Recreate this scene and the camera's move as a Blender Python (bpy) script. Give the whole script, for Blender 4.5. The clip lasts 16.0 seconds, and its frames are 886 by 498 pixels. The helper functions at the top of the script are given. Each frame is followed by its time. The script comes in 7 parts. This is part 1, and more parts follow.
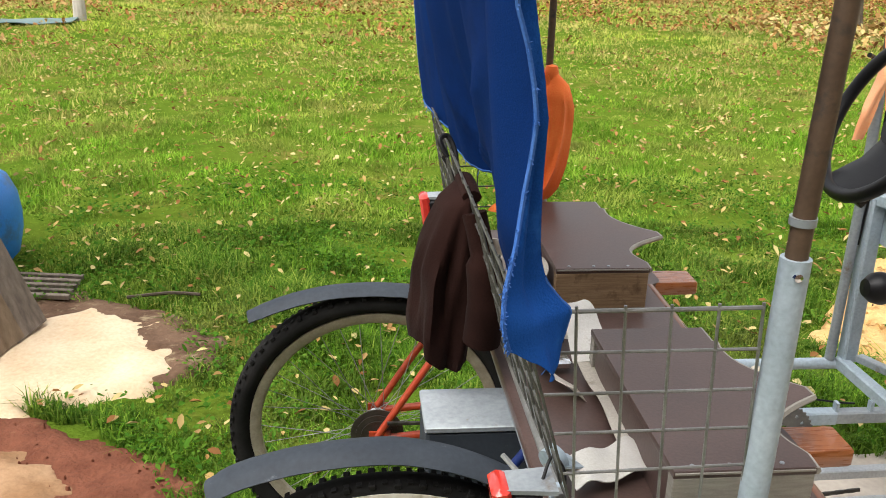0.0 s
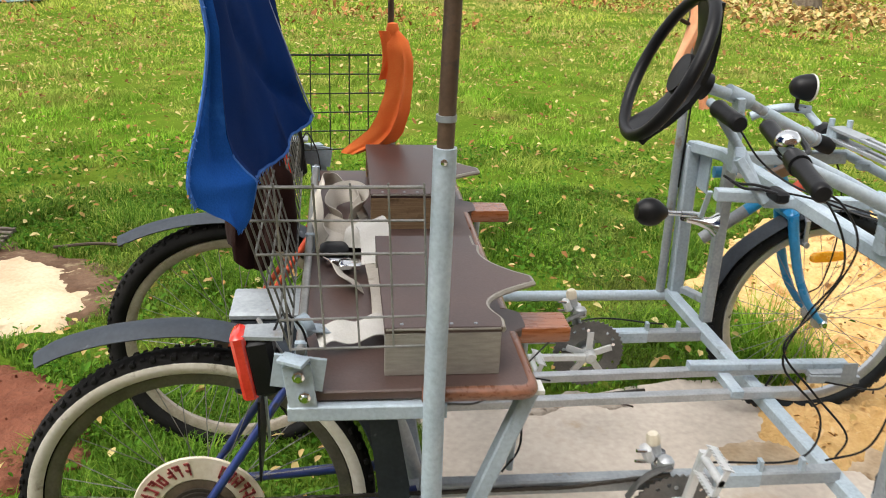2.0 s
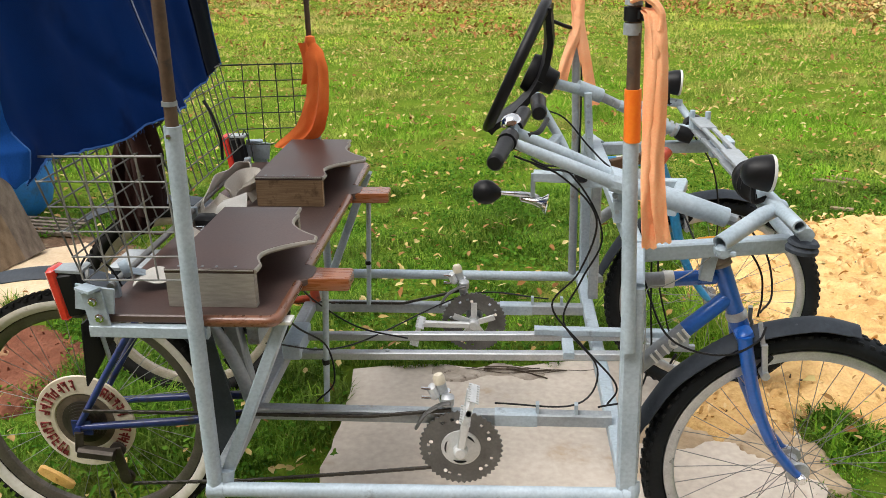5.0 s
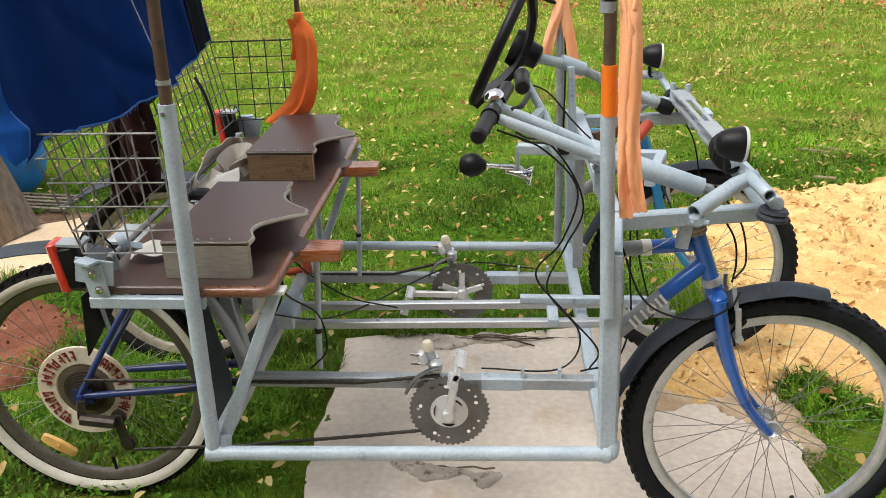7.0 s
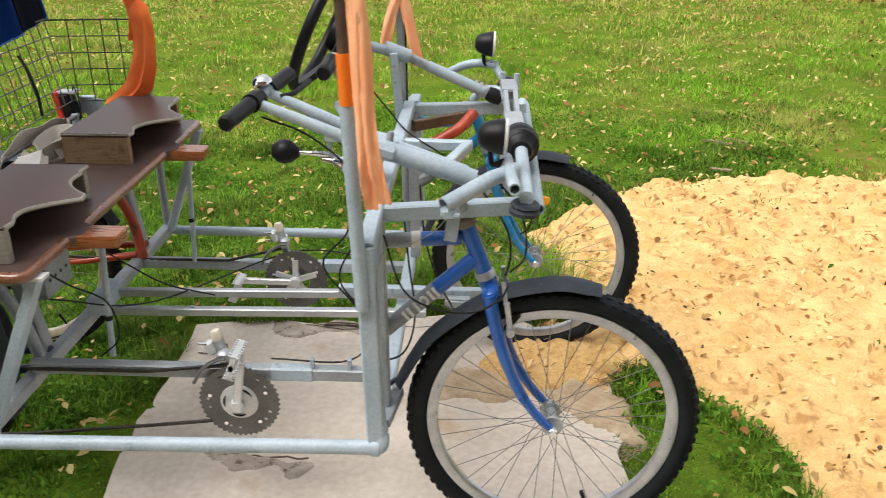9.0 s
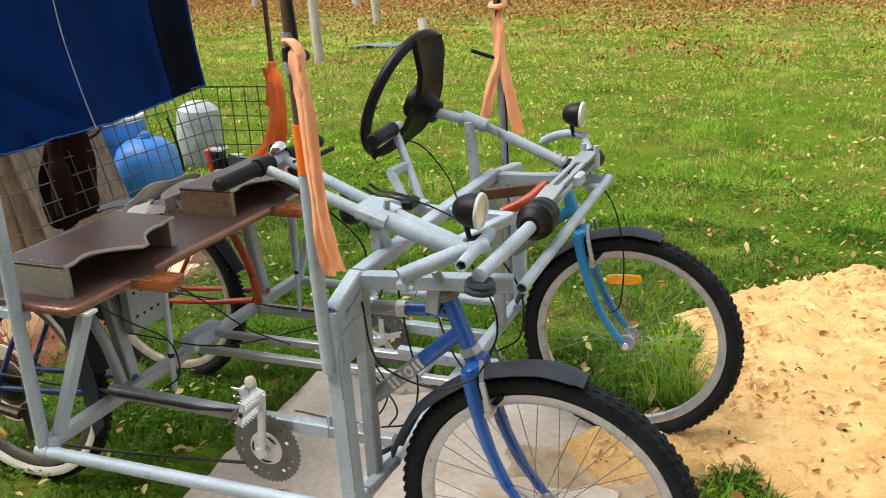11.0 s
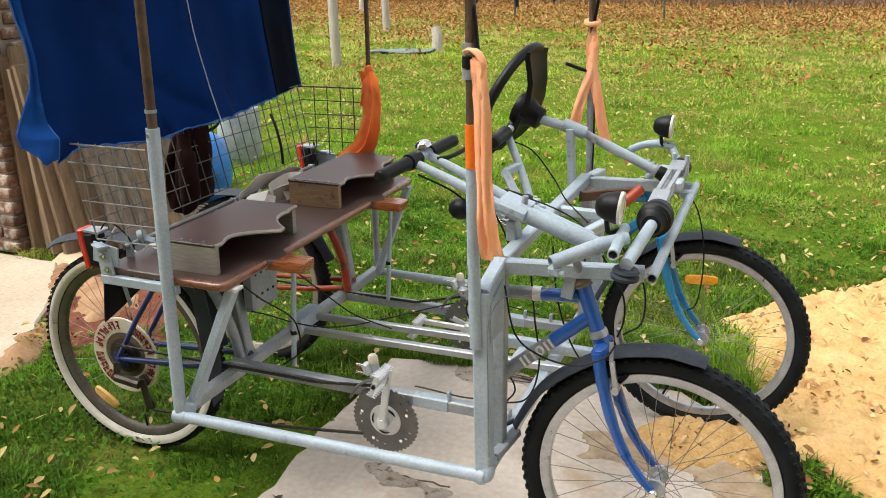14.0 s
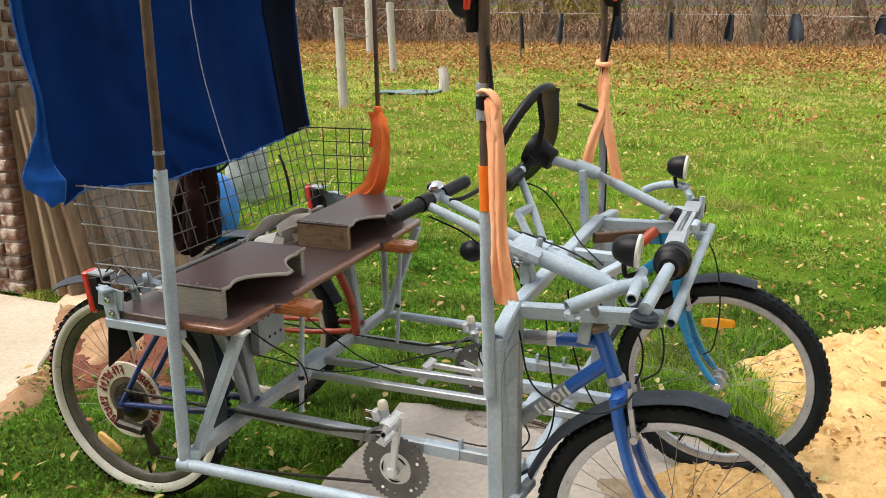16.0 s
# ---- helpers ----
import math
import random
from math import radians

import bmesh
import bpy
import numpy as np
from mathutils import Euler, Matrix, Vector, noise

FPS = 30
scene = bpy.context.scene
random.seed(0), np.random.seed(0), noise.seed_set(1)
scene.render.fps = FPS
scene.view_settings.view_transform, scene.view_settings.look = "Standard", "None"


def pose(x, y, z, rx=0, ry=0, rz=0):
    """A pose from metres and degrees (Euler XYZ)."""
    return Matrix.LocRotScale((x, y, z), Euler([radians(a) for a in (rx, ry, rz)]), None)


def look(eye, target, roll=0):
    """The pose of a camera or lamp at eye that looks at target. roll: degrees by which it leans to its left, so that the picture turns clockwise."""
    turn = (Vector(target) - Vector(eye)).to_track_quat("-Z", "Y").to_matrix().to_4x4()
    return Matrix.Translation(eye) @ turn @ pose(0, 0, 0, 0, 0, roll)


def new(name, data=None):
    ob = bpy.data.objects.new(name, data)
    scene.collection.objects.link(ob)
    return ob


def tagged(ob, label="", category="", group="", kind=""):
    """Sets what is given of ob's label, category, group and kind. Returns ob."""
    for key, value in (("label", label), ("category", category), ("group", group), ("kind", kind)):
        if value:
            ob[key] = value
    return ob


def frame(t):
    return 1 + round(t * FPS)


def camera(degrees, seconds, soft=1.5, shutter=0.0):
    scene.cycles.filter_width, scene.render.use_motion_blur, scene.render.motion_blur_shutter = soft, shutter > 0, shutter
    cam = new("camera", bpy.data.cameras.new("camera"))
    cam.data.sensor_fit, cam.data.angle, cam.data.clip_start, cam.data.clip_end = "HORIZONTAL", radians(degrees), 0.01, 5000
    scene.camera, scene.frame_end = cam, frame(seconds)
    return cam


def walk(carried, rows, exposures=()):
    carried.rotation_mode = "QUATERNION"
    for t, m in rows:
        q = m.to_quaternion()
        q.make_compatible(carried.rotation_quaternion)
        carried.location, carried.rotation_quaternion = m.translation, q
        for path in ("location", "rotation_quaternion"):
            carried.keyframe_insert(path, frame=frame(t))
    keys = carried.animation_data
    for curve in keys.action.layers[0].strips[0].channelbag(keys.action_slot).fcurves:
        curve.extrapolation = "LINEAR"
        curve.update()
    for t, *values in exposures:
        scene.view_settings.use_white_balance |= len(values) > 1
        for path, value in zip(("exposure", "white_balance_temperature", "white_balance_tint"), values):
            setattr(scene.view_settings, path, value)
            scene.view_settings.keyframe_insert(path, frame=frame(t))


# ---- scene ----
cam = camera(53.0, 16.0, soft=0.65, shutter=0.2)
PATH = [
    (0, (-0.480, -0.838, 1.484), (-0.274, 1.021, 0.776), 1.84),
    (0.5, (-0.460, -0.850, 1.480), (-0.195, 0.996, 0.758), 1.81),
    (1, (-0.375, -0.891, 1.479), (-0.089, 0.949, 0.750), 1.84),
    (1.5, (-0.220, -1.010, 1.470), (-0.012, 0.842, 0.743), 2.20),
    (2, (-0.145, -1.190, 1.473), (0.082, 0.656, 0.736), 2.27),
    (2.5, (-0.125, -1.446, 1.479), (0.247, 0.364, 0.714), 3.90),
    (3, (0.007, -1.568, 1.502), (0.474, 0.226, 0.751), 3.03),
    (3.5, (0.169, -1.668, 1.516), (0.408, 0.196, 0.833), 0.55),
    (3.7, (0.214, -1.668, 1.513), (0.396, 0.201, 0.826), 0.10),
    (5.8, (0.784, -1.533, 1.507), (0.451, 0.308, 0.799), -2.25),
    (6, (0.745, -1.568, 1.517), (0.392, 0.274, 0.820), -2.47),
    (6.5, (0.675, -1.617, 1.534), (0.434, 0.243, 0.839), -2.69),
    (7, (0.660, -1.644, 1.530), (0.518, 0.199, 0.766), -1.57),
    (7.5, (0.640, -1.665, 1.538), (0.501, 0.173, 0.762), -1.05),
    (8, (0.626, -1.651, 1.531), (0.492, 0.185, 0.749), -0.75),
    (8.5, (0.760, -1.633, 1.530), (0.658, 0.199, 0.733), -0.40),
    (8.7, (0.904, -1.617, 1.526), (0.815, 0.212, 0.723), -0.15),
    (10.8, (1.730, -1.372, 1.524), (1.076, 0.397, 0.858), -1.99),
    (11, (1.740, -1.411, 1.525), (0.994, 0.324, 0.868), -2.98),
    (11.5, (1.642, -1.545, 1.533), (0.876, 0.177, 0.863), -3.98),
    (12, (1.542, -1.650, 1.541), (0.918, 0.110, 0.826), -3.61),
    (12.5, (1.519, -1.692, 1.546), (0.938, 0.075, 0.811), -1.64),
    (13, (1.504, -1.717, 1.546), (0.896, 0.046, 0.823), -0.62),
    (13.5, (1.491, -1.725, 1.553), (0.837, 0.031, 0.856), -0.27),
    (14, (1.493, -1.743, 1.565), (0.781, 0.013, 0.923), -0.41),
    (14.5, (1.497, -1.749, 1.580), (0.736, 0.014, 1.020), -0.85),
    (15, (1.495, -1.735, 1.577), (0.734, 0.040, 1.058), -0.92),
    (15.5, (1.487, -1.704, 1.569), (0.758, 0.086, 1.052), -0.83),
    (16, (1.460, -1.703, 1.559), (0.727, 0.072, 1.002), -0.54),
]
walk(cam, [(t, look(eye, target, roll)) for t, eye, target, roll in PATH],
     exposures=[(0, 0.12), (2, 0.16), (3.2, 0.04), (7, 0.02), (12, 0.0), (14.5, 0.06), (16, 0.06)])

# ---------- world and light: a bright overcast autumn day ----------
world = bpy.data.worlds.new("overcast_sky")
scene.world = world
world.use_nodes = True
wn, wl = world.node_tree.nodes, world.node_tree.links
wn.clear()
sky = wn.new("ShaderNodeTexSky")
sky.sky_type, sky.sun_disc = "NISHITA", False
sky.sun_elevation, sky.sun_rotation = radians(60), radians(238)
sky.air_density, sky.dust_density, sky.ozone_density = 1.0, 3.0, 1.0
veil = wn.new("ShaderNodeHueSaturation")
veil.inputs["Saturation"].default_value = 0.14
cloud = wn.new("ShaderNodeBackground")
cloud.inputs["Strength"].default_value = 0.275
wout = wn.new("ShaderNodeOutputWorld")
wl.new(sky.outputs[0], veil.inputs["Color"])
wl.new(veil.outputs[0], cloud.inputs["Color"])
wl.new(cloud.outputs[0], wout.inputs["Surface"])

sun = new("sun", bpy.data.lights.new("sun", "SUN"))
sun.data.energy, sun.data.angle, sun.data.color = 2.6, radians(45), (1.0, 0.955, 0.88)
sun.rotation_euler = Vector((0.42, 0.26, -0.87)).to_track_quat("-Z", "Y").to_euler()

# ---------- materials ----------
def ramp(nodes, stops):
    n = nodes.new("ShaderNodeValToRGB")
    els = n.color_ramp.elements
    while len(els) < len(stops):
        els.new(0.5)
    for el, (p, c) in zip(els, stops):
        el.position, el.color = p, (*c, 1)
    return n


def surface(name, a, b, scale=6.0, rough=0.6, metal=0.0, bump=0.15, grain=90.0, stretch=(1, 1, 1),
            stain=None, stain_scale=3.0, stain_cover=0.55, coat=0.0, vary=0.0, sheen=0.0, depth=0.002, spec=None):
    """Two close tones mixed by a broad noise, a fine grain in tone and relief, and stains with a shape of their own."""
    m = bpy.data.materials.new(name)
    m.use_nodes = True
    nd, ln = m.node_tree.nodes, m.node_tree.links
    p = nd["Principled BSDF"]
    co = nd.new("ShaderNodeTexCoord")
    mp = nd.new("ShaderNodeMapping")
    mp.inputs["Scale"].default_value = stretch
    ln.new(co.outputs["Object"], mp.inputs["Vector"])
    n1 = nd.new("ShaderNodeTexNoise")
    n1.inputs["Scale"].default_value, n1.inputs["Detail"].default_value = scale, 5
    n2 = nd.new("ShaderNodeTexNoise")
    n2.inputs["Scale"].default_value, n2.inputs["Detail"].default_value = grain, 4
    for n in (n1, n2):
        ln.new(mp.outputs[0], n.inputs["Vector"])
    r1 = ramp(nd, [(0.32, a), (0.68, b)])
    ln.new(n1.outputs["Fac"], r1.inputs[0])
    g = nd.new("ShaderNodeMixRGB")
    g.blend_type, g.inputs["Fac"].default_value = "OVERLAY", 0.28
    ln.new(r1.outputs[0], g.inputs["Color1"])
    ln.new(n2.outputs["Fac"], g.inputs["Color2"])
    last = g.outputs[0]
    if stain:
        n3 = nd.new("ShaderNodeTexNoise")
        n3.inputs["Scale"].default_value, n3.inputs["Detail"].default_value = stain_scale, 8
        n3.inputs["Roughness"].default_value = 0.65
        ln.new(co.outputs["Object"], n3.inputs["Vector"])
        r3 = ramp(nd, [(stain_cover, (0, 0, 0)), (stain_cover + 0.1, (1, 1, 1))])
        ln.new(n3.outputs["Fac"], r3.inputs[0])
        s = nd.new("ShaderNodeMixRGB")
        s.inputs["Color2"].default_value = (*stain, 1)
        ln.new(r3.outputs[0], s.inputs["Fac"])
        ln.new(last, s.inputs["Color1"])
        last = s.outputs[0]
    if vary:
        oi = nd.new("ShaderNodeObjectInfo")
        mr = nd.new("ShaderNodeMapRange")
        mr.inputs["To Min"].default_value, mr.inputs["To Max"].default_value = 1 - vary, 1 + vary
        ln.new(oi.outputs["Random"], mr.inputs["Value"])
        hv = nd.new("ShaderNodeHueSaturation")
        ln.new(mr.outputs[0], hv.inputs["Value"])
        ln.new(last, hv.inputs["Color"])
        last = hv.outputs[0]
    ln.new(last, p.inputs["Base Color"])
    rr = nd.new("ShaderNodeMapRange")
    rr.inputs["To Min"].default_value, rr.inputs["To Max"].default_value = max(0.02, rough - 0.12), min(1, rough + 0.12)
    ln.new(n1.outputs["Fac"], rr.inputs["Value"])
    ln.new(rr.outputs[0], p.inputs["Roughness"])
    p.inputs["Metallic"].default_value = metal
    p.inputs["Coat Weight"].default_value = coat
    p.inputs["Sheen Weight"].default_value = sheen
    p.inputs["Specular IOR Level"].default_value = spec if spec is not None else (0.15 if rough >= 0.7 else 0.5)
    bp = nd.new("ShaderNodeBump")
    bp.inputs["Strength"].default_value, bp.inputs["Distance"].default_value = bump, depth
    ln.new(n2.outputs["Fac"], bp.inputs["Height"])
    ln.new(bp.outputs[0], p.inputs["Normal"])
    return m


def foliage(name, colours, dry=None, dry_scale=0.5, dry_from=0.5, rough=0.55, trans=0.25, soft=0.0, patch=2.6):
    """Blades and leaves: a tone of its own for each one, with dry stretches of ground."""
    m = bpy.data.materials.new(name)
    m.use_nodes = True
    nd, ln = m.node_tree.nodes, m.node_tree.links
    p = nd["Principled BSDF"]
    ge = nd.new("ShaderNodeNewGeometry")
    k = len(colours) - 1
    r = ramp(nd, [(i / k, c) for i, c in enumerate(colours)])
    ln.new(ge.outputs["Random Per Island"], r.inputs[0])
    last = r.outputs[0]
    if dry:
        co = nd.new("ShaderNodeTexCoord")
        n = nd.new("ShaderNodeTexNoise")
        n.inputs["Scale"].default_value, n.inputs["Detail"].default_value = dry_scale, 6
        ln.new(co.outputs["Object"], n.inputs["Vector"])
        rr = ramp(nd, [(dry_from, (0, 0, 0)), (dry_from + 0.22, (1, 1, 1))])
        ln.new(n.outputs["Fac"], rr.inputs[0])
        mx = nd.new("ShaderNodeMixRGB")
        mx.inputs["Color2"].default_value = (*dry, 1)
        sc = nd.new("ShaderNodeMath")
        sc.operation, sc.inputs[1].default_value = "MULTIPLY", 0.75
        ln.new(rr.outputs[0], sc.inputs[0])
        ln.new(sc.outputs[0], mx.inputs["Fac"])
        ln.new(last, mx.inputs["Color1"])
        last = mx.outputs[0]
    if soft:                                            # lusher and thinner patches a hand to a step wide
        cp = nd.new("ShaderNodeTexCoord")
        np_ = nd.new("ShaderNodeTexNoise")
        np_.inputs["Scale"].default_value, np_.inputs["Detail"].default_value = patch, 4
        ln.new(cp.outputs["Object"], np_.inputs["Vector"])
        rg = nd.new("ShaderNodeMapRange")
        rg.inputs["From Min"].default_value, rg.inputs["From Max"].default_value = 0.3, 0.7
        rg.inputs["To Min"].default_value, rg.inputs["To Max"].default_value = 0.62, 1.42
        ln.new(np_.outputs["Fac"], rg.inputs["Value"])
        hv = nd.new("ShaderNodeHueSaturation")
        ln.new(rg.outputs[0], hv.inputs["Value"])
        ln.new(last, hv.inputs["Color"])
        last = hv.outputs[0]
    ln.new(last, p.inputs["Base Color"])
    p.inputs["Roughness"].default_value = rough
    p.inputs["Specular IOR Level"].default_value = 0.04
    tr = nd.new("ShaderNodeBsdfTranslucent")
    if soft:                                            # blades bend and fold, so they catch light more evenly than flat ones
        up = nd.new("ShaderNodeMix")
        up.data_type = "VECTOR"
        up.inputs["Factor"].default_value = soft
        up.inputs[5].default_value = (0, 0, 1)
        ln.new(ge.outputs["Normal"], up.inputs[4])
        unit = nd.new("ShaderNodeVectorMath")
        unit.operation = "NORMALIZE"
        ln.new(up.outputs[1], unit.inputs[0])
        ln.new(unit.outputs[0], p.inputs["Normal"])
    ln.new(last, tr.inputs["Color"])
    mix = nd.new("ShaderNodeMixShader")
    mix.inputs["Fac"].default_value = trans
    ln.new(p.outputs[0], mix.inputs[1])
    ln.new(tr.outputs[0], mix.inputs[2])
    ln.new(mix.outputs[0], nd["Material Output"].inputs["Surface"])
    return m


M_GALV = surface("galvanised_paint", (0.33, 0.405, 0.465), (0.44, 0.515, 0.575), 9, 0.5, 0.08, 0.14, 140, stain=(0.22, 0.25, 0.27), stain_scale=16, stain_cover=0.62, spec=0.4)
M_GALVD = surface("weathered_steel", (0.27, 0.30, 0.32), (0.37, 0.40, 0.425), 12, 0.5, 0.3, 0.2, 120, stain=(0.2, 0.17, 0.14), stain_scale=16, stain_cover=0.62)
M_ALU = surface("aluminium", (0.40, 0.42, 0.44), (0.50, 0.52, 0.54), 20, 0.42, 0.6, 0.1, 200)
M_CHROME = surface("chrome", (0.75, 0.76, 0.77), (0.82, 0.82, 0.83), 20, 0.16, 1.0, 0.04, 200)
M_RIM = surface("rim_alloy", (0.42, 0.44, 0.47), (0.54, 0.56, 0.58), 30, 0.32, 0.7, 0.05, 260)
M_RIMDULL = surface("dull_rim", (0.13, 0.115, 0.10), (0.2, 0.175, 0.15), 20, 0.45, 0.6, 0.1, 160)
M_RIMTAN = surface("dusty_rim", (0.30, 0.26, 0.20), (0.42, 0.37, 0.30), 30, 0.45, 0.3, 0.1, 160)
M_CORE = surface("oily_brown_disc", (0.10, 0.075, 0.052), (0.19, 0.145, 0.105), 26, 0.55, 0.2, 0.2, 150)
M_SPOKE = surface("spoke_steel", (0.20, 0.20, 0.195), (0.32, 0.315, 0.30), 40, 0.42, 0.7, 0.05)
M_RUSTY = surface("rusty_pole", (0.075, 0.045, 0.028), (0.13, 0.082, 0.05), 18, 0.6, 0.2, 0.3, 150, stain=(0.045, 0.035, 0.03), stain_scale=20)
M_BLUE = surface("blue_frame_paint", (0.009, 0.085, 0.38), (0.016, 0.12, 0.47), 12, 0.3, 0.0, 0.05, 150, stain=(0.02, 0.035, 0.12), stain_scale=22, stain_cover=0.64, coat=0.3)
M_NAVY = surface("navy_frame_paint", (0.012, 0.025, 0.12), (0.02, 0.04, 0.17), 12, 0.35, 0.0, 0.08, 150, stain=(0.03, 0.03, 0.035), stain_scale=20, coat=0.2)
M_CYAN = surface("light_blue_paint", (0.01, 0.2, 0.47), (0.018, 0.27, 0.56), 12, 0.3, 0.0, 0.05, 150, coat=0.3)
M_REDP = surface("orange_red_paint", (0.32, 0.035, 0.012), (0.42, 0.06, 0.02), 14, 0.4, 0.0, 0.1, 120, stain=(0.12, 0.03, 0.02), stain_scale=18)
M_PRIMER = surface("grey_primer", (0.24, 0.26, 0.28), (0.32, 0.34, 0.36), 16, 0.5, 0.1, 0.1, 150)
M_BLACK = surface("black_plastic", (0.006, 0.006, 0.007), (0.011, 0.011, 0.012), 10, 0.42, 0.0, 0.1, 160, spec=0.22)
M_FENDER = surface("fender_plastic", (0.030, 0.037, 0.048), (0.050, 0.060, 0.074), 8, 0.62, 0.0, 0.2, 120, stain=(0.13, 0.145, 0.16), stain_scale=34, stain_cover=0.64, spec=0.22)
M_RUBBER = surface("tyre_rubber", (0.008, 0.010, 0.012), (0.017, 0.020, 0.023), 12, 0.62, 0.0, 0.3, 120, spec=0.14)
M_DUSTRUB = surface("dusty_rubber", (0.010, 0.010, 0.010), (0.020, 0.0195, 0.019), 14, 0.75, 0.0, 0.3, 120, spec=0.08)
M_WALL = surface("white_wall", (0.62, 0.58, 0.50), (0.72, 0.69, 0.62), 14, 0.7, 0.0, 0.15, 110, stain=(0.3, 0.25, 0.18), stain_scale=18, stain_cover=0.63)
M_TAN = surface("tan_cloth", (0.2, 0.17, 0.13), (0.28, 0.24, 0.19), 14, 0.7, 0.0, 0.15, 110)
M_PLY = surface("film_faced_plywood", (0.075, 0.045, 0.038), (0.115, 0.073, 0.063), 5, 0.4, 0.0, 0.12, 200, stain=(0.13, 0.09, 0.08), stain_scale=9, stain_cover=0.63)
M_PLYEDGE = surface("painted_ply_edge", (0.27, 0.25, 0.215), (0.37, 0.345, 0.30), 9, 0.6, 0.0, 0.2, 150, stretch=(3, 3, 20))
M_WOOD = surface("bare_pine", (0.24, 0.15, 0.08), (0.36, 0.245, 0.14), 8, 0.6, 0.0, 0.25, 90, stretch=(2, 14, 30), stain=(0.13, 0.075, 0.035), stain_scale=12)
M_VARN = surface("varnished_wood", (0.25, 0.075, 0.022), (0.36, 0.12, 0.04), 9, 0.28, 0.0, 0.1, 120, stretch=(2, 16, 24), coat=0.4)
M_VARNB = surface("varnished_edge", (0.16, 0.065, 0.035), (0.24, 0.10, 0.055), 9, 0.3, 0.0, 0.1, 120, stretch=(10, 2, 24), coat=0.4)
M_ORANGE = surface("orange_webbing", (0.93, 0.165, 0.032), (0.96, 0.235, 0.055), 8, 0.75, 0.0, 0.4, 300, stretch=(1, 1, 1), sheen=0.15)
M_ORANGEF = surface("faded_orange_webbing", (0.98, 0.38, 0.16), (0.99, 0.51, 0.28), 8, 0.8, 0.0, 0.4, 300, sheen=0.15)
M_TAPE = surface("orange_tape", (0.85, 0.17, 0.01), (0.92, 0.22, 0.015), 8, 0.45, 0.0, 0.1, 150)
# one cloth in two blues: shade put into the body, light into the fold
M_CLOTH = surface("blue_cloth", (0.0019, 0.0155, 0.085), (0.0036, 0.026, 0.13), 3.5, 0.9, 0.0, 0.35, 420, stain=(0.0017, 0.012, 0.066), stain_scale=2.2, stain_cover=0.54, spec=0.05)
M_CLOTHLIT = surface("lit_blue_cloth", (0.008, 0.052, 0.235), (0.014, 0.082, 0.33), 6, 0.9, 0.0, 0.4, 420, stain=(0.022, 0.11, 0.38), stain_scale=9, stain_cover=0.6, spec=0.05)
# near-black tone for the shade at the curtain's far edge
M_CLOTHSHADE = surface("curtain_shade_tone", (0.0025, 0.004, 0.010), (0.004, 0.007, 0.018), 5, 0.9, 0.0, 0.35, 420, spec=0.05)
M_FRAY = surface("frayed_blue_hem", (0.035, 0.115, 0.38), (0.065, 0.165, 0.46), 30, 0.9, 0.0, 0.4, 400)
M_SEAM = surface("pale_seam", (0.3, 0.36, 0.5), (0.42, 0.48, 0.6), 40, 0.8)
M_BROWNC = surface("brown_cloth", (0.013, 0.0052, 0.0042), (0.024, 0.0105, 0.0085), 9, 0.95, 0.0, 0.4, 300, sheen=0.02, spec=0.05)
M_BELT = surface("beige_webbing", (0.46, 0.42, 0.36), (0.60, 0.555, 0.49), 9, 0.8, 0.0, 0.4, 320, stain=(0.25, 0.2, 0.15), stain_scale=14, stain_cover=0.64)
M_PAD = surface("white_belt_pad", (0.62, 0.60, 0.55), (0.74, 0.72, 0.68), 9, 0.8, 0.0, 0.3, 320, stain=(0.4, 0.35, 0.28), stain_scale=18, stain_cover=0.64)
M_WIRE = surface("galvanised_wire", (0.2, 0.2, 0.19), (0.3, 0.3, 0.29), 30, 0.45, 0.5, 0.15, 200)
M_WIREM = surface("dull_wire", (0.07, 0.07, 0.062), (0.12, 0.12, 0.11), 30, 0.5, 0.3, 0.15, 200)
M_WIRED = surface("dark_coated_wire", (0.03, 0.04, 0.03), (0.05, 0.06, 0.045), 30, 0.5, 0.1, 0.1, 200)
M_RED = surface("red_lens", (0.55, 0.03, 0.02), (0.65, 0.05, 0.035), 20, 0.2, 0.0, 0.1, 200, coat=0.5)
M_AMBER = surface("amber_reflector", (0.92, 0.34, 0.01), (0.96, 0.44, 0.025), 30, 0.25, 0.0, 0.15, 240, coat=0.4)
M_AMBERD = surface("dusty_amber_reflector", (0.62, 0.36, 0.10), (0.75, 0.46, 0.16), 30, 0.45, 0.0, 0.15, 240)
M_WHITE = surface("white_plastic", (0.62, 0.62, 0.6), (0.75, 0.75, 0.72), 12, 0.4, 0.0, 0.05, 150)
M_CREAM = surface("cream_plastic", (0.60, 0.53, 0.40), (0.70, 0.64, 0.52), 9, 0.5, 0.0, 0.1, 120)
M_SACK = surface("grey_sacking", (0.30, 0.33, 0.34), (0.44, 0.47, 0.48), 14, 0.55, 0.0, 0.6, 40, depth=0.01)
M_MAROON = surface("maroon_print", (0.2, 0.025, 0.025), (0.28, 0.04, 0.04), 20, 0.6)
M_CASS = surface("oily_sprocket", (0.05, 0.042, 0.035), (0.1, 0.085, 0.07), 20, 0.5, 0.6, 0.2, 150)
M_RING = surface("chainring_steel", (0.10, 0.10, 0.10), (0.17, 0.17, 0.165), 14, 0.45, 0.55, 0.15, 150)
M_CHAIN = surface("oily_chain", (0.03, 0.026, 0.022), (0.055, 0.048, 0.04), 30, 0.5, 0.4, 0.2)
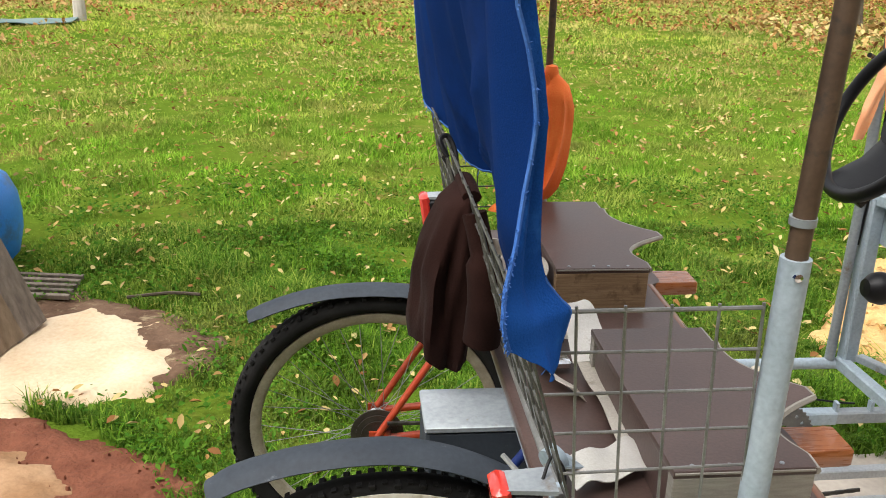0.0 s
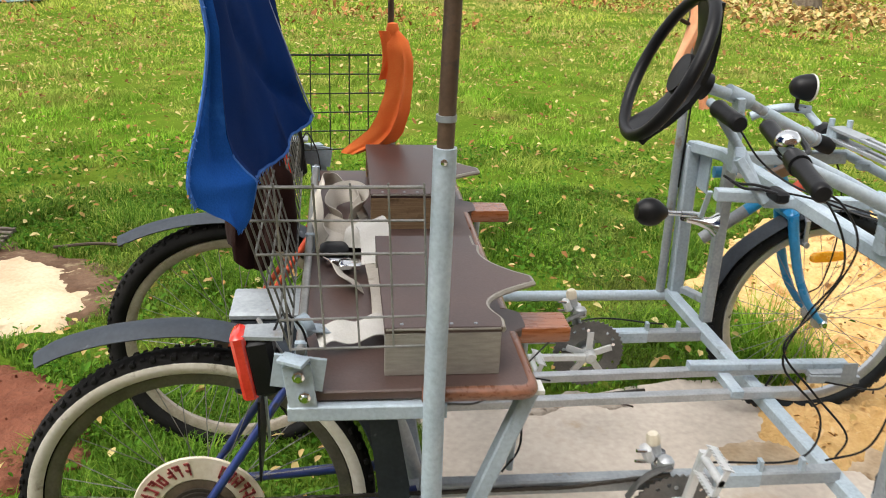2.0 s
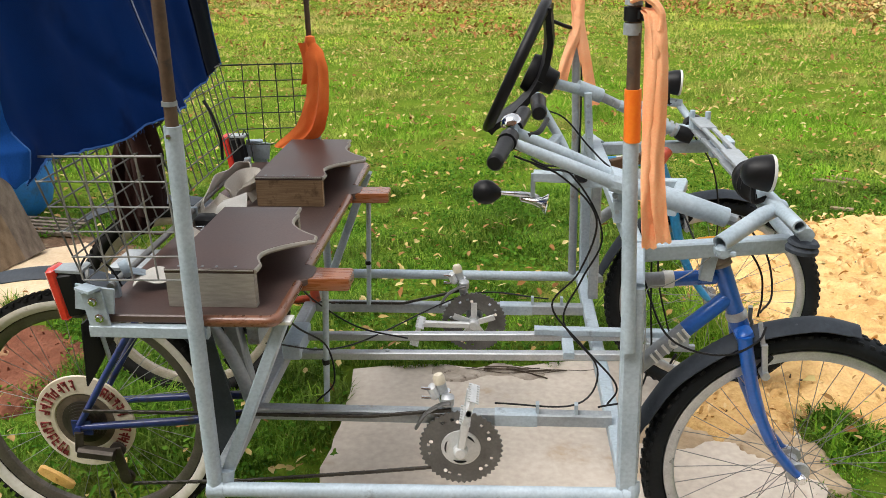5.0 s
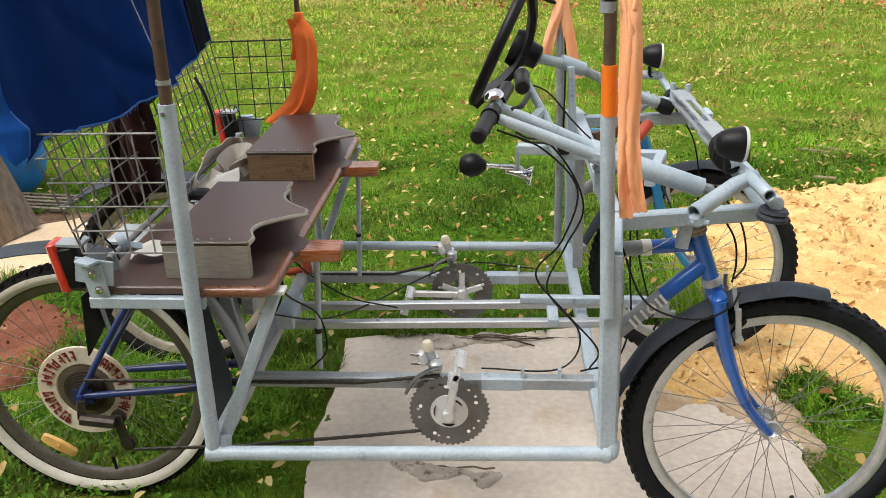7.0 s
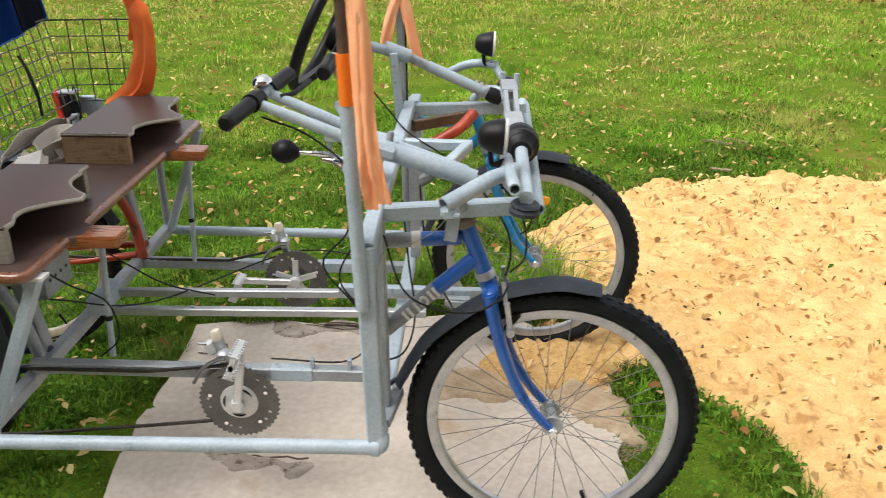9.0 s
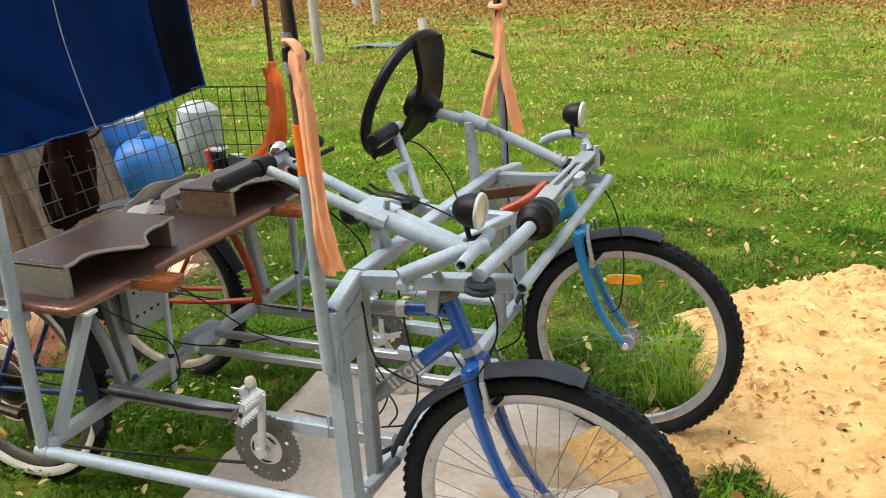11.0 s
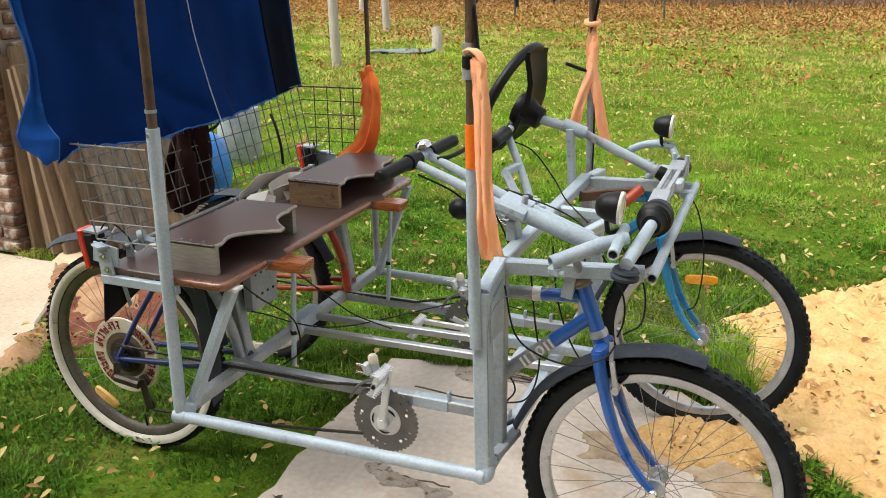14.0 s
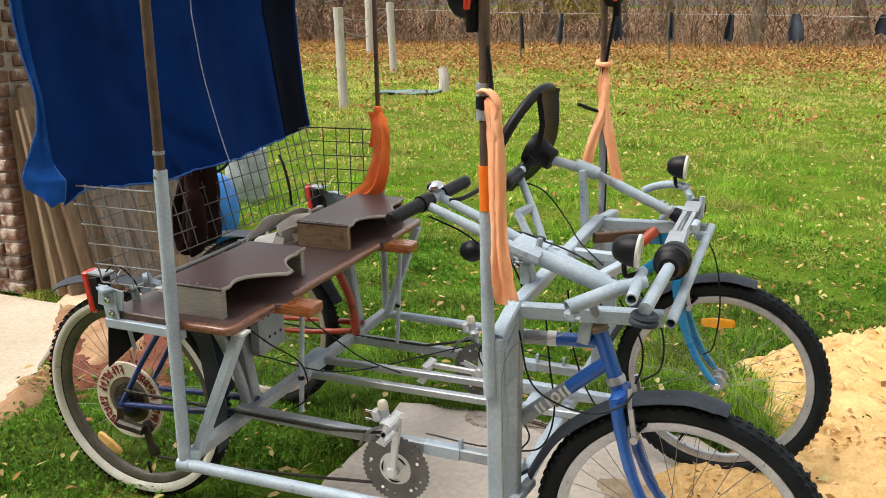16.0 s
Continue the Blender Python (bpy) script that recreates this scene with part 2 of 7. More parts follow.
M_LENS = surface("lamp_reflector", (0.6, 0.6, 0.58), (0.75, 0.75, 0.73), 20, 0.2, 0.35, 0.05)
M_CONC = surface("concrete", (0.50, 0.435, 0.365), (0.63, 0.555, 0.475), 2.5, 0.9, 0.0, 0.22, 45, stain=(0.47, 0.35, 0.235), stain_scale=2.3, stain_cover=0.57, depth=0.003)
M_PATH = surface("pale_worn_concrete", (0.46, 0.375, 0.27), (0.60, 0.505, 0.385), 3, 0.9, 0.0, 0.3, 50, stain=(0.42, 0.26, 0.14), stain_scale=1.8, stain_cover=0.58, depth=0.004)
M_SAND = surface("sawdust", (0.56, 0.34, 0.125), (0.74, 0.49, 0.22), 9, 0.95, 0.0, 0.9, 85, stain=(0.44, 0.24, 0.085), stain_scale=7, stain_cover=0.56, depth=0.008)
M_PALE = surface("pale_sawdust", (0.62, 0.46, 0.29), (0.76, 0.60, 0.42), 5, 0.95, 0.0, 0.5, 70, stain=(0.6, 0.36, 0.16), stain_scale=2.6, stain_cover=0.6, depth=0.006)
M_CHIP = foliage("sawdust_chips", [(0.36, 0.20, 0.075), (0.52, 0.32, 0.125), (0.66, 0.44, 0.195), (0.74, 0.55, 0.29)], trans=0.05)
M_EARTH = surface("brown_earth", (0.11, 0.062, 0.038), (0.2, 0.125, 0.08), 9, 0.95, 0.0, 0.8, 60, stain=(0.3, 0.23, 0.14), stain_scale=14, stain_cover=0.56, depth=0.01)
M_SMUDGE = surface("worn_concrete", (0.31, 0.26, 0.21), (0.45, 0.39, 0.33), 14, 0.9, 0.0, 0.6, 70, stain=(0.13, 0.10, 0.075), stain_scale=26, stain_cover=0.56, depth=0.005)
M_BROWNL = foliage("brown_leaf_litter", [(0.22, 0.085, 0.032), (0.38, 0.165, 0.055), (0.48, 0.25, 0.09), (0.30, 0.125, 0.045), (0.56, 0.36, 0.15)], trans=0.15)
M_DAMP = surface("damp_sawdust_film", (0.36, 0.26, 0.16), (0.50, 0.39, 0.27), 11, 0.9, 0.0, 0.6, 70, stain=(0.22, 0.14, 0.08), stain_scale=9, stain_cover=0.6, depth=0.005)
M_CRANK = surface("bare_crank_alloy", (0.56, 0.58, 0.59), (0.68, 0.69, 0.70), 18, 0.4, 0.35, 0.08, 180, stain=(0.3, 0.29, 0.28), stain_scale=22, stain_cover=0.62)
M_RUSTED = surface("tan_soil_film", (0.30, 0.165, 0.082), (0.47, 0.30, 0.175), 5, 0.95, 0.0, 0.6, 60, stain=(0.24, 0.115, 0.06), stain_scale=4.5, stain_cover=0.55, depth=0.006)
M_SOIL = surface("red_soil", (0.13, 0.045, 0.025), (0.22, 0.085, 0.05), 8, 0.95, 0.0, 0.8, 60, stain=(0.28, 0.14, 0.08), stain_scale=9, stain_cover=0.62, depth=0.01)
M_BARK = surface("bark", (0.105, 0.08, 0.056), (0.195, 0.155, 0.112), 9, 0.95, 0.0, 0.9, 40, stretch=(3, 3, 0.6), depth=0.02, stain=(0.15, 0.16, 0.085), stain_scale=3)
M_POSTW = surface("silvered_post", (0.40, 0.355, 0.295), (0.55, 0.49, 0.42), 6, 0.9, 0.0, 0.6, 60, stretch=(5, 5, 0.7), depth=0.006)
M_PLANK = surface("weathered_plank", (0.13, 0.105, 0.085), (0.23, 0.19, 0.155), 7, 0.85, 0.0, 0.5, 70, stretch=(6, 6, 0.8), vary=0.3, depth=0.004)
M_PLANKB = surface("fresh_timber", (0.19, 0.135, 0.085), (0.29, 0.215, 0.145), 7, 0.8, 0.0, 0.4, 70, stretch=(6, 6, 0.8), vary=0.25, depth=0.004)
M_BRICK = surface("brick", (0.12, 0.065, 0.045), (0.25, 0.14, 0.095), 14, 0.9, 0.0, 0.8, 60, vary=0.38, stain=(0.46, 0.41, 0.355), stain_scale=9, stain_cover=0.53, depth=0.009)
M_MORTAR = surface("lime_mortar", (0.25, 0.205, 0.165), (0.40, 0.345, 0.285), 12, 0.95, 0.0, 0.7, 60, depth=0.006)
M_BARREL = surface("blue_drum", (0.02, 0.17, 0.55), (0.035, 0.24, 0.66), 4, 0.4, 0.0, 0.08, 120, stain=(0.05, 0.14, 0.3), stain_scale=6)
M_STRIP = surface("teal_sheet", (0.10, 0.17, 0.17), (0.17, 0.24, 0.23), 3, 0.6)
M_RAG = surface("dark_rag", (0.02, 0.022, 0.03), (0.06, 0.068, 0.085), 3, 0.9, vary=0.6)
M_MEADOW = surface("meadow_soil", (0.07, 0.13, 0.012), (0.12, 0.17, 0.02), 1.6, 0.95, 0.0, 0.8, 45, stain=(0.19, 0.165, 0.04), stain_scale=1.7, stain_cover=0.56, depth=0.015, spec=0.0)
M_LITTER = surface("leaf_litter", (0.13, 0.07, 0.035), (0.24, 0.14, 0.075), 6, 0.95, 0.0, 0.9, 30, depth=0.02)
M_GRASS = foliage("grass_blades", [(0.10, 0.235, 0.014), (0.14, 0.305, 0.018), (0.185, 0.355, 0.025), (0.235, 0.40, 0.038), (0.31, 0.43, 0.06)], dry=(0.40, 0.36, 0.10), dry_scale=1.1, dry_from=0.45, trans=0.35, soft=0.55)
# lush green, made darker for the shade near the car and slab
M_LUSHSHADE = foliage("lush_grass_toned_for_shade", [(0.040, 0.098, 0.009), (0.068, 0.158, 0.013), (0.105, 0.212, 0.019), (0.165, 0.265, 0.036)], dry=(0.17, 0.165, 0.05), dry_scale=1.6, dry_from=0.5, trans=0.3, soft=0.45)
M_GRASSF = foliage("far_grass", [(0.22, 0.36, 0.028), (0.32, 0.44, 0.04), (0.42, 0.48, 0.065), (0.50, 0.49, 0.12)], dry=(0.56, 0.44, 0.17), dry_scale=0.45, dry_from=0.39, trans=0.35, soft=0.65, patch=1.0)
M_WEED = foliage("broad_weeds", [(0.04, 0.12, 0.01), (0.075, 0.19, 0.016), (0.14, 0.26, 0.03)])
M_FALLEN = foliage("fallen_leaves", [(0.20, 0.09, 0.035), (0.36, 0.18, 0.06), (0.54, 0.38, 0.14), (0.62, 0.53, 0.24), (0.28, 0.14, 0.05), (0.56, 0.44, 0.18)], trans=0.2)
M_STRAW = foliage("dead_straw", [(0.32, 0.26, 0.08), (0.46, 0.39, 0.13), (0.56, 0.49, 0.19), (0.36, 0.22, 0.08)], trans=0.2)
M_TWIG = foliage("bare_twigs", [(0.055, 0.042, 0.032), (0.10, 0.08, 0.06), (0.14, 0.11, 0.085)], trans=0.0)
M_BRUSH = foliage("grey_brown_brush", [(0.09, 0.058, 0.034), (0.17, 0.118, 0.072), (0.27, 0.195, 0.125)], trans=0.0)
M_BEECH = foliage("brown_hedge_leaves", [(0.12, 0.06, 0.04), (0.2, 0.11, 0.075), (0.28, 0.17, 0.12)], trans=0.15)
M_YELLOW = foliage("yellowing_leaves", [(0.20, 0.17, 0.02), (0.30, 0.25, 0.035), (0.38, 0.29, 0.055)], trans=0.25)

# ---------- mesh helpers ----------
class Geo:
    """Collects vertices and faces of one mesh."""

    def __init__(self):
        self.v, self.f = [], []

    def add(self, verts, faces):
        o = len(self.v)
        self.v.extend([tuple(p) for p in verts])
        self.f.extend([tuple(i + o for i in face) for face in faces])
        return self

    def loft(self, rings, closed=False, caps=True):
        n, k = len(rings[0]), len(rings)
        faces = []
        for i in range(k if closed else k - 1):
            a, b = i * n, ((i + 1) % k) * n
            faces += [(a + j, a + (j + 1) % n, b + (j + 1) % n, b + j) for j in range(n)]
        if caps and not closed:
            faces += [tuple(range(n))[::-1], tuple(range((k - 1) * n, k * n))]
        return self.add([p for r in rings for p in r], faces)

    def sweep(self, pts, r, n=10, closed=False, flat=None):
        """A round bar along points; r may be a list; flat squeezes the section's second axis."""
        pts = [Vector(p) for p in pts]
        k = len(pts)
        rs = r if isinstance(r, (list, tuple)) else [r] * k
        rings, side = [], None
        for i, p in enumerate(pts):
            a = pts[i - 1] if (i or closed) else p
            b = pts[(i + 1) % k] if (i < k - 1 or closed) else p
            d = (b - a).normalized()
            if side is None:
                side = d.cross(Vector((0, 0, 1)) if abs(d.z) < 0.9 else Vector((1, 0, 0))).normalized()
            side = (side - d * side.dot(d)).normalized()
            up = side.cross(d)
            rings.append([p + side * rs[i] * math.cos(t) + up * rs[i] * (flat or 1) * math.sin(t) for t in (2 * math.pi * j / n for j in range(n))])
        return self.loft(rings, closed)

    def tube(self, a, b, r, n=14, r2=None):
        return self.sweep([a, b], [r, r if r2 is None else r2], n)

    def pipe(self, a, b, r, wall=0.003, n=16):
        """A tube that is open at its ends."""
        a, b = Vector(a), Vector(b)
        d = (b - a).normalized()
        s = d.cross(Vector((0, 0, 1)) if abs(d.z) < 0.9 else Vector((1, 0, 0))).normalized()
        u = s.cross(d)
        ring = lambda p, q: [p + s * q * math.cos(t) + u * q * math.sin(t) for t in (2 * math.pi * j / n for j in range(n))]
        return self.loft([ring(a, r), ring(b, r), ring(b, r - wall), ring(a, r - wall)], closed=True)

    def beam(self, a, b, w, h, up=(0, 0, 1), ch=0.12):
        """A box section with eased edges from a to b; h along up."""
        a, b, up = Vector(a), Vector(b), Vector(up)
        d = (b - a).normalized()
        s = d.cross(up).normalized()
        u = s.cross(d)
        c = min(w, h) * ch
        sec = [(w / 2 - c, h / 2), (w / 2, h / 2 - c), (w / 2, -h / 2 + c), (w / 2 - c, -h / 2), (-w / 2 + c, -h / 2), (-w / 2, -h / 2 + c), (-w / 2, h / 2 - c), (-w / 2 + c, h / 2)]
        return self.loft([[p + s * x + u * y for x, y in sec] for p in (a, b)])

    def box(self, c, s, ch=0.06, m=None):
        """A box with eased edges, centre c and size s."""
        x, y, z = (q / 2 for q in s)
        e = min(s) * ch
        ring = lambda dx, dy, zz: [Vector(p) for p in ((dx, dy - e, zz), (dx - e, dy, zz), (-dx + e, dy, zz), (-dx, dy - e, zz), (-dx, -dy + e, zz), (-dx + e, -dy, zz), (dx - e, -dy, zz), (dx, -dy + e, zz))]
        rings = [ring(x - e, y - e, -z), ring(x, y, -z + e), ring(x, y, z - e), ring(x - e, y - e, z)]
        m = m or Matrix.Identity(3)
        return self.loft([[m.to_3x3() @ p + Vector(c) for p in r] for r in rings])

    def lathe(self, prof, c=(0, 0, 0), axis=(0, 1, 0), n=48, closed=True, start=0.0, sweep=2 * math.pi):
        """Turns (radius, along) pairs round an axis through c."""
        ax = Vector(axis).normalized()
        s = ax.cross(Vector((0, 0, 1)) if abs(ax.z) < 0.9 else Vector((1, 0, 0))).normalized()
        u = s.cross(ax)
        c = Vector(c)
        full = abs(sweep - 2 * math.pi) < 1e-6
        k = n if full else n + 1
        rings = [[c + ax * y + (s * math.cos(t) + u * math.sin(t)) * r for r, y in prof] for t in (start + sweep * i / n for i in range(k))]
        m = len(prof)
        faces = []
        for i in range(k if full else k - 1):
            a, b = i * m, ((i + 1) % k) * m
            faces += [(a + j, a + (j + 1) % m, b + (j + 1) % m, b + j) for j in range(m if closed else m - 1)]
        return self.add([p for r in rings for p in r], faces)

    def prism(self, poly, z0, z1, ch=0.0):
        """An upright plate over a plan outline, given anticlockwise."""
        n = len(poly)
        if ch:
            cx, cy = sum(p[0] for p in poly) / n, sum(p[1] for p in poly) / n
            inn = [(x + (cx - x) / max(1e-6, math.hypot(cx - x, cy - y)) * ch, y + (cy - y) / max(1e-6, math.hypot(cx - x, cy - y)) * ch) for x, y in poly]
            return self.loft([[(x, y, z0) for x, y in inn], [(x, y, z0 + ch) for x, y in poly], [(x, y, z1 - ch) for x, y in poly], [(x, y, z1) for x, y in inn]])
        return self.loft([[(x, y, z0) for x, y in poly], [(x, y, z1) for x, y in poly]])

    def sheet(self, rows, thick=0.0015):
        """A cloth of rows of points, with thickness."""
        g = np.array(rows, float)
        a, b = g.shape[:2]
        du = np.gradient(g, axis=1)
        dv = np.gradient(g, axis=0)
        nn = np.cross(du, dv)
        nn /= np.maximum(np.linalg.norm(nn, axis=2, keepdims=True), 1e-9)
        top, bot = (g + nn * thick / 2).reshape(-1, 3), (g - nn * thick / 2).reshape(-1, 3)
        o = a * b
        faces = []
        for i in range(a - 1):
            for j in range(b - 1):
                p = i * b + j
                faces += [(p, p + 1, p + b + 1, p + b), (o + p, o + p + b, o + p + b + 1, o + p + 1)]
        edge = [i * b for i in range(a)] + [(a - 1) * b + j for j in range(1, b)] + [i * b + b - 1 for i in range(a - 2, -1, -1)] + [j for j in range(b - 2, 0, -1)]
        for i, p in enumerate(edge):
            q = edge[(i + 1) % len(edge)]
            faces.append((p, q, o + q, o + p))
        return self.add(np.concatenate([top, bot]).tolist(), faces)

    def mesh(self, name, material, smooth=38):
        me = bpy.data.meshes.new(name)
        me.from_pydata(self.v, [], self.f)
        me.materials.append(material)
        if smooth:
            me.polygons.foreach_set("use_smooth", [True] * len(me.polygons))
            me.set_sharp_from_angle(angle=radians(smooth))
        me.update()
        return me


def thing(name, at, label, category, group="", kind=""):
    ob = new(name)
    ob.location, ob.empty_display_size = at, 0.1
    ob["at"] = tuple(at)
    return tagged(ob, label, category, group, kind)


def part(name, geo, material, parent, label="", at=(0, 0, 0), rot=(0, 0, 0), smooth=38):
    """One mesh under a thing or a part. geo is a Geo in world metres, or about the place at, or mesh data to share."""
    me = geo.mesh(name, material, smooth) if isinstance(geo, Geo) else geo
    ob = new(name, me)
    ob["at"] = tuple(at)
    ob.parent = parent
    ob.location = Vector(at) - Vector(parent["at"])
    ob.rotation_euler = rot
    if label:
        ob["label"] = label
    return ob


def solo(name, geo, material, label, category, group="", kind="", smooth=38):
    ob = new(name, geo.mesh(name, material, smooth) if isinstance(geo, Geo) else geo)
    ob["at"] = (0, 0, 0)
    return tagged(ob, label, category, group, kind)


def bulk(name, verts, faces, material):
    """A large mesh straight from arrays; faces all have the same number of corners."""
    me = bpy.data.meshes.new(name)
    verts, faces = np.asarray(verts, np.float32), np.asarray(faces, np.int32)
    n, k = faces.shape
    me.vertices.add(len(verts))
    me.vertices.foreach_set("co", verts.ravel())
    me.loops.add(n * k)
    me.loops.foreach_set("vertex_index", faces.ravel())
    me.polygons.add(n)
    me.polygons.foreach_set("loop_start", np.arange(0, n * k, k, dtype=np.int32))
    me.update(calc_edges=True)
    me.validate()
    me.materials.append(material)
    return me


def arc(cx, cz, y, r, a0, a1, n=16):
    """Points of an arc in an upright plane along x; degrees from straight ahead, upwards."""
    return [(cx + r * math.cos(radians(a0 + (a1 - a0) * i / n)), y, cz + r * math.sin(radians(a0 + (a1 - a0) * i / n))) for i in range(n + 1)]


def curve(pts, n=8):
    """A smooth line through points (Catmull-Rom)."""
    p = [Vector(q) for q in pts]
    p = [p[0] * 2 - p[1], *p, p[-1] * 2 - p[-2]]
    out = []
    for i in range(1, len(p) - 2):
        for j in range(n):
            t = j / n
            a, b, c, d = p[i - 1], p[i], p[i + 1], p[i + 2]
            out.append(0.5 * (2 * b + (c - a) * t + (2 * a - 5 * b + 4 * c - d) * t * t + (3 * b - a - 3 * c + d) * t ** 3))
    return out + [p[-2]]


def inside(px, py, poly):
    """Signed distance of points from a plan outline, positive inside."""
    px, py = np.asarray(px, float), np.asarray(py, float)
    dist, odd = np.full(px.shape, 1e9), np.zeros(px.shape, bool)
    for (x0, y0), (x1, y1) in zip(poly, poly[1:] + poly[:1]):
        ex, ey = x1 - x0, y1 - y0
        t = np.clip(((px - x0) * ex + (py - y0) * ey) / (ex * ex + ey * ey), 0, 1)
        dist = np.minimum(dist, np.hypot(px - x0 - t * ex, py - y0 - t * ey))
        hit = ((y0 > py) != (y1 > py)) & (px < ex * (py - y0) / (ey if ey else 1e-9) + x0)
        odd ^= hit
    return np.where(odd, dist, -dist)


def fuzz(x, y, s, seed=0.0):
    """A cheap smooth noise of about -1 to 1 over plan arrays."""
    a = np.sin(x * s * 1.7 + seed + 1.3 * np.sin(y * s * 0.9 + seed * 2)) + np.sin(y * s * 2.1 - seed + 1.7 * np.sin(x * s * 1.1 - seed))
    b = np.sin((x + y) * s * 3.9 + seed * 3) * 0.5 + np.sin((x - y * 1.3) * s * 5.3 - seed) * 0.35
    return (a + b) / 2.6

# ---------- ground: meadow, slab, sawdust, soil ----------
SLAB = [(0.10, -3.2), (0.11, 0.04), (0.11, 0.36), (0.085, 0.6), (0.10, 0.97), (0.065, 1.19), (0.3, 1.235), (0.62, 1.22), (0.92, 1.30), (1.2, 1.32), (1.5, 1.0), (1.52, 0.72), (1.5, 0.5), (1.53, -3.2)]
SAWDUST = [(1.43, 1.3), (1.45, 1.75), (1.32, 2.05), (1.5, 2.4), (1.68, 2.6), (1.9, 2.72), (2.35, 2.92), (2.85, 2.95), (3.6, 2.8), (5.0, 2.6), (6.0, 0.8), (5.0, -1.5), (2.6, -0.6), (2.0, 0.45), (1.9, 0.8), (1.66, 0.98), (1.5, 0.8), (1.34, 0.82), (1.2, 0.82), (1.12, 0.95), (1.22, 1.16)]
PALE = [(-2.3, 1.9), (-1.75, 2.26), (-1.62, 2.36), (-1.35, 2.42), (-1.2, 2.27), (-1.18, 2.13), (-1.09, 2.06), (-1.07, 1.88), (-1.25, 1.74), (-1.48, 1.72), (-1.56, 1.6), (-2.1, 1.6)]
SOIL = [(-1.98, 1.62), (-1.5, 1.66), (-1.33, 1.56), (-1.12, 1.42), (-0.9, 1.28), (-0.86, 1.1), (-1.0, 0.85), (-1.25, 0.8), (-1.45, 0.97), (-1.74, 1.34)]
TERRACE = [(-2.02, 1.56), (-1.8, 1.32), (-1.5, 0.92), (-1.34, 0.62), (-1.36, 0.2), (-1.7, -1.2), (-5.0, -1.2), (-5.0, 1.6)]


def ground_height(x, y):
    return 0.010 * fuzz(x, y, 1.3, 2.0) + 0.006 * fuzz(x, y, 5.1, 7.0) - 0.006


def meadow():
    xs = np.concatenate([np.linspace(-70, -7, 22), np.linspace(-6.5, 9, 125), np.linspace(9.8, 70, 22)])
    ys = np.concatenate([np.linspace(-60, -5, 14), np.linspace(-4.5, 8, 100), np.linspace(8.4, 24, 32), np.linspace(26, 90, 16)])
    gx, gy = np.meshgrid(xs, ys)
    gz = ground_height(gx, gy)
    gz = np.where(inside(gx, gy, SLAB) > -0.02, -0.05, gz)
    gz = np.where(inside(gx, gy, TERRACE) > -0.02, -0.05, gz)
    a, b = gx.shape
    i = (np.arange(a - 1)[:, None] * b + np.arange(b - 1)).ravel()
    me = bulk("ground", np.stack([gx, gy, gz], -1).reshape(-1, 3), np.stack([i, i + 1, i + b + 1, i + b], 1), M_MEADOW)
    me.polygons.foreach_set("use_smooth", [True] * len(me.polygons))
    ob = new("ground", me)
    return tagged(ob, "autumn meadow soil with worn and dry patches", "ground", kind="structure")


def heap(name, poly, material, label, rise, step, rough, seed, edge=0.06, wob=0.07):
    """Loose material whose edge sinks into the ground along an uneven line."""
    x0, x1 = min(p[0] for p in poly) - 0.2, max(p[0] for p in poly) + 0.2
    y0, y1 = min(p[1] for p in poly) - 0.2, max(p[1] for p in poly) + 0.2
    gx, gy = np.meshgrid(np.arange(x0, x1, step), np.arange(y0, y1, step))
    d = inside(gx, gy, poly) + wob * fuzz(gx, gy, 6, seed) + 0.35 * wob * fuzz(gx, gy, 19, seed + 3)
    z = np.clip(d / edge, -1, 1)
    gz = np.where(z > 0, 0.008 + rise * z ** 0.7, 0.008 + 0.05 * z) + rough * fuzz(gx, gy, 13, seed) * (z > -0.5) + 0.5 * rough * fuzz(gx, gy, 41, seed + 1)
    a, b = gx.shape
    keep = d > -0.12
    quad = keep[:-1, :-1] & keep[1:, :-1] & keep[:-1, 1:] & keep[1:, 1:]
    i = (np.arange(a - 1)[:, None] * b + np.arange(b - 1))[quad]
    me = bulk(name, np.stack([gx, gy, gz], -1).reshape(-1, 3), np.stack([i, i + 1, i + b + 1, i + b], 1), material)
    me.polygons.foreach_set("use_smooth", [True] * len(me.polygons))
    return tagged(new(name, me), label, "ground", kind="structure")


def ragged(poly, step, amp, seed):
    out = []
    for (x0, y0), (x1, y1) in zip(poly, poly[1:] + poly[:1]):
        n = max(1, int(math.hypot(x1 - x0, y1 - y0) / step))
        for i in range(n):
            x, y = x0 + (x1 - x0) * i / n, y0 + (y1 - y0) * i / n
            out.append((x + amp * noise.noise((x * 9, y * 9, seed)) + amp * 0.6 * noise.noise((x * 31, y * 31, seed)), y + amp * noise.noise((x * 9, y * 9, seed + 5))))
    return out


meadow()
solo("concrete_slab", Geo().prism(ragged(SLAB, 0.05, 0.022, 3.0)[::-1], -0.14, 0.004, 0.006), M_CONC, "grey-beige concrete slab with soil stains set in grass", "slab", kind="structure")
solo("concrete_terrace", Geo().prism(ragged(TERRACE, 0.08, 0.02, 9.0)[::-1], -0.12, 0.024, 0.008), M_PATH, "pale worn concrete terrace with earthy edge", "slab", kind="structure")
heap("sawdust_heap", SAWDUST, M_SAND, "yellow-orange sawdust spread over ground and slab edge", 0.024, 0.016, 0.020, 1.0, edge=0.05)
heap("pale_sawdust_patch", PALE, M_PALE, "bright pale sawdust patch beside the planks", 0.016, 0.03, 0.005, 4.0)
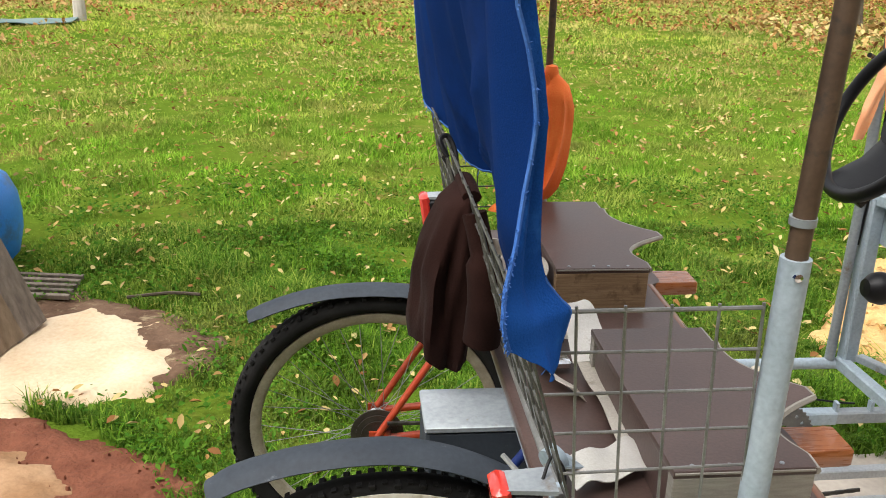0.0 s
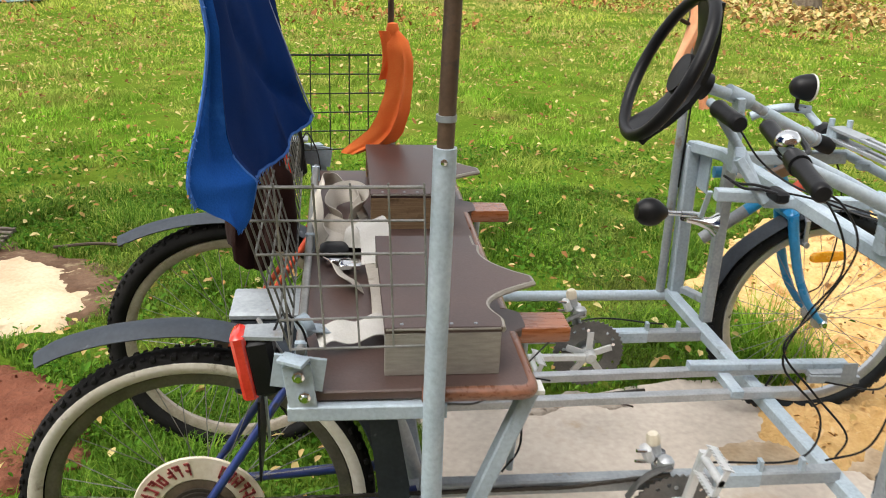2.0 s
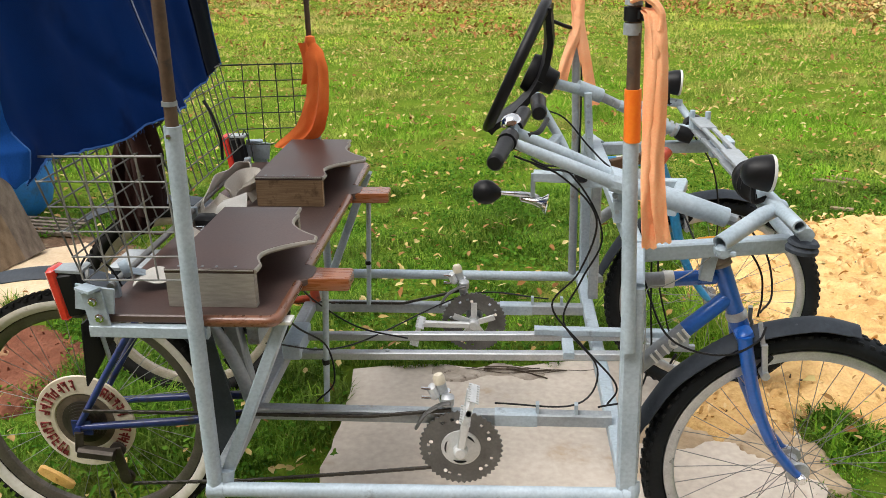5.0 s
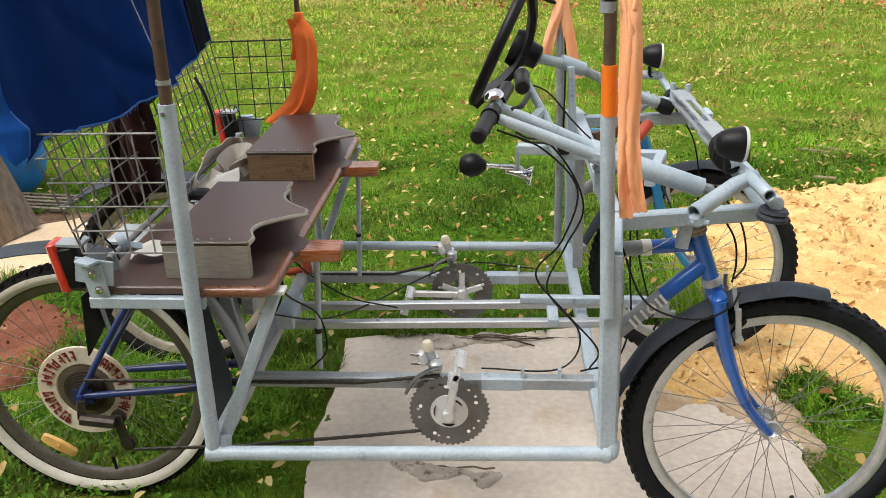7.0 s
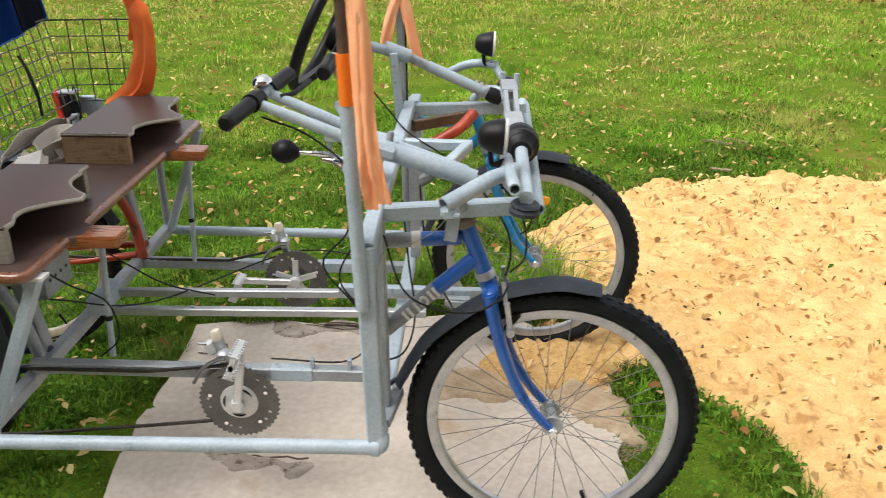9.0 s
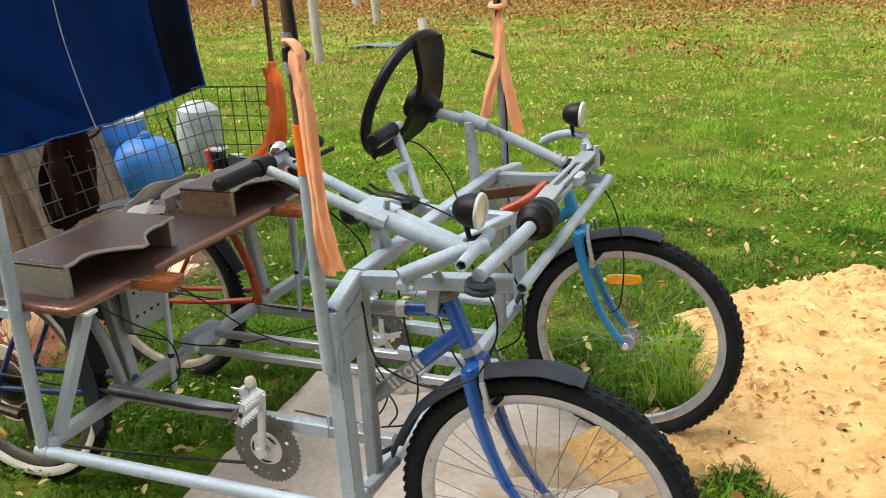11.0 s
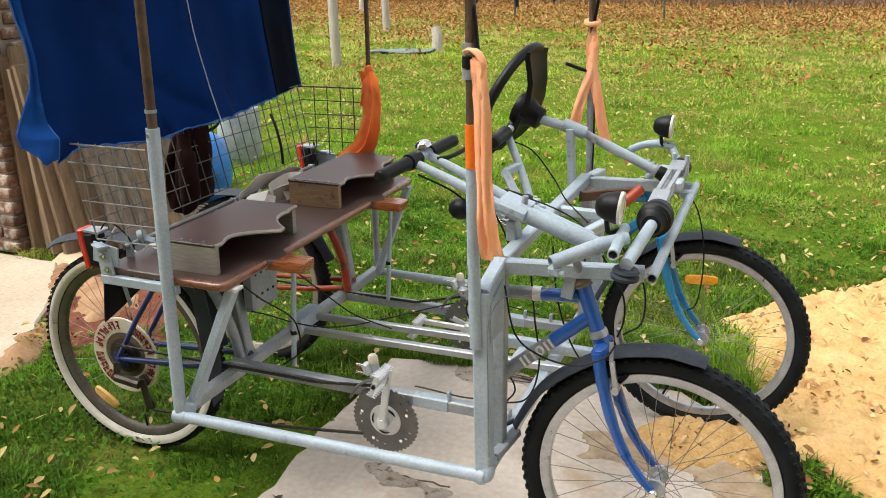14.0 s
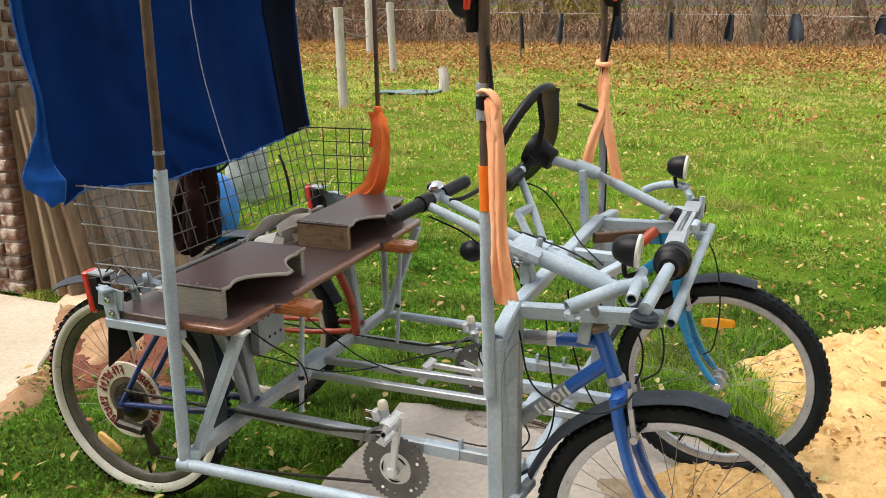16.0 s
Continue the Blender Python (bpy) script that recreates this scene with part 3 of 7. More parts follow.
heap("worn_earth", [(-1.75, 2.3), (-1.72, 2.52), (-1.34, 2.52), (-1.16, 2.42), (-1.03, 2.18), (-1.0, 2.02), (-1.05, 1.84), (-1.14, 1.9), (-1.3, 2.2)], M_EARTH, "worn brown earth round the sawdust patch", 0.004, 0.025, 0.008, 12.0, wob=0.09)
heap("soil_sawdust", [(-1.75, 1.46), (-1.47, 1.47), (-1.37, 1.45), (-1.30, 1.35), (-1.26, 1.22), (-1.24, 1.08), (-1.3, 0.98), (-1.5, 1.1)], M_RUSTED, "tan sawdust spread on the red soil", 0.038, 0.02, 0.005, 2.0, wob=0.05)
heap("bare_soil", SOIL, M_SOIL, "bare red-brown soil with crumbs", 0.014, 0.02, 0.012, 6.0)
heap("terrace_soil_edge", [(-1.98, 1.60), (-1.76, 1.35), (-1.46, 0.94), (-1.29, 0.64), (-1.30, 0.1), (-1.38, 0.1), (-1.38, 0.62), (-1.56, 0.95), (-1.86, 1.33), (-2.06, 1.54)], M_RUSTED, "rusty tan soil washed over the terrace edge", 0.036, 0.02, 0.005, 8.0, edge=0.10, wob=0.06)


def clods(name, n, box, size, material, label, seed, poly=None):
    """Scattered crumbs and bits as small uneven solids."""
    rng = np.random.default_rng(seed)
    g = Geo()
    k = 0
    while k < n:
        x, y = rng.uniform(box[0], box[1]), rng.uniform(box[2], box[3])
        if poly and inside(np.array([x]), np.array([y]), poly)[0] < 0.03:
            continue
        k += 1
        s = size * rng.uniform(0.4, 1.3)
        base = [Vector((math.cos(t) * s * rng.uniform(0.7, 1.3), math.sin(t) * s * rng.uniform(0.5, 1.1), 0)) for t in np.linspace(0, 5.2, 6)]
        c = Vector((x, y, 0.026))
        top = len(g.v)
        g.add([c + b - Vector((0, 0, 0.02)) for b in base] + [c + b * 0.6 + Vector((0, 0, s * 0.55)) for b in base] + [c + Vector((0, 0, s * 0.75))],
              [(i, (i + 1) % 6, 6 + (i + 1) % 6, 6 + i) for i in range(6)] + [(6 + i, 6 + (i + 1) % 6, 12) for i in range(6)])
    return solo(name, g, material, label, "debris", kind="stuff")


clods("bark_crumbs", 130, (1.0, 3.4, 0.3, 2.7), 0.009, M_TWIG, "dark bark crumbs scattered on sawdust", 5, SAWDUST)
clods("soil_crumbs", 90, (-2.0, -0.9, 0.8, 1.6), 0.006, M_SOIL, "crumbs of red soil", 6, SOIL)

# cracks and broken spots of the slab, with fallen twigs in them
crk = Geo()
rng = np.random.default_rng(12)
for k in range(6):
    a = rng.uniform(0.43, 0.7)
    y = 1.165 + rng.normal(0.02, 0.008)
    ln_ = rng.uniform(0.08, 0.32)
    pts = [(a + ln_ * i / 4, y + rng.normal(0, 0.006), 0.010 + rng.uniform(0, 0.008)) for i in range(5)]
    crk.sweep(pts, rng.uniform(0.001, 0.0028), 5)
crk.sweep([(0.62, 1.2, 0.012), (0.7, 1.165, 0.012), (0.76, 1.13, 0.012)], 0.003, 5)
solo("dead_twigs", crk, M_TWIG, "dry dark twigs lying on the concrete", "twigs", kind="stuff")
heap("worn_patch", [(0.40, 1.16), (0.52, 1.22), (0.75, 1.23), (0.82, 1.18), (0.7, 1.14), (0.55, 1.15)], M_SMUDGE, "worn earthy patch on the slab", 0.001, 0.01, 0.003, 5.0, edge=0.03, wob=0.07)
solo("slab_crack", Geo().sweep([(0.36 + 0.03 * i, 0.43 + 0.006 * math.sin(i * 2.1), 0.004) for i in range(10)], 0.0035, 5), M_TWIG, "dark crack in the concrete slab", "crack", kind="structure")
for k, (x, y) in enumerate(((0.171, 0.186), (0.2, 0.139))):
    solo("dead_leaf", Geo().sheet([[(x + 0.011 * u + 0.004 * v, y + 0.008 * v - 0.003 * u, 0.008 + 0.006 * u * v + 0.005 * v * v) for u in (-1, -0.3, 0.4, 1)] for v in (-1, -0.3, 0.4, 1)], 0.0012), M_TWIG, "dark curled dead leaf on the concrete", "leaf", group="dead leaves on the slab")
heap("broken_concrete_gap", [(0.38, 0.435), (0.5, 0.425), (0.6, 0.43), (0.67, 0.425), (0.65, 0.37), (0.595, 0.32), (0.55, 0.375), (0.46, 0.41)], M_SMUDGE, "crumbled earthy hole in the slab", 0.001, 0.008, 0.004, 3.0, edge=0.02, wob=0.05)
heap("soil_on_slab", [(0.96, 0.86), (1.05, 0.95), (1.2, 1.0), (1.42, 0.9), (1.56, 0.8), (1.52, 0.62), (1.44, 0.64), (1.38, 0.72), (1.22, 0.74), (1.08, 0.70), (0.97, 0.75)], M_DAMP, "thin damp sawdust washed over the slab", 0.003, 0.02, 0.003, 11.0, edge=0.04, wob=0.06)

# ---------- the four-wheeled pedal car ----------
Q = thing("pedal_car", (0.44, 0.62, 0.0), "home-made four-wheeled pedal car of grey tubing and bicycle parts", "pedal car")
Y_FN, Y_RN, Y_FF, Y_RF = 0.170, 0.308, 1.092, 1.0     # wheel planes: front near, rear near, front far, rear far
X_F, X_R, HUB = 1.271, -0.422, 0.338
GROW = {True: 1.010, False: 1.033}                     # front (knobbly) and rear tyres against a 0.3325 m wheel
SHARED = {}


def grown(g, lugs):
    """The wheel part at its full size in its own plane."""
    g.v = [(x * GROW[lugs], y, z * GROW[lugs]) for x, y, z in g.v]
    return g


def knobbly(lugs=True):
    g = Geo()
    g.lathe([(0.309 + 0.0235 * math.cos(t) * 1.0, 0.0245 * math.sin(t)) for t in np.linspace(0.0, 2 * math.pi, 16, endpoint=False)], n=72)
    if lugs:
        for i in range(78):
            a = 2 * math.pi * i / 78
            for off, w in ((-0.0185, 0.009), (-0.006, 0.009), (0.0065, 0.009), (0.0185, 0.009)):
                b = a + (0.024 if abs(off) < 0.01 else 0.071)
                r = 0.3310 - (0.008 if abs(off) > 0.01 else 0.0)
                m = Matrix.Rotation(-b, 3, "Y")
                g.box(m @ Vector((r, off, 0)), (0.007, w, 0.013), 0.15, m)
    return g


def slick():
    g = knobbly(False)
    for i in range(110):
        a = 2 * math.pi * i / 110
        m = Matrix.Rotation(-a, 3, "Y")
        for off in (-0.013, 0.013):
            g.box(m @ Vector((0.3288, off, 0)), (0.0022, 0.014, 0.008), 0.15, m)
        if i % 2:
            for off in (-0.0205, 0.0205):
                g.box(m @ Vector((0.3255, off, 0)), (0.0075, 0.008, 0.0105), 0.15, m)
    return g


def spoke_mesh(side, lead, lugs):
    a = lead * 1.05
    p = Vector((0.021 * math.cos(a), side * 0.028, 0.021 * math.sin(a)))
    return grown(Geo().tube(p, (0.264, side * 0.002, 0), 0.00095, 5), lugs).mesh("spoke", M_SPOKE)


def wheel(name, y, x, tyre_mat, lugs, rim_mat, wall_mat, label, turn):
    c = (x, y, HUB)
    if lugs not in SHARED:
        SHARED[lugs] = [spoke_mesh(a, b, lugs) for a in (-1, 1) for b in (-1, 1)]
    rim = Geo().lathe([(0.262, -0.007), (0.268, -0.012), (0.286, -0.0135), (0.287, -0.011), (0.279, -0.009), (0.279, 0.009), (0.287, 0.011), (0.286, 0.0135), (0.268, 0.012), (0.262, 0.007)], n=80)
    hub = Geo().lathe([(0.0, -0.036), (0.024, -0.036), (0.026, -0.031), (0.024, -0.026), (0.014, -0.022), (0.012, 0), (0.014, 0.022), (0.024, 0.026), (0.026, 0.031), (0.024, 0.036), (0.0, 0.036)], n=20, closed=False).tube((0, -0.058, 0), (0, 0.058, 0), 0.0048, 8)
    w = part("wheel", grown(rim, lugs), rim_mat, Q, label, at=c)
    part("tyre", grown(knobbly() if lugs else slick(), lugs), tyre_mat, w, "", at=c)
    part("hub", hub, M_ALU, w, "", at=c)
    if wall_mat:
        for s in (-1, 1):
            part("sidewall", grown(Geo().lathe([(0.289, s * 0.0165), (0.297, s * 0.0235), (0.307, s * 0.0262), (0.314, s * 0.0250), (0.314, s * 0.021), (0.307, s * 0.0235), (0.297, s * 0.020), (0.289, s * 0.014)], n=72), lugs), wall_mat, w, "", at=c)
    for i in range(36):
        part("spoke", SHARED[lugs][i % 4], M_SPOKE, w, at=c, rot=(0, turn + 2 * math.pi * i / 36, 0))
    part("valve", grown(Geo().tube((0.262, 0, 0), (0.225, 0, 0), 0.004, 8).tube((0.24, 0, 0), (0.222, 0, 0), 0.0055, 8), lugs), M_BLACK, w, at=c, rot=(0, turn + 0.9, 0))
    return w


wheel("wheel", Y_FN, X_F, M_RUBBER, True, M_RIM, None, "front bicycle wheel with knobbly black tyre", 0.3)
w_ff = wheel("wheel", Y_FF, X_F, M_RUBBER, True, M_RIM, None, "front bicycle wheel with knobbly black tyre", 1.1)
w_rn = wheel("wheel", Y_RN, X_R, M_DUSTRUB, False, M_RIMDULL, M_WALL, "rear bicycle wheel with dirty whitewall tyre", 0.6)
w_rf = wheel("wheel", Y_RF, X_R, M_DUSTRUB, False, M_RIMTAN, None, "rear bicycle wheel with black tyre and dusty rim", 0.2)


def reflector(w, y, ang, r, material, length, label):
    a = radians(ang)
    c = Vector((w["at"][0] + r * math.cos(a), y, w["at"][2] + r * math.sin(a)))
    t = Vector((-math.sin(a), 0, math.cos(a)))
    n = Vector((math.cos(a), 0, math.sin(a)))
    prof = [(-1, 0.5), (-0.85, 0.85), (0, 1.0), (0.85, 0.85), (1, 0.5)]
    ring = lambda yy, k: [c + t * p * length * k + n * q * 0.016 * k + Vector((0, yy, 0)) for p, q in prof] + [c + t * p * length * k - n * q * 0.016 * k + Vector((0, yy, 0)) for p, q in reversed(prof)]
    part("reflector", Geo().loft([ring(-0.006, 0.9), ring(-0.003, 1.0), ring(0.004, 1.0)]).tube(c + Vector((0, -0.009, 0)), c, 0.004, 8), material, w, label, at=(0, 0, 0))


reflector(w_ff, Y_FF - 0.03, 94, 0.205, M_AMBER, 0.052, "amber spoke reflector")
reflector(w_rn, Y_RN - 0.03, 238, 0.205, M_AMBERD, 0.05, "dusty amber spoke reflector")

# spoke guard, sprockets and derailleur of the near rear wheel
for wob, y0, s in ((w_rn, Y_RN, -1),):
    c = (X_R, y0 + s * 0.034, HUB)
    part("spoke_guard", Geo().lathe([(0.076, 0), (0.079, -0.003), (0.127, -0.004), (0.129, 0), (0.127, 0.003), (0.076, 0.003)], c=(0, 0, 0), n=56), M_CREAM, wob, "cream plastic spoke guard with maroon print", at=c)
    part("guard_core", Geo().lathe([(0.02, 0.001), (0.0758, -0.001), (0.0758, 0.002), (0.02, 0.003)], c=(0, 0, 0), n=48), M_CORE, wob, "oily brown inner disc of the spoke guard", at=c)
    pr = Geo()
    pen = random.Random(41)
    for a0, a1 in ((96, 166), (182, 236), (300, 352), (12, 60)):
        a = a0
        while a < a1:
            strokes = [(0.090, 0.118, a, 1.7)]
            strokes += [(r0, r0 + 0.005, a, pen.uniform(4.5, 7.0)) for r0 in pen.sample((0.090, 0.098, 0.106, 0.113), 2)]
            if pen.random() < 0.6:
                strokes.append((pen.choice((0.090, 0.104)), pen.choice((0.111, 0.118)), a + 5.0, 1.9))
            for r0, r1, b0, da in strokes:
                q = [(rr * math.cos(radians(b)), rr * math.sin(radians(b))) for rr, b in ((r0, b0), (r1, b0 + 1.0), (r1, b0 + da + 1.0), (r0, b0 + da))]
                pr.add([(x, -0.0062, z) for x, z in q] + [(x, -0.002, z) for x, z in q], [(0, 1, 2, 3), (0, 4, 5, 1), (1, 5, 6, 2), (2, 6, 7, 3), (3, 7, 4, 0)])
            a += pen.uniform(8.5, 11.5)
    tagged(part("print", pr, M_MAROON, wob, "", at=c, smooth=0), "maroon printed marks", kind="stuff")
    for i, r in enumerate((0.058, 0.052, 0.046, 0.040, 0.034, 0.028)):
        part("sprocket", Geo().lathe([(0.012, -0.003 - i * 0.005), (r, -0.003 - i * 0.005), (r, -0.0055 - i * 0.005), (0.012, -0.0055 - i * 0.005)], n=30), M_CASS, wob, "oily rear sprocket", at=c)
for i, r in enumerate((0.062, 0.05, 0.038)):
    part("sprocket", Geo().lathe([(0.012, -i * 0.006), (r, -i * 0.006), (r, -0.003 - i * 0.006), (0.012, -0.003 - i * 0.006)], n=30), M_CASS, w_rf, "oily rear sprocket", at=(X_R, Y_RF - 0.036, HUB))
dr = Geo()
dr.beam((X_R + 0.005, 0.225, 0.335), (X_R + 0.0, 0.222, 0.285), 0.012, 0.02).beam((X_R, 0.22, 0.285), (X_R + 0.085, 0.225, 0.272), 0.03, 0.028, ch=0.25)
dr.beam((X_R + 0.085, 0.236, 0.285), (X_R + 0.10, 0.24, 0.19), 0.006, 0.026, up=(1, 0, 0)).lathe([(0, -0.004), (0.02, -0.004), (0.02, 0.004), (0, 0.004)], c=(X_R + 0.098, 0.248, 0.195), n=14, closed=False)
dr.lathe([(0, -0.004), (0.02, -0.004), (0.02, 0.004), (0, 0.004)], c=(X_R + 0.085, 0.248, 0.275), n=14, closed=False)
part("derailleur", dr, M_CASS, Q, "dirty rear derailleur")


def chain(name, pts, label):
    pts = [Vector(p) for p in pts]
    g = Geo()
    d = 0.0
    for a, b in zip(pts, pts[1:]):
        n = max(1, int((b - a).length / 0.0127))
        u = (b - a).normalized()
        for i in range(n):
            c = a + (b - a) * ((i + 0.5) / n)
            wd = 0.0075 if i % 2 else 0.0045
            g.beam(c - u * 0.0068, c + u * 0.0068, wd, 0.0085, up=Vector((0, 0, 1)) if abs(u.z) < 0.9 else Vector((1, 0, 0)), ch=0.2)
    part(name, g, M_CHAIN, Q, label)


chain("chain", [(0.50, 0.222, 0.425), (0.30, 0.232, 0.396), (0.02, 0.236, 0.392), (-0.40, 0.232, 0.392)], "oily bicycle chain")
chain("chain", [(0.45, 0.22, 0.268), (0.30, 0.224, 0.246), (-0.02, 0.23, 0.206), (-0.31, 0.244, 0.178)], "oily bicycle chain")
chain("chain", [(0.49, 0.93, 0.425), (0.30, 0.94, 0.372), (-0.02, 0.95, 0.365), (-0.40, 0.915, 0.392)], "oily bicycle chain")
chain("chain", [(0.60, 0.66, 0.355), (0.35, 0.66, 0.33), (0.02, 0.68, 0.33)], "oily chain under the centre rails")


# ---- tubes of the frame; each is one part ----
def tube(a, b, r, material=M_GALV, label="", n=16, name="tube"):
    return part(name, Geo().tube(a, b, r, n), material, Q, label)


def beam(a, b, w, h, material=M_GALV, up=(0, 0, 1), label="", name="beam"):
    return part(name, Geo().beam(a, b, w, h, up), material, Q, label)


tube((-0.012, 0.0, 0.347), (0.868, 0.008, 0.358), 0.0165, M_GALV, "lower side tube", name="side_tube")
part("pipe_elbow", Geo().sweep(curve([(0.862, 0.008, 0.358), (0.884, 0.009, 0.358), (0.892, 0.012, 0.366), (0.892, 0.02, 0.385)], 4), 0.0175, 14).tube((0.872, 0.0082, 0.358), (0.888, 0.0084, 0.358), 0.0205), M_GALV, Q)
part("pipe_elbow", Geo().sweep(curve([(-0.016, 0.0, 0.347), (0.02, 0.002, 0.347)], 2), 0.0195, 14).tube((0.018, 0.014, 0.347), (0.022, 0.02, 0.385), 0.018), M_GALV, Q)
tube((0.0, 1.245, 0.345), (0.862, 1.24, 0.345), 0.016, M_GALV, "far lower side tube", name="side_tube")
beam((0.005, 0.015, 0.362), (0.0, 1.235, 0.352), 0.036, 0.034, M_GALVD, name="rear_crossbar")
beam((0.884, 0.02, 0.372), (0.868, 1.235, 0.352), 0.034, 0.034, M_GALV, name="front_crossbar")
# booms that carry the cranks
for y, z, m in ((0.252, 0.392, 0.0), (0.958, 0.352, 0.0)):
    beam((0.005, y, z), (0.872, y, z), 0.03, 0.032, M_GALVD, name="crank_boom")
    beam((0.60, y - 0.001, z + 0.0005), (0.70, y - 0.001, z + 0.0005), 0.0335, 0.0355, M_GALV, name="boom_sleeve")
    for x in (0.70, 0.79):
        part("cable_stop", Geo().prism([(x - 0.004, y - 0.012), (x + 0.004, y - 0.012), (x + 0.004, y + 0.004), (x - 0.004, y + 0.004)][::-1], z + 0.016, z + 0.042), M_GALV, Q)
# two centre rails
beam((0.03, 0.655, 0.395), (1.02, 0.655, 0.412), 0.022, 0.022, M_ALU, name="centre_rail")
beam((0.05, 0.575, 0.378), (0.95, 0.575, 0.392), 0.024, 0.022, M_ALU, name="centre_rail")
beam((0.70, 0.655, 0.424), (1.11, 0.655, 0.420), 0.026, 0.02, M_GALV, name="slide_bar")
part("rail_bracket", Geo().box((0.79, 0.615, 0.398), (0.03, 0.12, 0.02)), M_GALV, Q)
part("rail_bracket", Geo().box((0.04, 0.615, 0.40), (0.05, 0.14, 0.05)), M_GALV, Q)
part("rail_bracket", Geo().box((1.06, 0.65, 0.405), (0.11, 0.06, 0.018)).beam((1.0, 0.62, 0.40), (1.13, 0.62, 0.395), 0.014, 0.02), M_GALVD, Q)
part("rail_tab", Geo().prism([(1.07, 0.60), (1.11, 0.60), (1.10, 0.605), (1.08, 0.605)][::-1], 0.40, 0.45), M_GALVD, Q)
for x in (0.10, 0.3):
    part("bolt", Geo().lathe([(0, 0.004), (0.005, 0.004), (0.006, 0), (0.006, -0.003), (0, -0.003)], c=(x, 0.575, 0.394), axis=(0, 0, 1), n=8, closed=False), M_GALVD, Q)

# front uprights on both sides, with gussets and the upper crossbar
for s, y0, q in ((1, 0.0, 0.115), (-1, 1.252, 0.25)):
    yy = lambda q: y0 + s * q
    beam((0.882, yy(0.022), 0.362), (0.872, yy(0.022), 0.83), 0.040, 0.040, M_GALV, up=(1, 0, 0), name="upright")
    beam((0.888, yy(q), 0.375), (0.884, yy(q + 0.01), 0.842), 0.032, 0.030, M_GALVD, up=(1, 0, 0), name="inner_upright")
    beam((0.876, yy(0.018), 0.825), (0.886, yy(q), 0.872 - 0.1 * (q - 0.115)), 0.034, 0.032, M_GALV, name="shoulder")
    part("gusset", Geo().loft([[(x, yy(0.015), 0.71), (x, yy(0.115), 0.71), (x, yy(0.115), 0.85), (x, yy(0.015), 0.80)] for x in (0.892, 0.897)]), M_GALV, Q)
    beam((0.885, yy(q - 0.003), 0.864 - 0.1 * (q - 0.115)), (1.205, yy(max(0.185, q)), 0.860), 0.03, 0.034, M_GALV, name="front_beam")
    beam((1.045, yy(max(0.155, q - 0.06)), 0.855), (1.035, yy(0.155), 0.79), 0.02, 0.028, M_GALV, up=(1, 0, 0), name="drop_lug")
    beam((0.894, yy(0.06), 0.385), (0.915, yy(0.17), 0.40), 0.026, 0.02, M_GALVD, name="brace")
beam((0.886, 0.118, 0.870), (0.876, 1.004, 0.860), 0.034, 0.032, M_GALV, name="upper_crossbar")
# small frame in the middle that carries the levers
beam((0.80, 0.62, 0.862), (1.07, 0.60, 0.862), 0.026, 0.026, M_GALV, name="lever_frame")
beam((1.06, 0.60, 0.862), (1.00, 0.40, 0.858), 0.026, 0.026, M_GALV, name="lever_frame")
beam((0.69, 0.63, 0.875), (0.83, 0.62, 0.872), 0.03, 0.026, M_GALV, name="lever_frame")
# bolted support of the near handle and of the steering column
part("handle_support", Geo().beam((0.878, 0.275, 0.865), (0.862, 0.265, 0.965), 0.04, 0.016, up=(1, 0, 0)).box((0.866, 0.262, 0.905), (0.024, 0.034, 0.05)), M_GALV, Q)
part("column_support", Geo().beam((0.855, 0.915, 0.845), (0.842, 0.912, 1.035), 0.04, 0.02, up=(1, 0, 0)), M_GALV, Q)
for p in ((0.855, 0.252, 0.94), (0.86, 0.252, 0.905), (0.843, 0.90, 1.0), (0.846, 0.90, 0.955), (0.85, 0.902, 0.91)):
    part("bolt", Geo().lathe([(0, -0.008), (0.005, -0.008), (0.0065, -0.004), (0.0065, 0.004), (0, 0.004)], c=p, axis=(0, 1, 0), n=8, closed=False), M_GALVD, Q)

# ---- four poles ----
def pole(pts, r, material, label, name="pole"):
    return part(name, Geo().sweep(pts, r, 14), material, Q, label)


pole([(0.0, 0.004, 0.352), (-0.002, 0.012, 0.75), (0.001, 0.018, 1.145)], 0.0172, M_GALV, "grey galvanised pole")
pole([(0.001, 0.018, 1.13), (0.008, 0.016, 1.6), (0.014, 0.016, 2.06)], 0.0125, M_RUSTY, "rusty brown upper pole")
part("pole_collar", Geo().tube((0.001, 0.018, 1.183), (0.001, 0.018, 1.192), 0.0148), M_GALVD, Q)
part("screw", Geo().lathe([(0, -0.004), (0.005, -0.003), (0.006, 0.002), (0, 0.002)], c=(-0.002, 0.002, 1.128), n=8, closed=False), M_CHROME, Q)
pole([(0.866, 0.0, 0.70), (0.858, 0.004, 0.9), (0.850, 0.012, 1.118)], 0.0142, M_GALV, "grey pole")
pole([(0.852, 0.011, 1.116), (0.849, 0.012, 1.211)], 0.0152, M_TAPE, "orange tape round the pole", name="tape_wrap")
pole([(0.849, 0.012, 1.20), (0.843, 0.017, 1.5), (0.84, 0.018, 2.06)], 0.0118, M_RUSTY, "rusty brown upper pole")
part("pole_clamp", Geo().tube((0.843, 0.016, 1.305), (0.843, 0.016, 1.325), 0.016), M_GALVD, Q)
part("pole_clamp", Geo().tube((0.843, 0.016, 1.328), (0.843, 0.016, 1.352), 0.0165).box((0.862, 0.008, 1.34), (0.03, 0.022, 0.022), 0.2).tube((0.872, -0.012, 1.338), (0.872, 0.016, 1.338), 0.011, 12), M_BLACK, Q, "black mirror clamp")
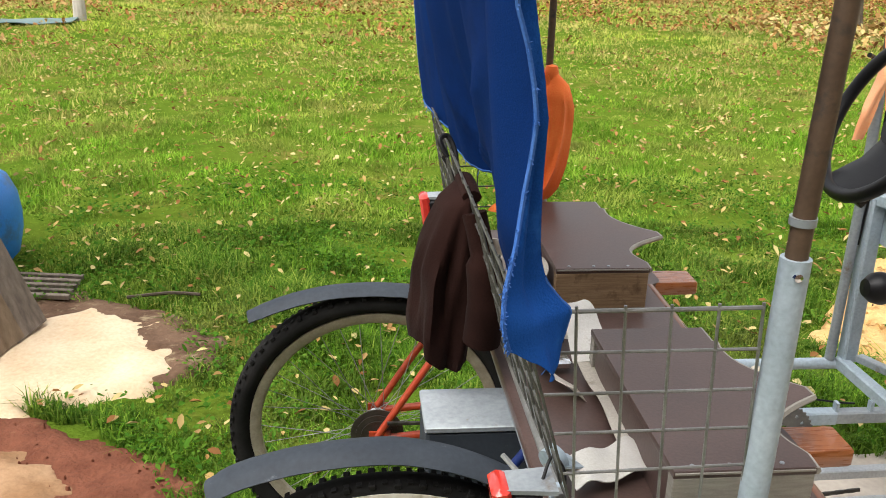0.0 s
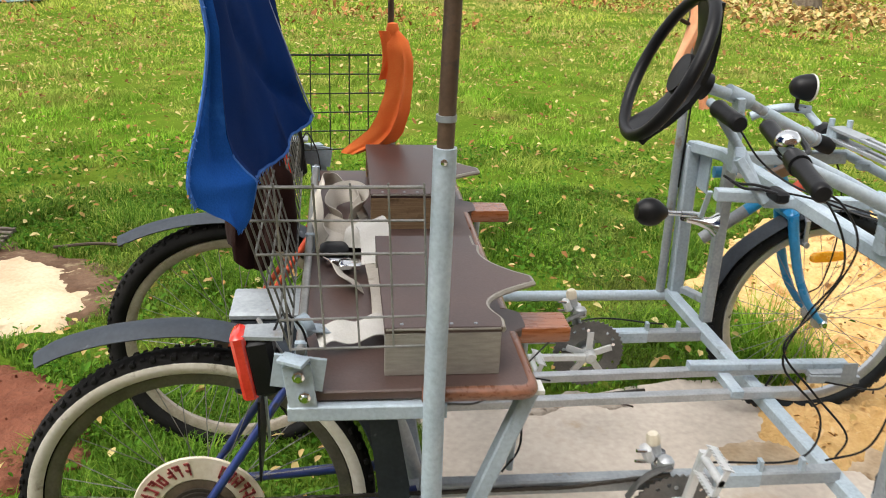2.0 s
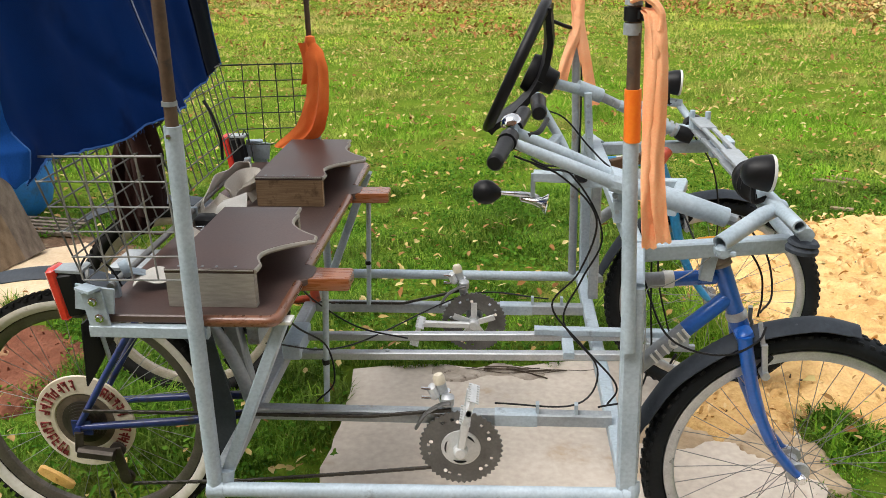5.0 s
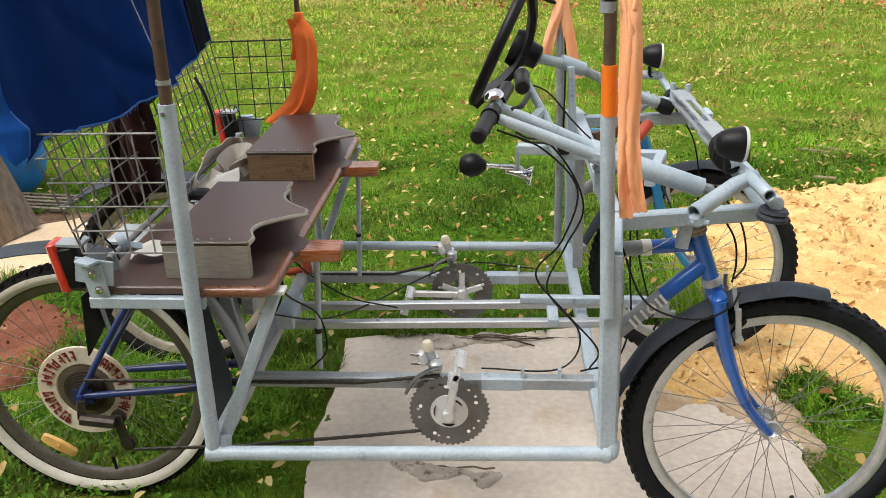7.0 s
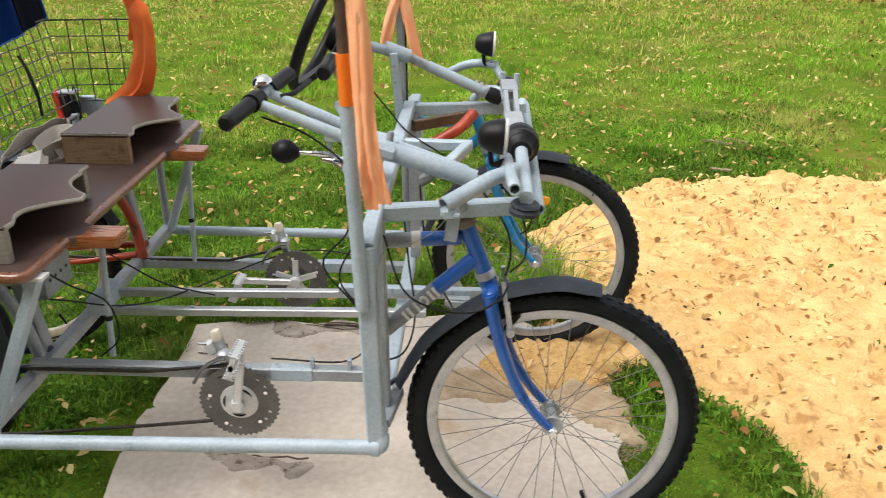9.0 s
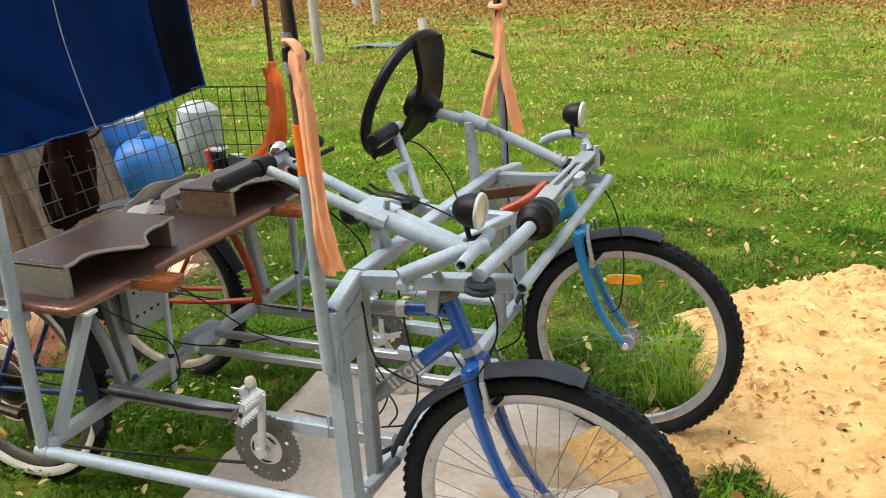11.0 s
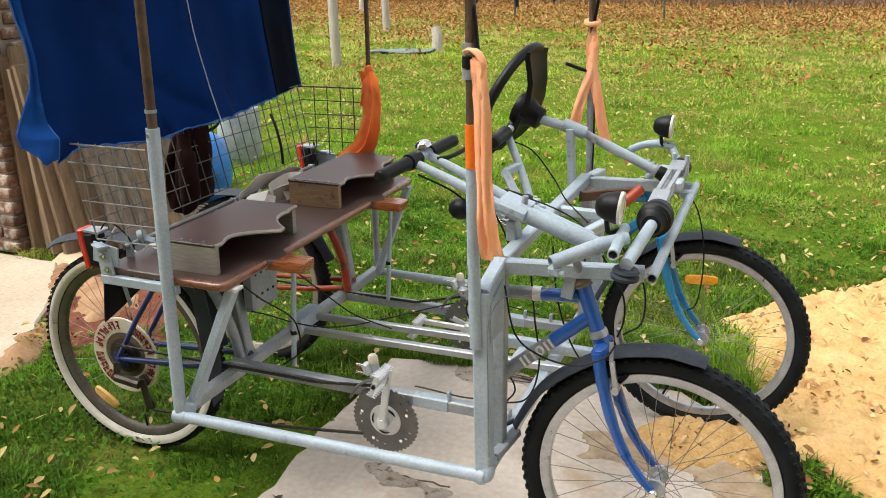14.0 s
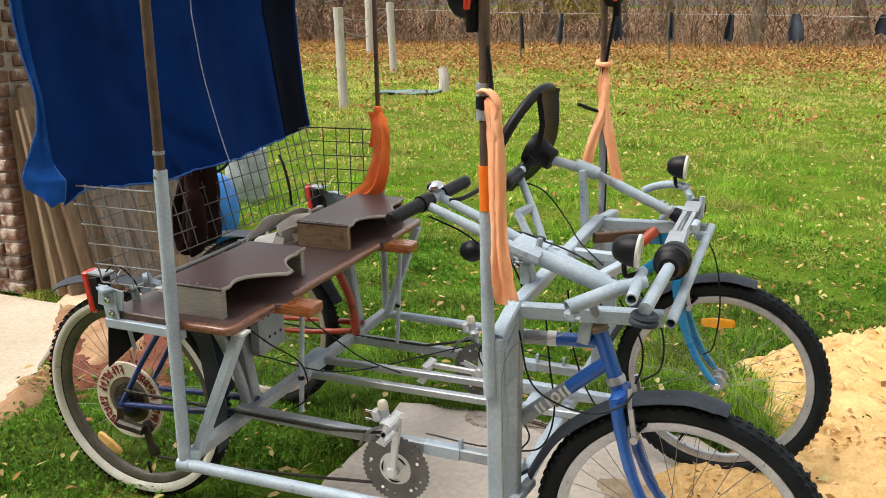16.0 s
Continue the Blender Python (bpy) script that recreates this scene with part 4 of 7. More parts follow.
part("pole_clamp", Geo().tube((0.843, 0.016, 1.355), (0.843, 0.016, 1.38), 0.0155), M_GALVD, Q)
pole([(0.838, 1.24, 0.36), (0.836, 1.24, 0.85), (0.826, 1.24, 1.15)], 0.0135, M_GALVD, "grey pole")
pole([(0.826, 1.24, 1.14), (0.814, 1.24, 1.6), (0.806, 1.24, 2.06)], 0.0115, M_RUSTY, "rusty brown upper pole")
part("pole_clamp", Geo().tube((0.826, 1.24, 1.15), (0.826, 1.24, 1.185), 0.016).sweep(curve([(0.82, 1.235, 1.17), (0.795, 1.22, 1.178), (0.765, 1.2, 1.192), (0.75, 1.19, 1.198)], 4), 0.006, 8), M_BLACK, Q, "black lever clamp")
pole([(0.0, 1.243, 0.35), (-0.006, 1.243, 0.8), (-0.01, 1.243, 1.08)], 0.0135, M_GALVD, "grey pole")
pole([(-0.01, 1.243, 1.07), (-0.013, 1.243, 1.6), (-0.016, 1.243, 2.06)], 0.0085, M_RUSTY, "thin rusty brown upper pole")

# ---- bench ----
BX0, BX1, BY0, BY1, BZ = -0.225, 0.160, 0.028, 1.228, 0.748


def rounded(poly, r, n=5):
    out = []
    k = len(poly)
    for i in range(k):
        p, a, b = Vector(poly[i]), Vector(poly[i - 1]), Vector(poly[(i + 1) % k])
        u, v = (a - p), (b - p)
        q = min(r, u.length * 0.45, v.length * 0.45)
        s, e = p + u.normalized() * q, p + v.normalized() * q
        for j in range(n + 1):
            t = j / n
            out.append(tuple((1 - t) ** 2 * s + 2 * t * (1 - t) * p + t * t * e))
    return out


part("bench_board", Geo().prism(rounded([(BX0, BY0), (BX1, BY0), (BX1, 0.222), (BX1 + 0.03, 0.238), (BX1 + 0.03, 0.30), (BX1, 0.318), (BX1, 0.872), (BX1 + 0.03, 0.888), (BX1 + 0.03, 0.952), (BX1, 0.968), (BX1, BY1), (BX0, BY1)], 0.02), BZ - 0.018, BZ, 0.003), M_PLY, Q, "brown film-faced plywood bench board")
part("bench_edge", Geo().sweep([(-0.02, BY0 + 0.002, BZ - 0.011), (0.14, BY0 + 0.002, BZ - 0.011)] + [tuple(Vector((0.14 + 0.02 * math.sin(t), BY0 + 0.022 - 0.02 * math.cos(t), BZ - 0.011))) for t in np.linspace(0.2, 1.57, 5)] + [(0.16, 0.222, BZ - 0.011)], 0.0125, 10), M_VARNB, Q, "rounded varnished edge")
part("bench_edge", Geo().sweep([(0.16, 0.318, BZ - 0.011), (0.16, 0.872, BZ - 0.011)], 0.0125, 10), M_VARNB, Q, "rounded varnished edge")
part("bench_edge", Geo().sweep([(0.16, 0.968, BZ - 0.011), (0.16, 1.2, BZ - 0.011), (0.15, BY1 - 0.006, BZ - 0.011)], 0.0125, 10), M_VARNB, Q, "rounded varnished edge")
for y0 in (0.232, 0.880):
    part("handle_tongue", Geo().prism(rounded([(0.12, y0), (0.274, y0 + 0.004), (0.274, y0 + 0.072), (0.12, y0 + 0.076)], 0.006, 3), BZ - 0.031, BZ - 0.002, 0.003), M_VARN, Q, "orange varnished wooden hand grip")
    tube((0.205, y0 + 0.07, BZ - 0.03), (0.19, y0 + 0.062, 0.40 if y0 < 0.5 else 0.365), 0.0075, M_GALV, name="stay_rod")
    part("tape_ring", Geo().tube((0.1945, y0 + 0.064, 0.50), (0.1935, y0 + 0.0637, 0.512), 0.009), M_BLACK, Q)
beam((0.02, 0.035, 0.37), (0.165, 0.065, BZ - 0.022), 0.032, 0.026, M_GALV, up=(1, 0, 0), name="bench_strut")
beam((0.02, 1.215, 0.36), (0.165, 1.19, BZ - 0.022), 0.03, 0.026, M_GALV, up=(1, 0, 0), name="bench_strut")
part("strut_cap", Geo().box((0.168, 0.066, BZ - 0.024), (0.034, 0.036, 0.008)), M_WHITE, Q)
beam((-0.23, 0.026, BZ - 0.034), (0.02, 0.024, BZ - 0.034), 0.02, 0.026, M_GALV, name="bench_rail")
beam((-0.23, 1.228, BZ - 0.034), (0.02, 1.228, BZ - 0.034), 0.02, 0.026, M_GALVD, name="bench_rail")
beam((-0.205, 0.03, BZ - 0.032), (-0.205, 1.225, BZ - 0.032), 0.026, 0.026, M_GALVD, name="bench_rail")
beam((0.10, 0.06, BZ - 0.032), (0.10, 1.2, BZ - 0.032), 0.026, 0.026, M_GALVD, name="bench_rail")
tube((-0.212, 0.10, BZ + 0.032), (-0.212, 1.15, BZ + 0.032), 0.0075, M_WIRE, "belt bar", name="belt_bar")
for y in (0.12, 0.62, 1.13):
    part("bar_lug", Geo().box((-0.212, y, BZ + 0.018), (0.02, 0.012, 0.044)), M_GALV, Q)
for y, m in ((0.36, M_GALVD), (1.05, M_GALVD)):
    beam((-0.02, y, 0.37), (-0.07, y, BZ - 0.03), 0.04, 0.036, m, up=(1, 0, 0), name="bench_leg")
# curved tube frame behind the bench, seat-post remains of the two bicycles
part("seat_tube", Geo().sweep(curve([(0.0, 0.30, 0.39), (-0.04, 0.30, 0.52), (-0.12, 0.30, 0.66), (-0.16, 0.30, 0.72)], 6), 0.016, 12), M_GALVD, Q)
part("seat_tube", Geo().sweep(curve([(0.02, 0.955, 0.37), (0.0, 0.955, 0.5), (-0.06, 0.955, 0.63), (-0.12, 0.955, 0.72)], 6), 0.015, 12), M_REDP, Q, "orange-red bent bicycle tube")


# ---- seat boxes with scooped fronts ----
def seat(y0, y1, side_mat):
    z0, z1 = BZ, 0.835
    xb, xf = -0.078, 0.112
    ym = y0 + (y1 - y0) * 0.44
    near_scoop = [(xf, y0), (xf + 0.002, y0 + 0.03)] + [(xf + 0.004 - 0.028 * math.sin(t * 3.14) + 0.082 * t ** 2.4, y0 + 0.03 + (ym - y0 - 0.03) * t) for t in np.linspace(0.08, 1.0, 14)]
    tipx = near_scoop[-1][0]
    far_scoop = [(tipx - 0.002, ym + 0.022)] + [(tipx - 0.078 * math.sin(t * 1.57) ** 0.8 - 0.012 * math.sin(t * 3.14), ym + 0.022 + (y1 - 0.055 - ym - 0.022) * t) for t in np.linspace(0.12, 1.0, 10)]
    outline = [(xb, y0), *near_scoop, *far_scoop, (xf, y1 - 0.05), (xf, y1), (xb, y1)]
    s = part("seat", Geo().prism(outline, z1 - 0.011, z1, 0.0012), M_PLY, Q, "scooped brown plywood seat top")
    part("side_panel", Geo().box(((xb + xf) / 2, y0 + 0.010, (z0 + z1 - 0.011) / 2), (xf - xb - 0.002, 0.02, z1 - 0.011 - z0), 0.05), side_mat, s)
    part("side_panel", Geo().box(((xb + xf) / 2, y1 - 0.010, (z0 + z1 - 0.011) / 2), (xf - xb - 0.002, 0.02, z1 - 0.011 - z0), 0.05), side_mat, s)
    part("back_panel", Geo().box((xb + 0.012, (y0 + y1) / 2, (z0 + z1 - 0.011) / 2), (0.012, y1 - y0 - 0.044, z1 - 0.011 - z0), 0.05), M_PLY, s)
    part("edge_strip", Geo().box(((xb + xf) / 2, y0 - 0.0005, z1 - 0.0035), (xf - xb - 0.004, 0.003, 0.003), 0.1), M_PLYEDGE, s)
    rim = [(x + 0.0006, y, z1 - 0.0055) for x, y in [*near_scoop, *far_scoop, (xf, y1 - 0.05), (xf, y1)]]
    part("edge_strip", Geo().sweep(rim, 0.0058, 6), M_PLYEDGE, s, "worn grey plywood edge")
    for x in (-0.05, 0.0, 0.03, 0.07):
        part("screw", Geo().lathe([(0, 0.0015), (0.003, 0.0012), (0.0035, 0), (0, 0)], c=(x, y0 + 0.012, z1), axis=(0, 0, 1), n=8, closed=False), M_GALVD, s)


seat(0.072, 0.482, M_PLYEDGE)
seat(0.752, 1.185, M_WOOD)

# grey case under the bench, between the rear wheels
case = part("equipment_case", Geo().box((-0.19, 0.46, 0.607), (0.342, 0.12, 0.172), 0.05), M_FENDER, Q, "grey sheet-metal case under the bench")
part("case_lid", Geo().box((-0.19, 0.46, 0.698), (0.346, 0.126, 0.012), 0.2), M_GALVD, case)
case2 = part("metal_box", Geo().box((0.0, 0.43, 0.60), (0.03, 0.14, 0.17), 0.05), M_GALVD, Q, "grey perforated metal box")
for i in range(8):
    part("hole_plug", Geo().tube((0.0145, 0.385 + 0.03 * (i % 4), 0.56 + 0.07 * (i // 4)), (0.0165, 0.385 + 0.03 * (i % 4), 0.56 + 0.07 * (i // 4)), 0.005, 8), M_BLACK, case2)
part("mud_flap", Geo().loft([[(x, 0.08, 0.70), (x, 0.17, 0.70), (x, 0.215, 0.605), (x, 0.12, 0.575), (x, 0.06, 0.56)] for x in (-0.282, -0.278)]), M_BLACK, Q, "black rubber mud flap")
part("guard_flap", Geo().loft([[(-0.125, y, 0.66), (-0.055, y, 0.635), (-0.018, y, 0.42), (-0.02, y, 0.29), (-0.06, y, 0.25), (-0.078, y, 0.41), (-0.098, y, 0.58)] for y in (0.222, 0.226)]), M_FENDER, Q, "black lower end of the rear mudguard")
beam((-0.275, 0.13, 0.715), (-0.272, 0.16, 0.575), 0.004, 0.014, M_GALV, up=(0, 1, 0), name="flap_stay")

# ---- rear triangles of the two bicycles ----
for yc, m in ((Y_RN, M_NAVY), (Y_RF, M_REDP)):
    for s in (-1, 1):
        y = yc + s * 0.064
        part("seat_stay", Geo().sweep([(X_R, y, HUB + 0.008), (X_R + 0.09, y, 0.49), (-0.225, yc + s * 0.045, 0.655), (-0.19, yc + s * 0.03, 0.72)], 0.0085, 10), m, Q)
        part("chain_stay", Geo().sweep([(X_R, y, HUB), (-0.15, y + s * -0.004, 0.362), (0.0, yc + s * 0.045, 0.378)], [0.009, 0.011, 0.0115], 10), m, Q)
        part("dropout", Geo().prism([(X_R - 0.02, y - 0.003), (X_R + 0.03, y - 0.003), (X_R + 0.03, y + 0.003), (X_R - 0.02, y + 0.003)][::-1], HUB - 0.02, HUB + 0.02).lathe([(0, -0.012), (0.008, -0.012), (0.0095, -0.008), (0.0095, 0.006), (0, 0.006)], c=(X_R, y + s * 0.004, HUB), n=8, closed=False), m, Q)


# ---- mudguards ----
def guard(pts, y, w, label, material=M_FENDER):
    pts = curve(pts, 6)
    rows = []
    for i, p in enumerate(pts):
        a, b = pts[max(0, i - 1)], pts[min(len(pts) - 1, i + 1)]
        d = (b - a).normalized()
        n = Vector((-d.z, 0, d.x))
        k = 1.0 if 2 < i < len(pts) - 3 else 0.82
        rows.append([p + Vector((0, q * w / 2 * k, 0)) - n * (0.016 * q * q) * (1 if n.z > 0 else -1) for q in np.linspace(-1, 1, 9)])
    return part("mudguard", Geo().sheet(rows, 0.0035), material, Q, label)


guard([(-0.700, Y_RN, 0.674), (-0.66, Y_RN, 0.697), (-0.61, Y_RN, 0.714), (-0.555, Y_RN, 0.727), (-0.47, Y_RN, 0.737), (-0.39, Y_RN, 0.734), (-0.29, Y_RN, 0.705), (-0.19, Y_RN, 0.645), (-0.1, Y_RN, 0.545), (-0.055, Y_RN, 0.42)], Y_RN, 0.072, "grey-black plastic rear mudguard with kicked-up tail")
guard([(-0.712, Y_RF, 0.636), (-0.655, Y_RF, 0.662), (-0.585, Y_RF, 0.684), (-0.505, Y_RF, 0.698), (-0.40, Y_RF, 0.700), (-0.29, Y_RF, 0.682), (-0.16, Y_RF, 0.61), (-0.06, Y_RF, 0.47)], Y_RF, 0.068, "grey-black plastic rear mudguard with kicked-up tail")
for y in (Y_FN, Y_FF):
    guard([(0.908, y, 0.428), (0.94, y, 0.492), (0.985, y, 0.560), (1.07, y, 0.630), (1.155, y, 0.676), (1.255, y, 0.697), (1.31, y, 0.695), (1.365, y, 0.682)], y, 0.068, "grey-black plastic front mudguard")
part("guard_stay", Geo().sweep([(0.886, 0.14, 0.425), (0.908, Y_FN, 0.43)], 0.006, 6), M_FENDER, Q)


# ---- forks and front frame remains ----
def fork(yc, m, mt, bars):
    top, bot = Vector((1.066, yc, 0.825)), Vector((1.108, yc, 0.712))
    d = (bot - top).normalized()
    part("head_tube", Geo().tube(top, bot, 0.0185, 18), mt, Q)
    part("headset", Geo().lathe([(0.012, -0.014), (0.022, -0.012), (0.023, 0), (0.020, 0.006), (0.012, 0.006)], c=bot + d * 0.004, axis=-d, n=20), M_ALU, Q, "silver lower headset ring")
    part("headset", Geo().lathe([(0.010, 0.034), (0.017, 0.032), (0.022, 0.024), (0.018, 0.017), (0.024, 0.010), (0.026, 0.004), (0.021, -0.001), (0.024, -0.007), (0.010, -0.008)], c=top, axis=-d, n=20), M_TAN, Q, "tan rag wrapped round the upper headset")
    f = part("fork", Geo().sweep([bot + d * 0.004, bot + d * 0.035], [0.019, 0.021], 16).box(bot + d * 0.042, (0.036, 0.10, 0.03), 0.3, Matrix.Rotation(-0.35, 3, "Y")), m, Q)
    for s in (-1, 1):
        part("fork_blade", Geo().sweep(curve([(1.120, yc + s * 0.044, 0.675), (1.136, yc + s * 0.047, 0.60), (1.162, yc + s * 0.049, 0.51), (1.20, yc + s * 0.050, 0.425), (1.245, yc + s * 0.05, 0.363), (X_F, yc + s * 0.05, HUB)], 5), [0.0155] * 6 + [0.0145] * 5 + [0.013] * 5 + [0.011] * 5 + [0.009] * 5, 12), m, f)
        part("axle_nut", Geo().lathe([(0, -0.012), (0.008, -0.012), (0.0095, -0.008), (0.0115, -0.006), (0.0115, 0.006), (0, 0.006)], c=(X_F, yc + s * 0.056, HUB), axis=(0, s * -1.0, 0), n=10, closed=False), M_CHROME, f)
        # cantilever brake
        part("brake_arm", Geo().beam((1.168, yc + s * 0.05, 0.59), (1.158, yc + s * 0.062, 0.665), 0.008, 0.012, up=(1, 0, 0)).beam((1.156, yc + s * 0.06, 0.66), (1.15, yc + s * 0.04, 0.705), 0.007, 0.009, up=(1, 0, 0)).tube((1.168, yc + s * 0.062, 0.59), (1.168, yc + s * 0.03, 0.59), 0.009, 10), M_ALU, f, "silver cantilever brake arm")
        part("brake_pad", Geo().box((1.172, yc + s * 0.022, 0.60), (0.05, 0.012, 0.012), 0.2, Matrix.Rotation(-0.9, 3, "Y")), M_BLACK, f)
    part("top_tube", Geo().tube((1.06, yc, 0.79), (0.955, yc - 0.008 * bars, 0.786), 0.0158, 16), mt, Q)
    part("top_tube", Geo().tube((0.955, yc - 0.008 * bars, 0.786), (0.893, yc - 0.014 * bars, 0.784), 0.0165, 16), M_PRIMER if bars > 0 else mt, Q, "bare sanded tube end")
    part("tape_band", Geo().tube((0.972, yc - 0.0068 * bars, 0.7866), (0.952, yc - 0.0083 * bars, 0.786), 0.0182, 16), M_WHITE, Q, "white band")
    a, b, c = Vector((1.094, yc, 0.748)), Vector((1.005, yc - 0.01 * bars, 0.672)), Vector((0.893, yc - 0.03 * bars, 0.578))
    part("down_tube", Geo().tube(a, b, 0.0175, 18), mt, Q)
    part("down_tube", Geo().tube(b, c, 0.0175, 18), M_PRIMER, Q, "sanded grey down tube")
    if bars > 0:
        u = (c - b).normalized()
        w = Vector((u.z, 0, -u.x))
        if w.z < 0:
            w = -w
        yq = -0.0178
        k0 = b + u * 0.034
        ring = [k0 + w * 0.0125 * math.sin(t) + u * 0.0105 * math.cos(t) for t in np.linspace(0, 2 * math.pi, 13)[:-1]]
        ringi = [k0 + w * 0.0075 * math.sin(t) + u * 0.0055 * math.cos(t) for t in np.linspace(0, 2 * math.pi, 13)[:-1]]
        o = Vector((0, yq - 0.002, 0))
        part("decal_ring", Geo().loft([[p + o for p in ring], [p + o + Vector((0, 0.006, 0)) for p in ring], [p + o + Vector((0, 0.006, 0)) for p in ringi], [p + o for p in ringi]], closed=True), M_WHITE, Q, "worn white decal shape")
        for q in (0.086, 0.073, 0.055, 0.014, 0.001):
            p = b + u * q
            part("decal_bar", Geo().beam(p - w * 0.012 + o + Vector((0, 0.002, 0)), p + w * 0.012 + o + Vector((0, 0.002, 0)), 0.0055, 0.006, up=(0, 1, 0)), M_WHITE, Q, "worn white decal shape")
    return f


fork(Y_FN, M_BLUE, M_BLUE, 1)
fork(Y_FF, M_CYAN, M_CYAN, -1)


# ---- cranks, chainrings, pedals ----
def crank(yc, z, side, ang, spider):
    c = Vector((0.521, yc, z))
    r = 0.100
    teeth = 44
    prof = []
    for i in range(teeth * 2):
        rr = r if i % 2 else r - 0.006
        t = 2 * math.pi * i / (teeth * 2)
        prof.append((rr * math.cos(t), rr * math.sin(t)))
    g = Geo()

    def band(ri, ro=None):
        """One flat annulus, 4 mm thick, of the ring."""
        k = teeth * 2
        circ = lambda q: [(q * math.cos(2 * math.pi * i / k), q * math.sin(2 * math.pi * i / k)) for i in range(k)]
        inner, outer = circ(ri), (circ(ro) if ro else prof)
        at = lambda loop, dy: [(c.x + x, c.y + dy, c.z + q) for x, q in loop]
        g.loft([at(outer, -0.002), at(outer, 0.002), at(inner, 0.002), at(inner, -0.002)], closed=True)
    band(0.081)
    band(0.044, 0.0735)
    for i in range(20):
        t = 2 * math.pi * i / 20 + 0.1
        w = 0.016 if i % 4 else 0.034
        o = Vector((math.cos(t), 0, math.sin(t)))
        g.beam(c + o * 0.072, c + o * 0.083, w, 0.0038, up=(0, 1, 0), ch=0.02)
    ring = part("chainring", g, M_RING, Q, "dull slotted steel chainring with teeth", smooth=0)
    part("inner_ring", Geo().lathe([(0.048, 0.006), (0.070, 0.006), (0.070, 0.009), (0.048, 0.009)], c=c, n=44), M_RING, ring)
    sp = Geo().lathe([(0, -0.013), (0.012, -0.013), (0.02, -0.009), (0.036, -0.006), (0.046, -0.0045), (0.047, -0.002), (0, 0.004)], c=c, n=36, closed=False)
    if spider:
        sp = Geo().lathe([(0, -0.013), (0.012, -0.013), (0.02, -0.009), (0.02, 0.004), (0, 0.004)], c=c, n=24, closed=False)
        for i in range(5):
            t = 2 * math.pi * i / 5 + 0.3
            o = Vector((math.cos(t), 0, math.sin(t)))
            sp.beam(c + o * 0.015 - Vector((0, 0.006, 0)), c + o * 0.066 - Vector((0, 0.004, 0)), 0.018, 0.007, up=(0, 1, 0))
    part("spider", sp, M_CRANK, ring, "bare alloy crank spider")
    for t0 in () if spider else (0.5, 2.6, 4.2):
        o = [c + Vector((0.037 * math.cos(t0 + 0.9 * k / 8), -0.0066, 0.037 * math.sin(t0 + 0.9 * k / 8))) for k in range(9)]
        part("spider_slot", Geo().sweep(o, [0.001, 0.003, 0.0042, 0.005, 0.005, 0.005, 0.0042, 0.003, 0.001], 8, flat=0.4), M_BLACK, ring)
    for i in range(5):
        t = 2 * math.pi * i / 5 + 0.4
        part("ring_bolt", Geo().lathe([(0, -0.006), (0.005, -0.006), (0.006, -0.003), (0.006, 0.002), (0, 0.002)], c=c + Vector((0.072 * math.cos(t), 0, 0.072 * math.sin(t))), n=8, closed=False), M_CHROME, ring)
    for s, a in ((-1, ang),):
        t = radians(a)
        u = Vector((math.cos(t), 0, math.sin(t)))
        y0 = 0.022 if s < 0 else -0.10
        p0, p1 = c + Vector((0, -y0, 0)), c + u * 0.165 + Vector((0, -y0 - s * -0.008, 0))
        arm = part("crank_arm", Geo().beam(p0 - u * 0.012, p1 + u * 0.01, 0.013, 0.02, up=u.cross(Vector((0, 1, 0))), ch=0.25).lathe([(0, -0.010), (0.012, -0.010), (0.018, -0.005), (0.018, 0.008), (0, 0.008)], c=p0, n=18, closed=False), M_CRANK, Q, "alloy crank arm")
        q = p1 + Vector((0, s * 0.05, 0))
        pd = Geo()
        rm = Matrix.Rotation(radians(-72 if s < 0 else -20), 3, "Y")
        for dx in (-0.03, 0.03):
            pd.box(q + rm @ Vector((dx, 0, 0)), (0.003, 0.08, 0.013), 0.1, rm)
            for j in range(8):
                for dz in (-0.009, 0.009):
                    pd.box(q + rm @ Vector((dx, -0.037 + 0.0105 * j, dz)), (0.003, 0.005, 0.008), 0.1, rm)
        for dy in (-0.038, 0.038):
            pd.box(q + rm @ Vector((0, dy, 0)), (0.062, 0.004, 0.012), 0.1, rm)
        pd.tube(p1, q + Vector((0, s * 0.04, 0)), 0.008, 10)
        pedal = part("pedal", pd, M_CRANK, arm, "toothed alloy cage pedal")
    part("spindle", Geo().tube(c + Vector((0, -0.02, 0)), c + Vector((0, 0.1, 0)), 0.017, 16), M_GALVD, Q)
    part("crank_hanger", Geo().beam(c + Vector((0, 0.04, 0.005)), c + Vector((0.0, 0.04, 0.065)), 0.05, 0.04, up=(0, 1, 0)), M_GALVD, Q)
    # front derailleur cage on its own little post
    part("front_derailleur", Geo().sweep(curve([c + Vector((-0.105, -0.004, 0.052)), c + Vector((-0.08, -0.004, 0.092)), c + Vector((-0.04, -0.004, 0.118)), c + Vector((-0.022, -0.004, 0.122))], 5), 0.009, 8, flat=0.5), M_RING, Q)
    part("derailleur_post", Geo().tube(c + Vector((-0.03, 0.03, 0.075)), c + Vector((-0.050, 0.036, 0.155)), 0.013, 12).box(c + Vector((-0.03, 0.01, 0.12)), (0.03, 0.03, 0.03), 0.2), M_ALU, Q)
    part("derailleur_body", Geo().box(c + Vector((-0.064, 0.026, 0.134)), (0.02, 0.03, 0.036), 0.25, Matrix.Rotation(-0.4, 3, "Y")), M_CRANK, Q)
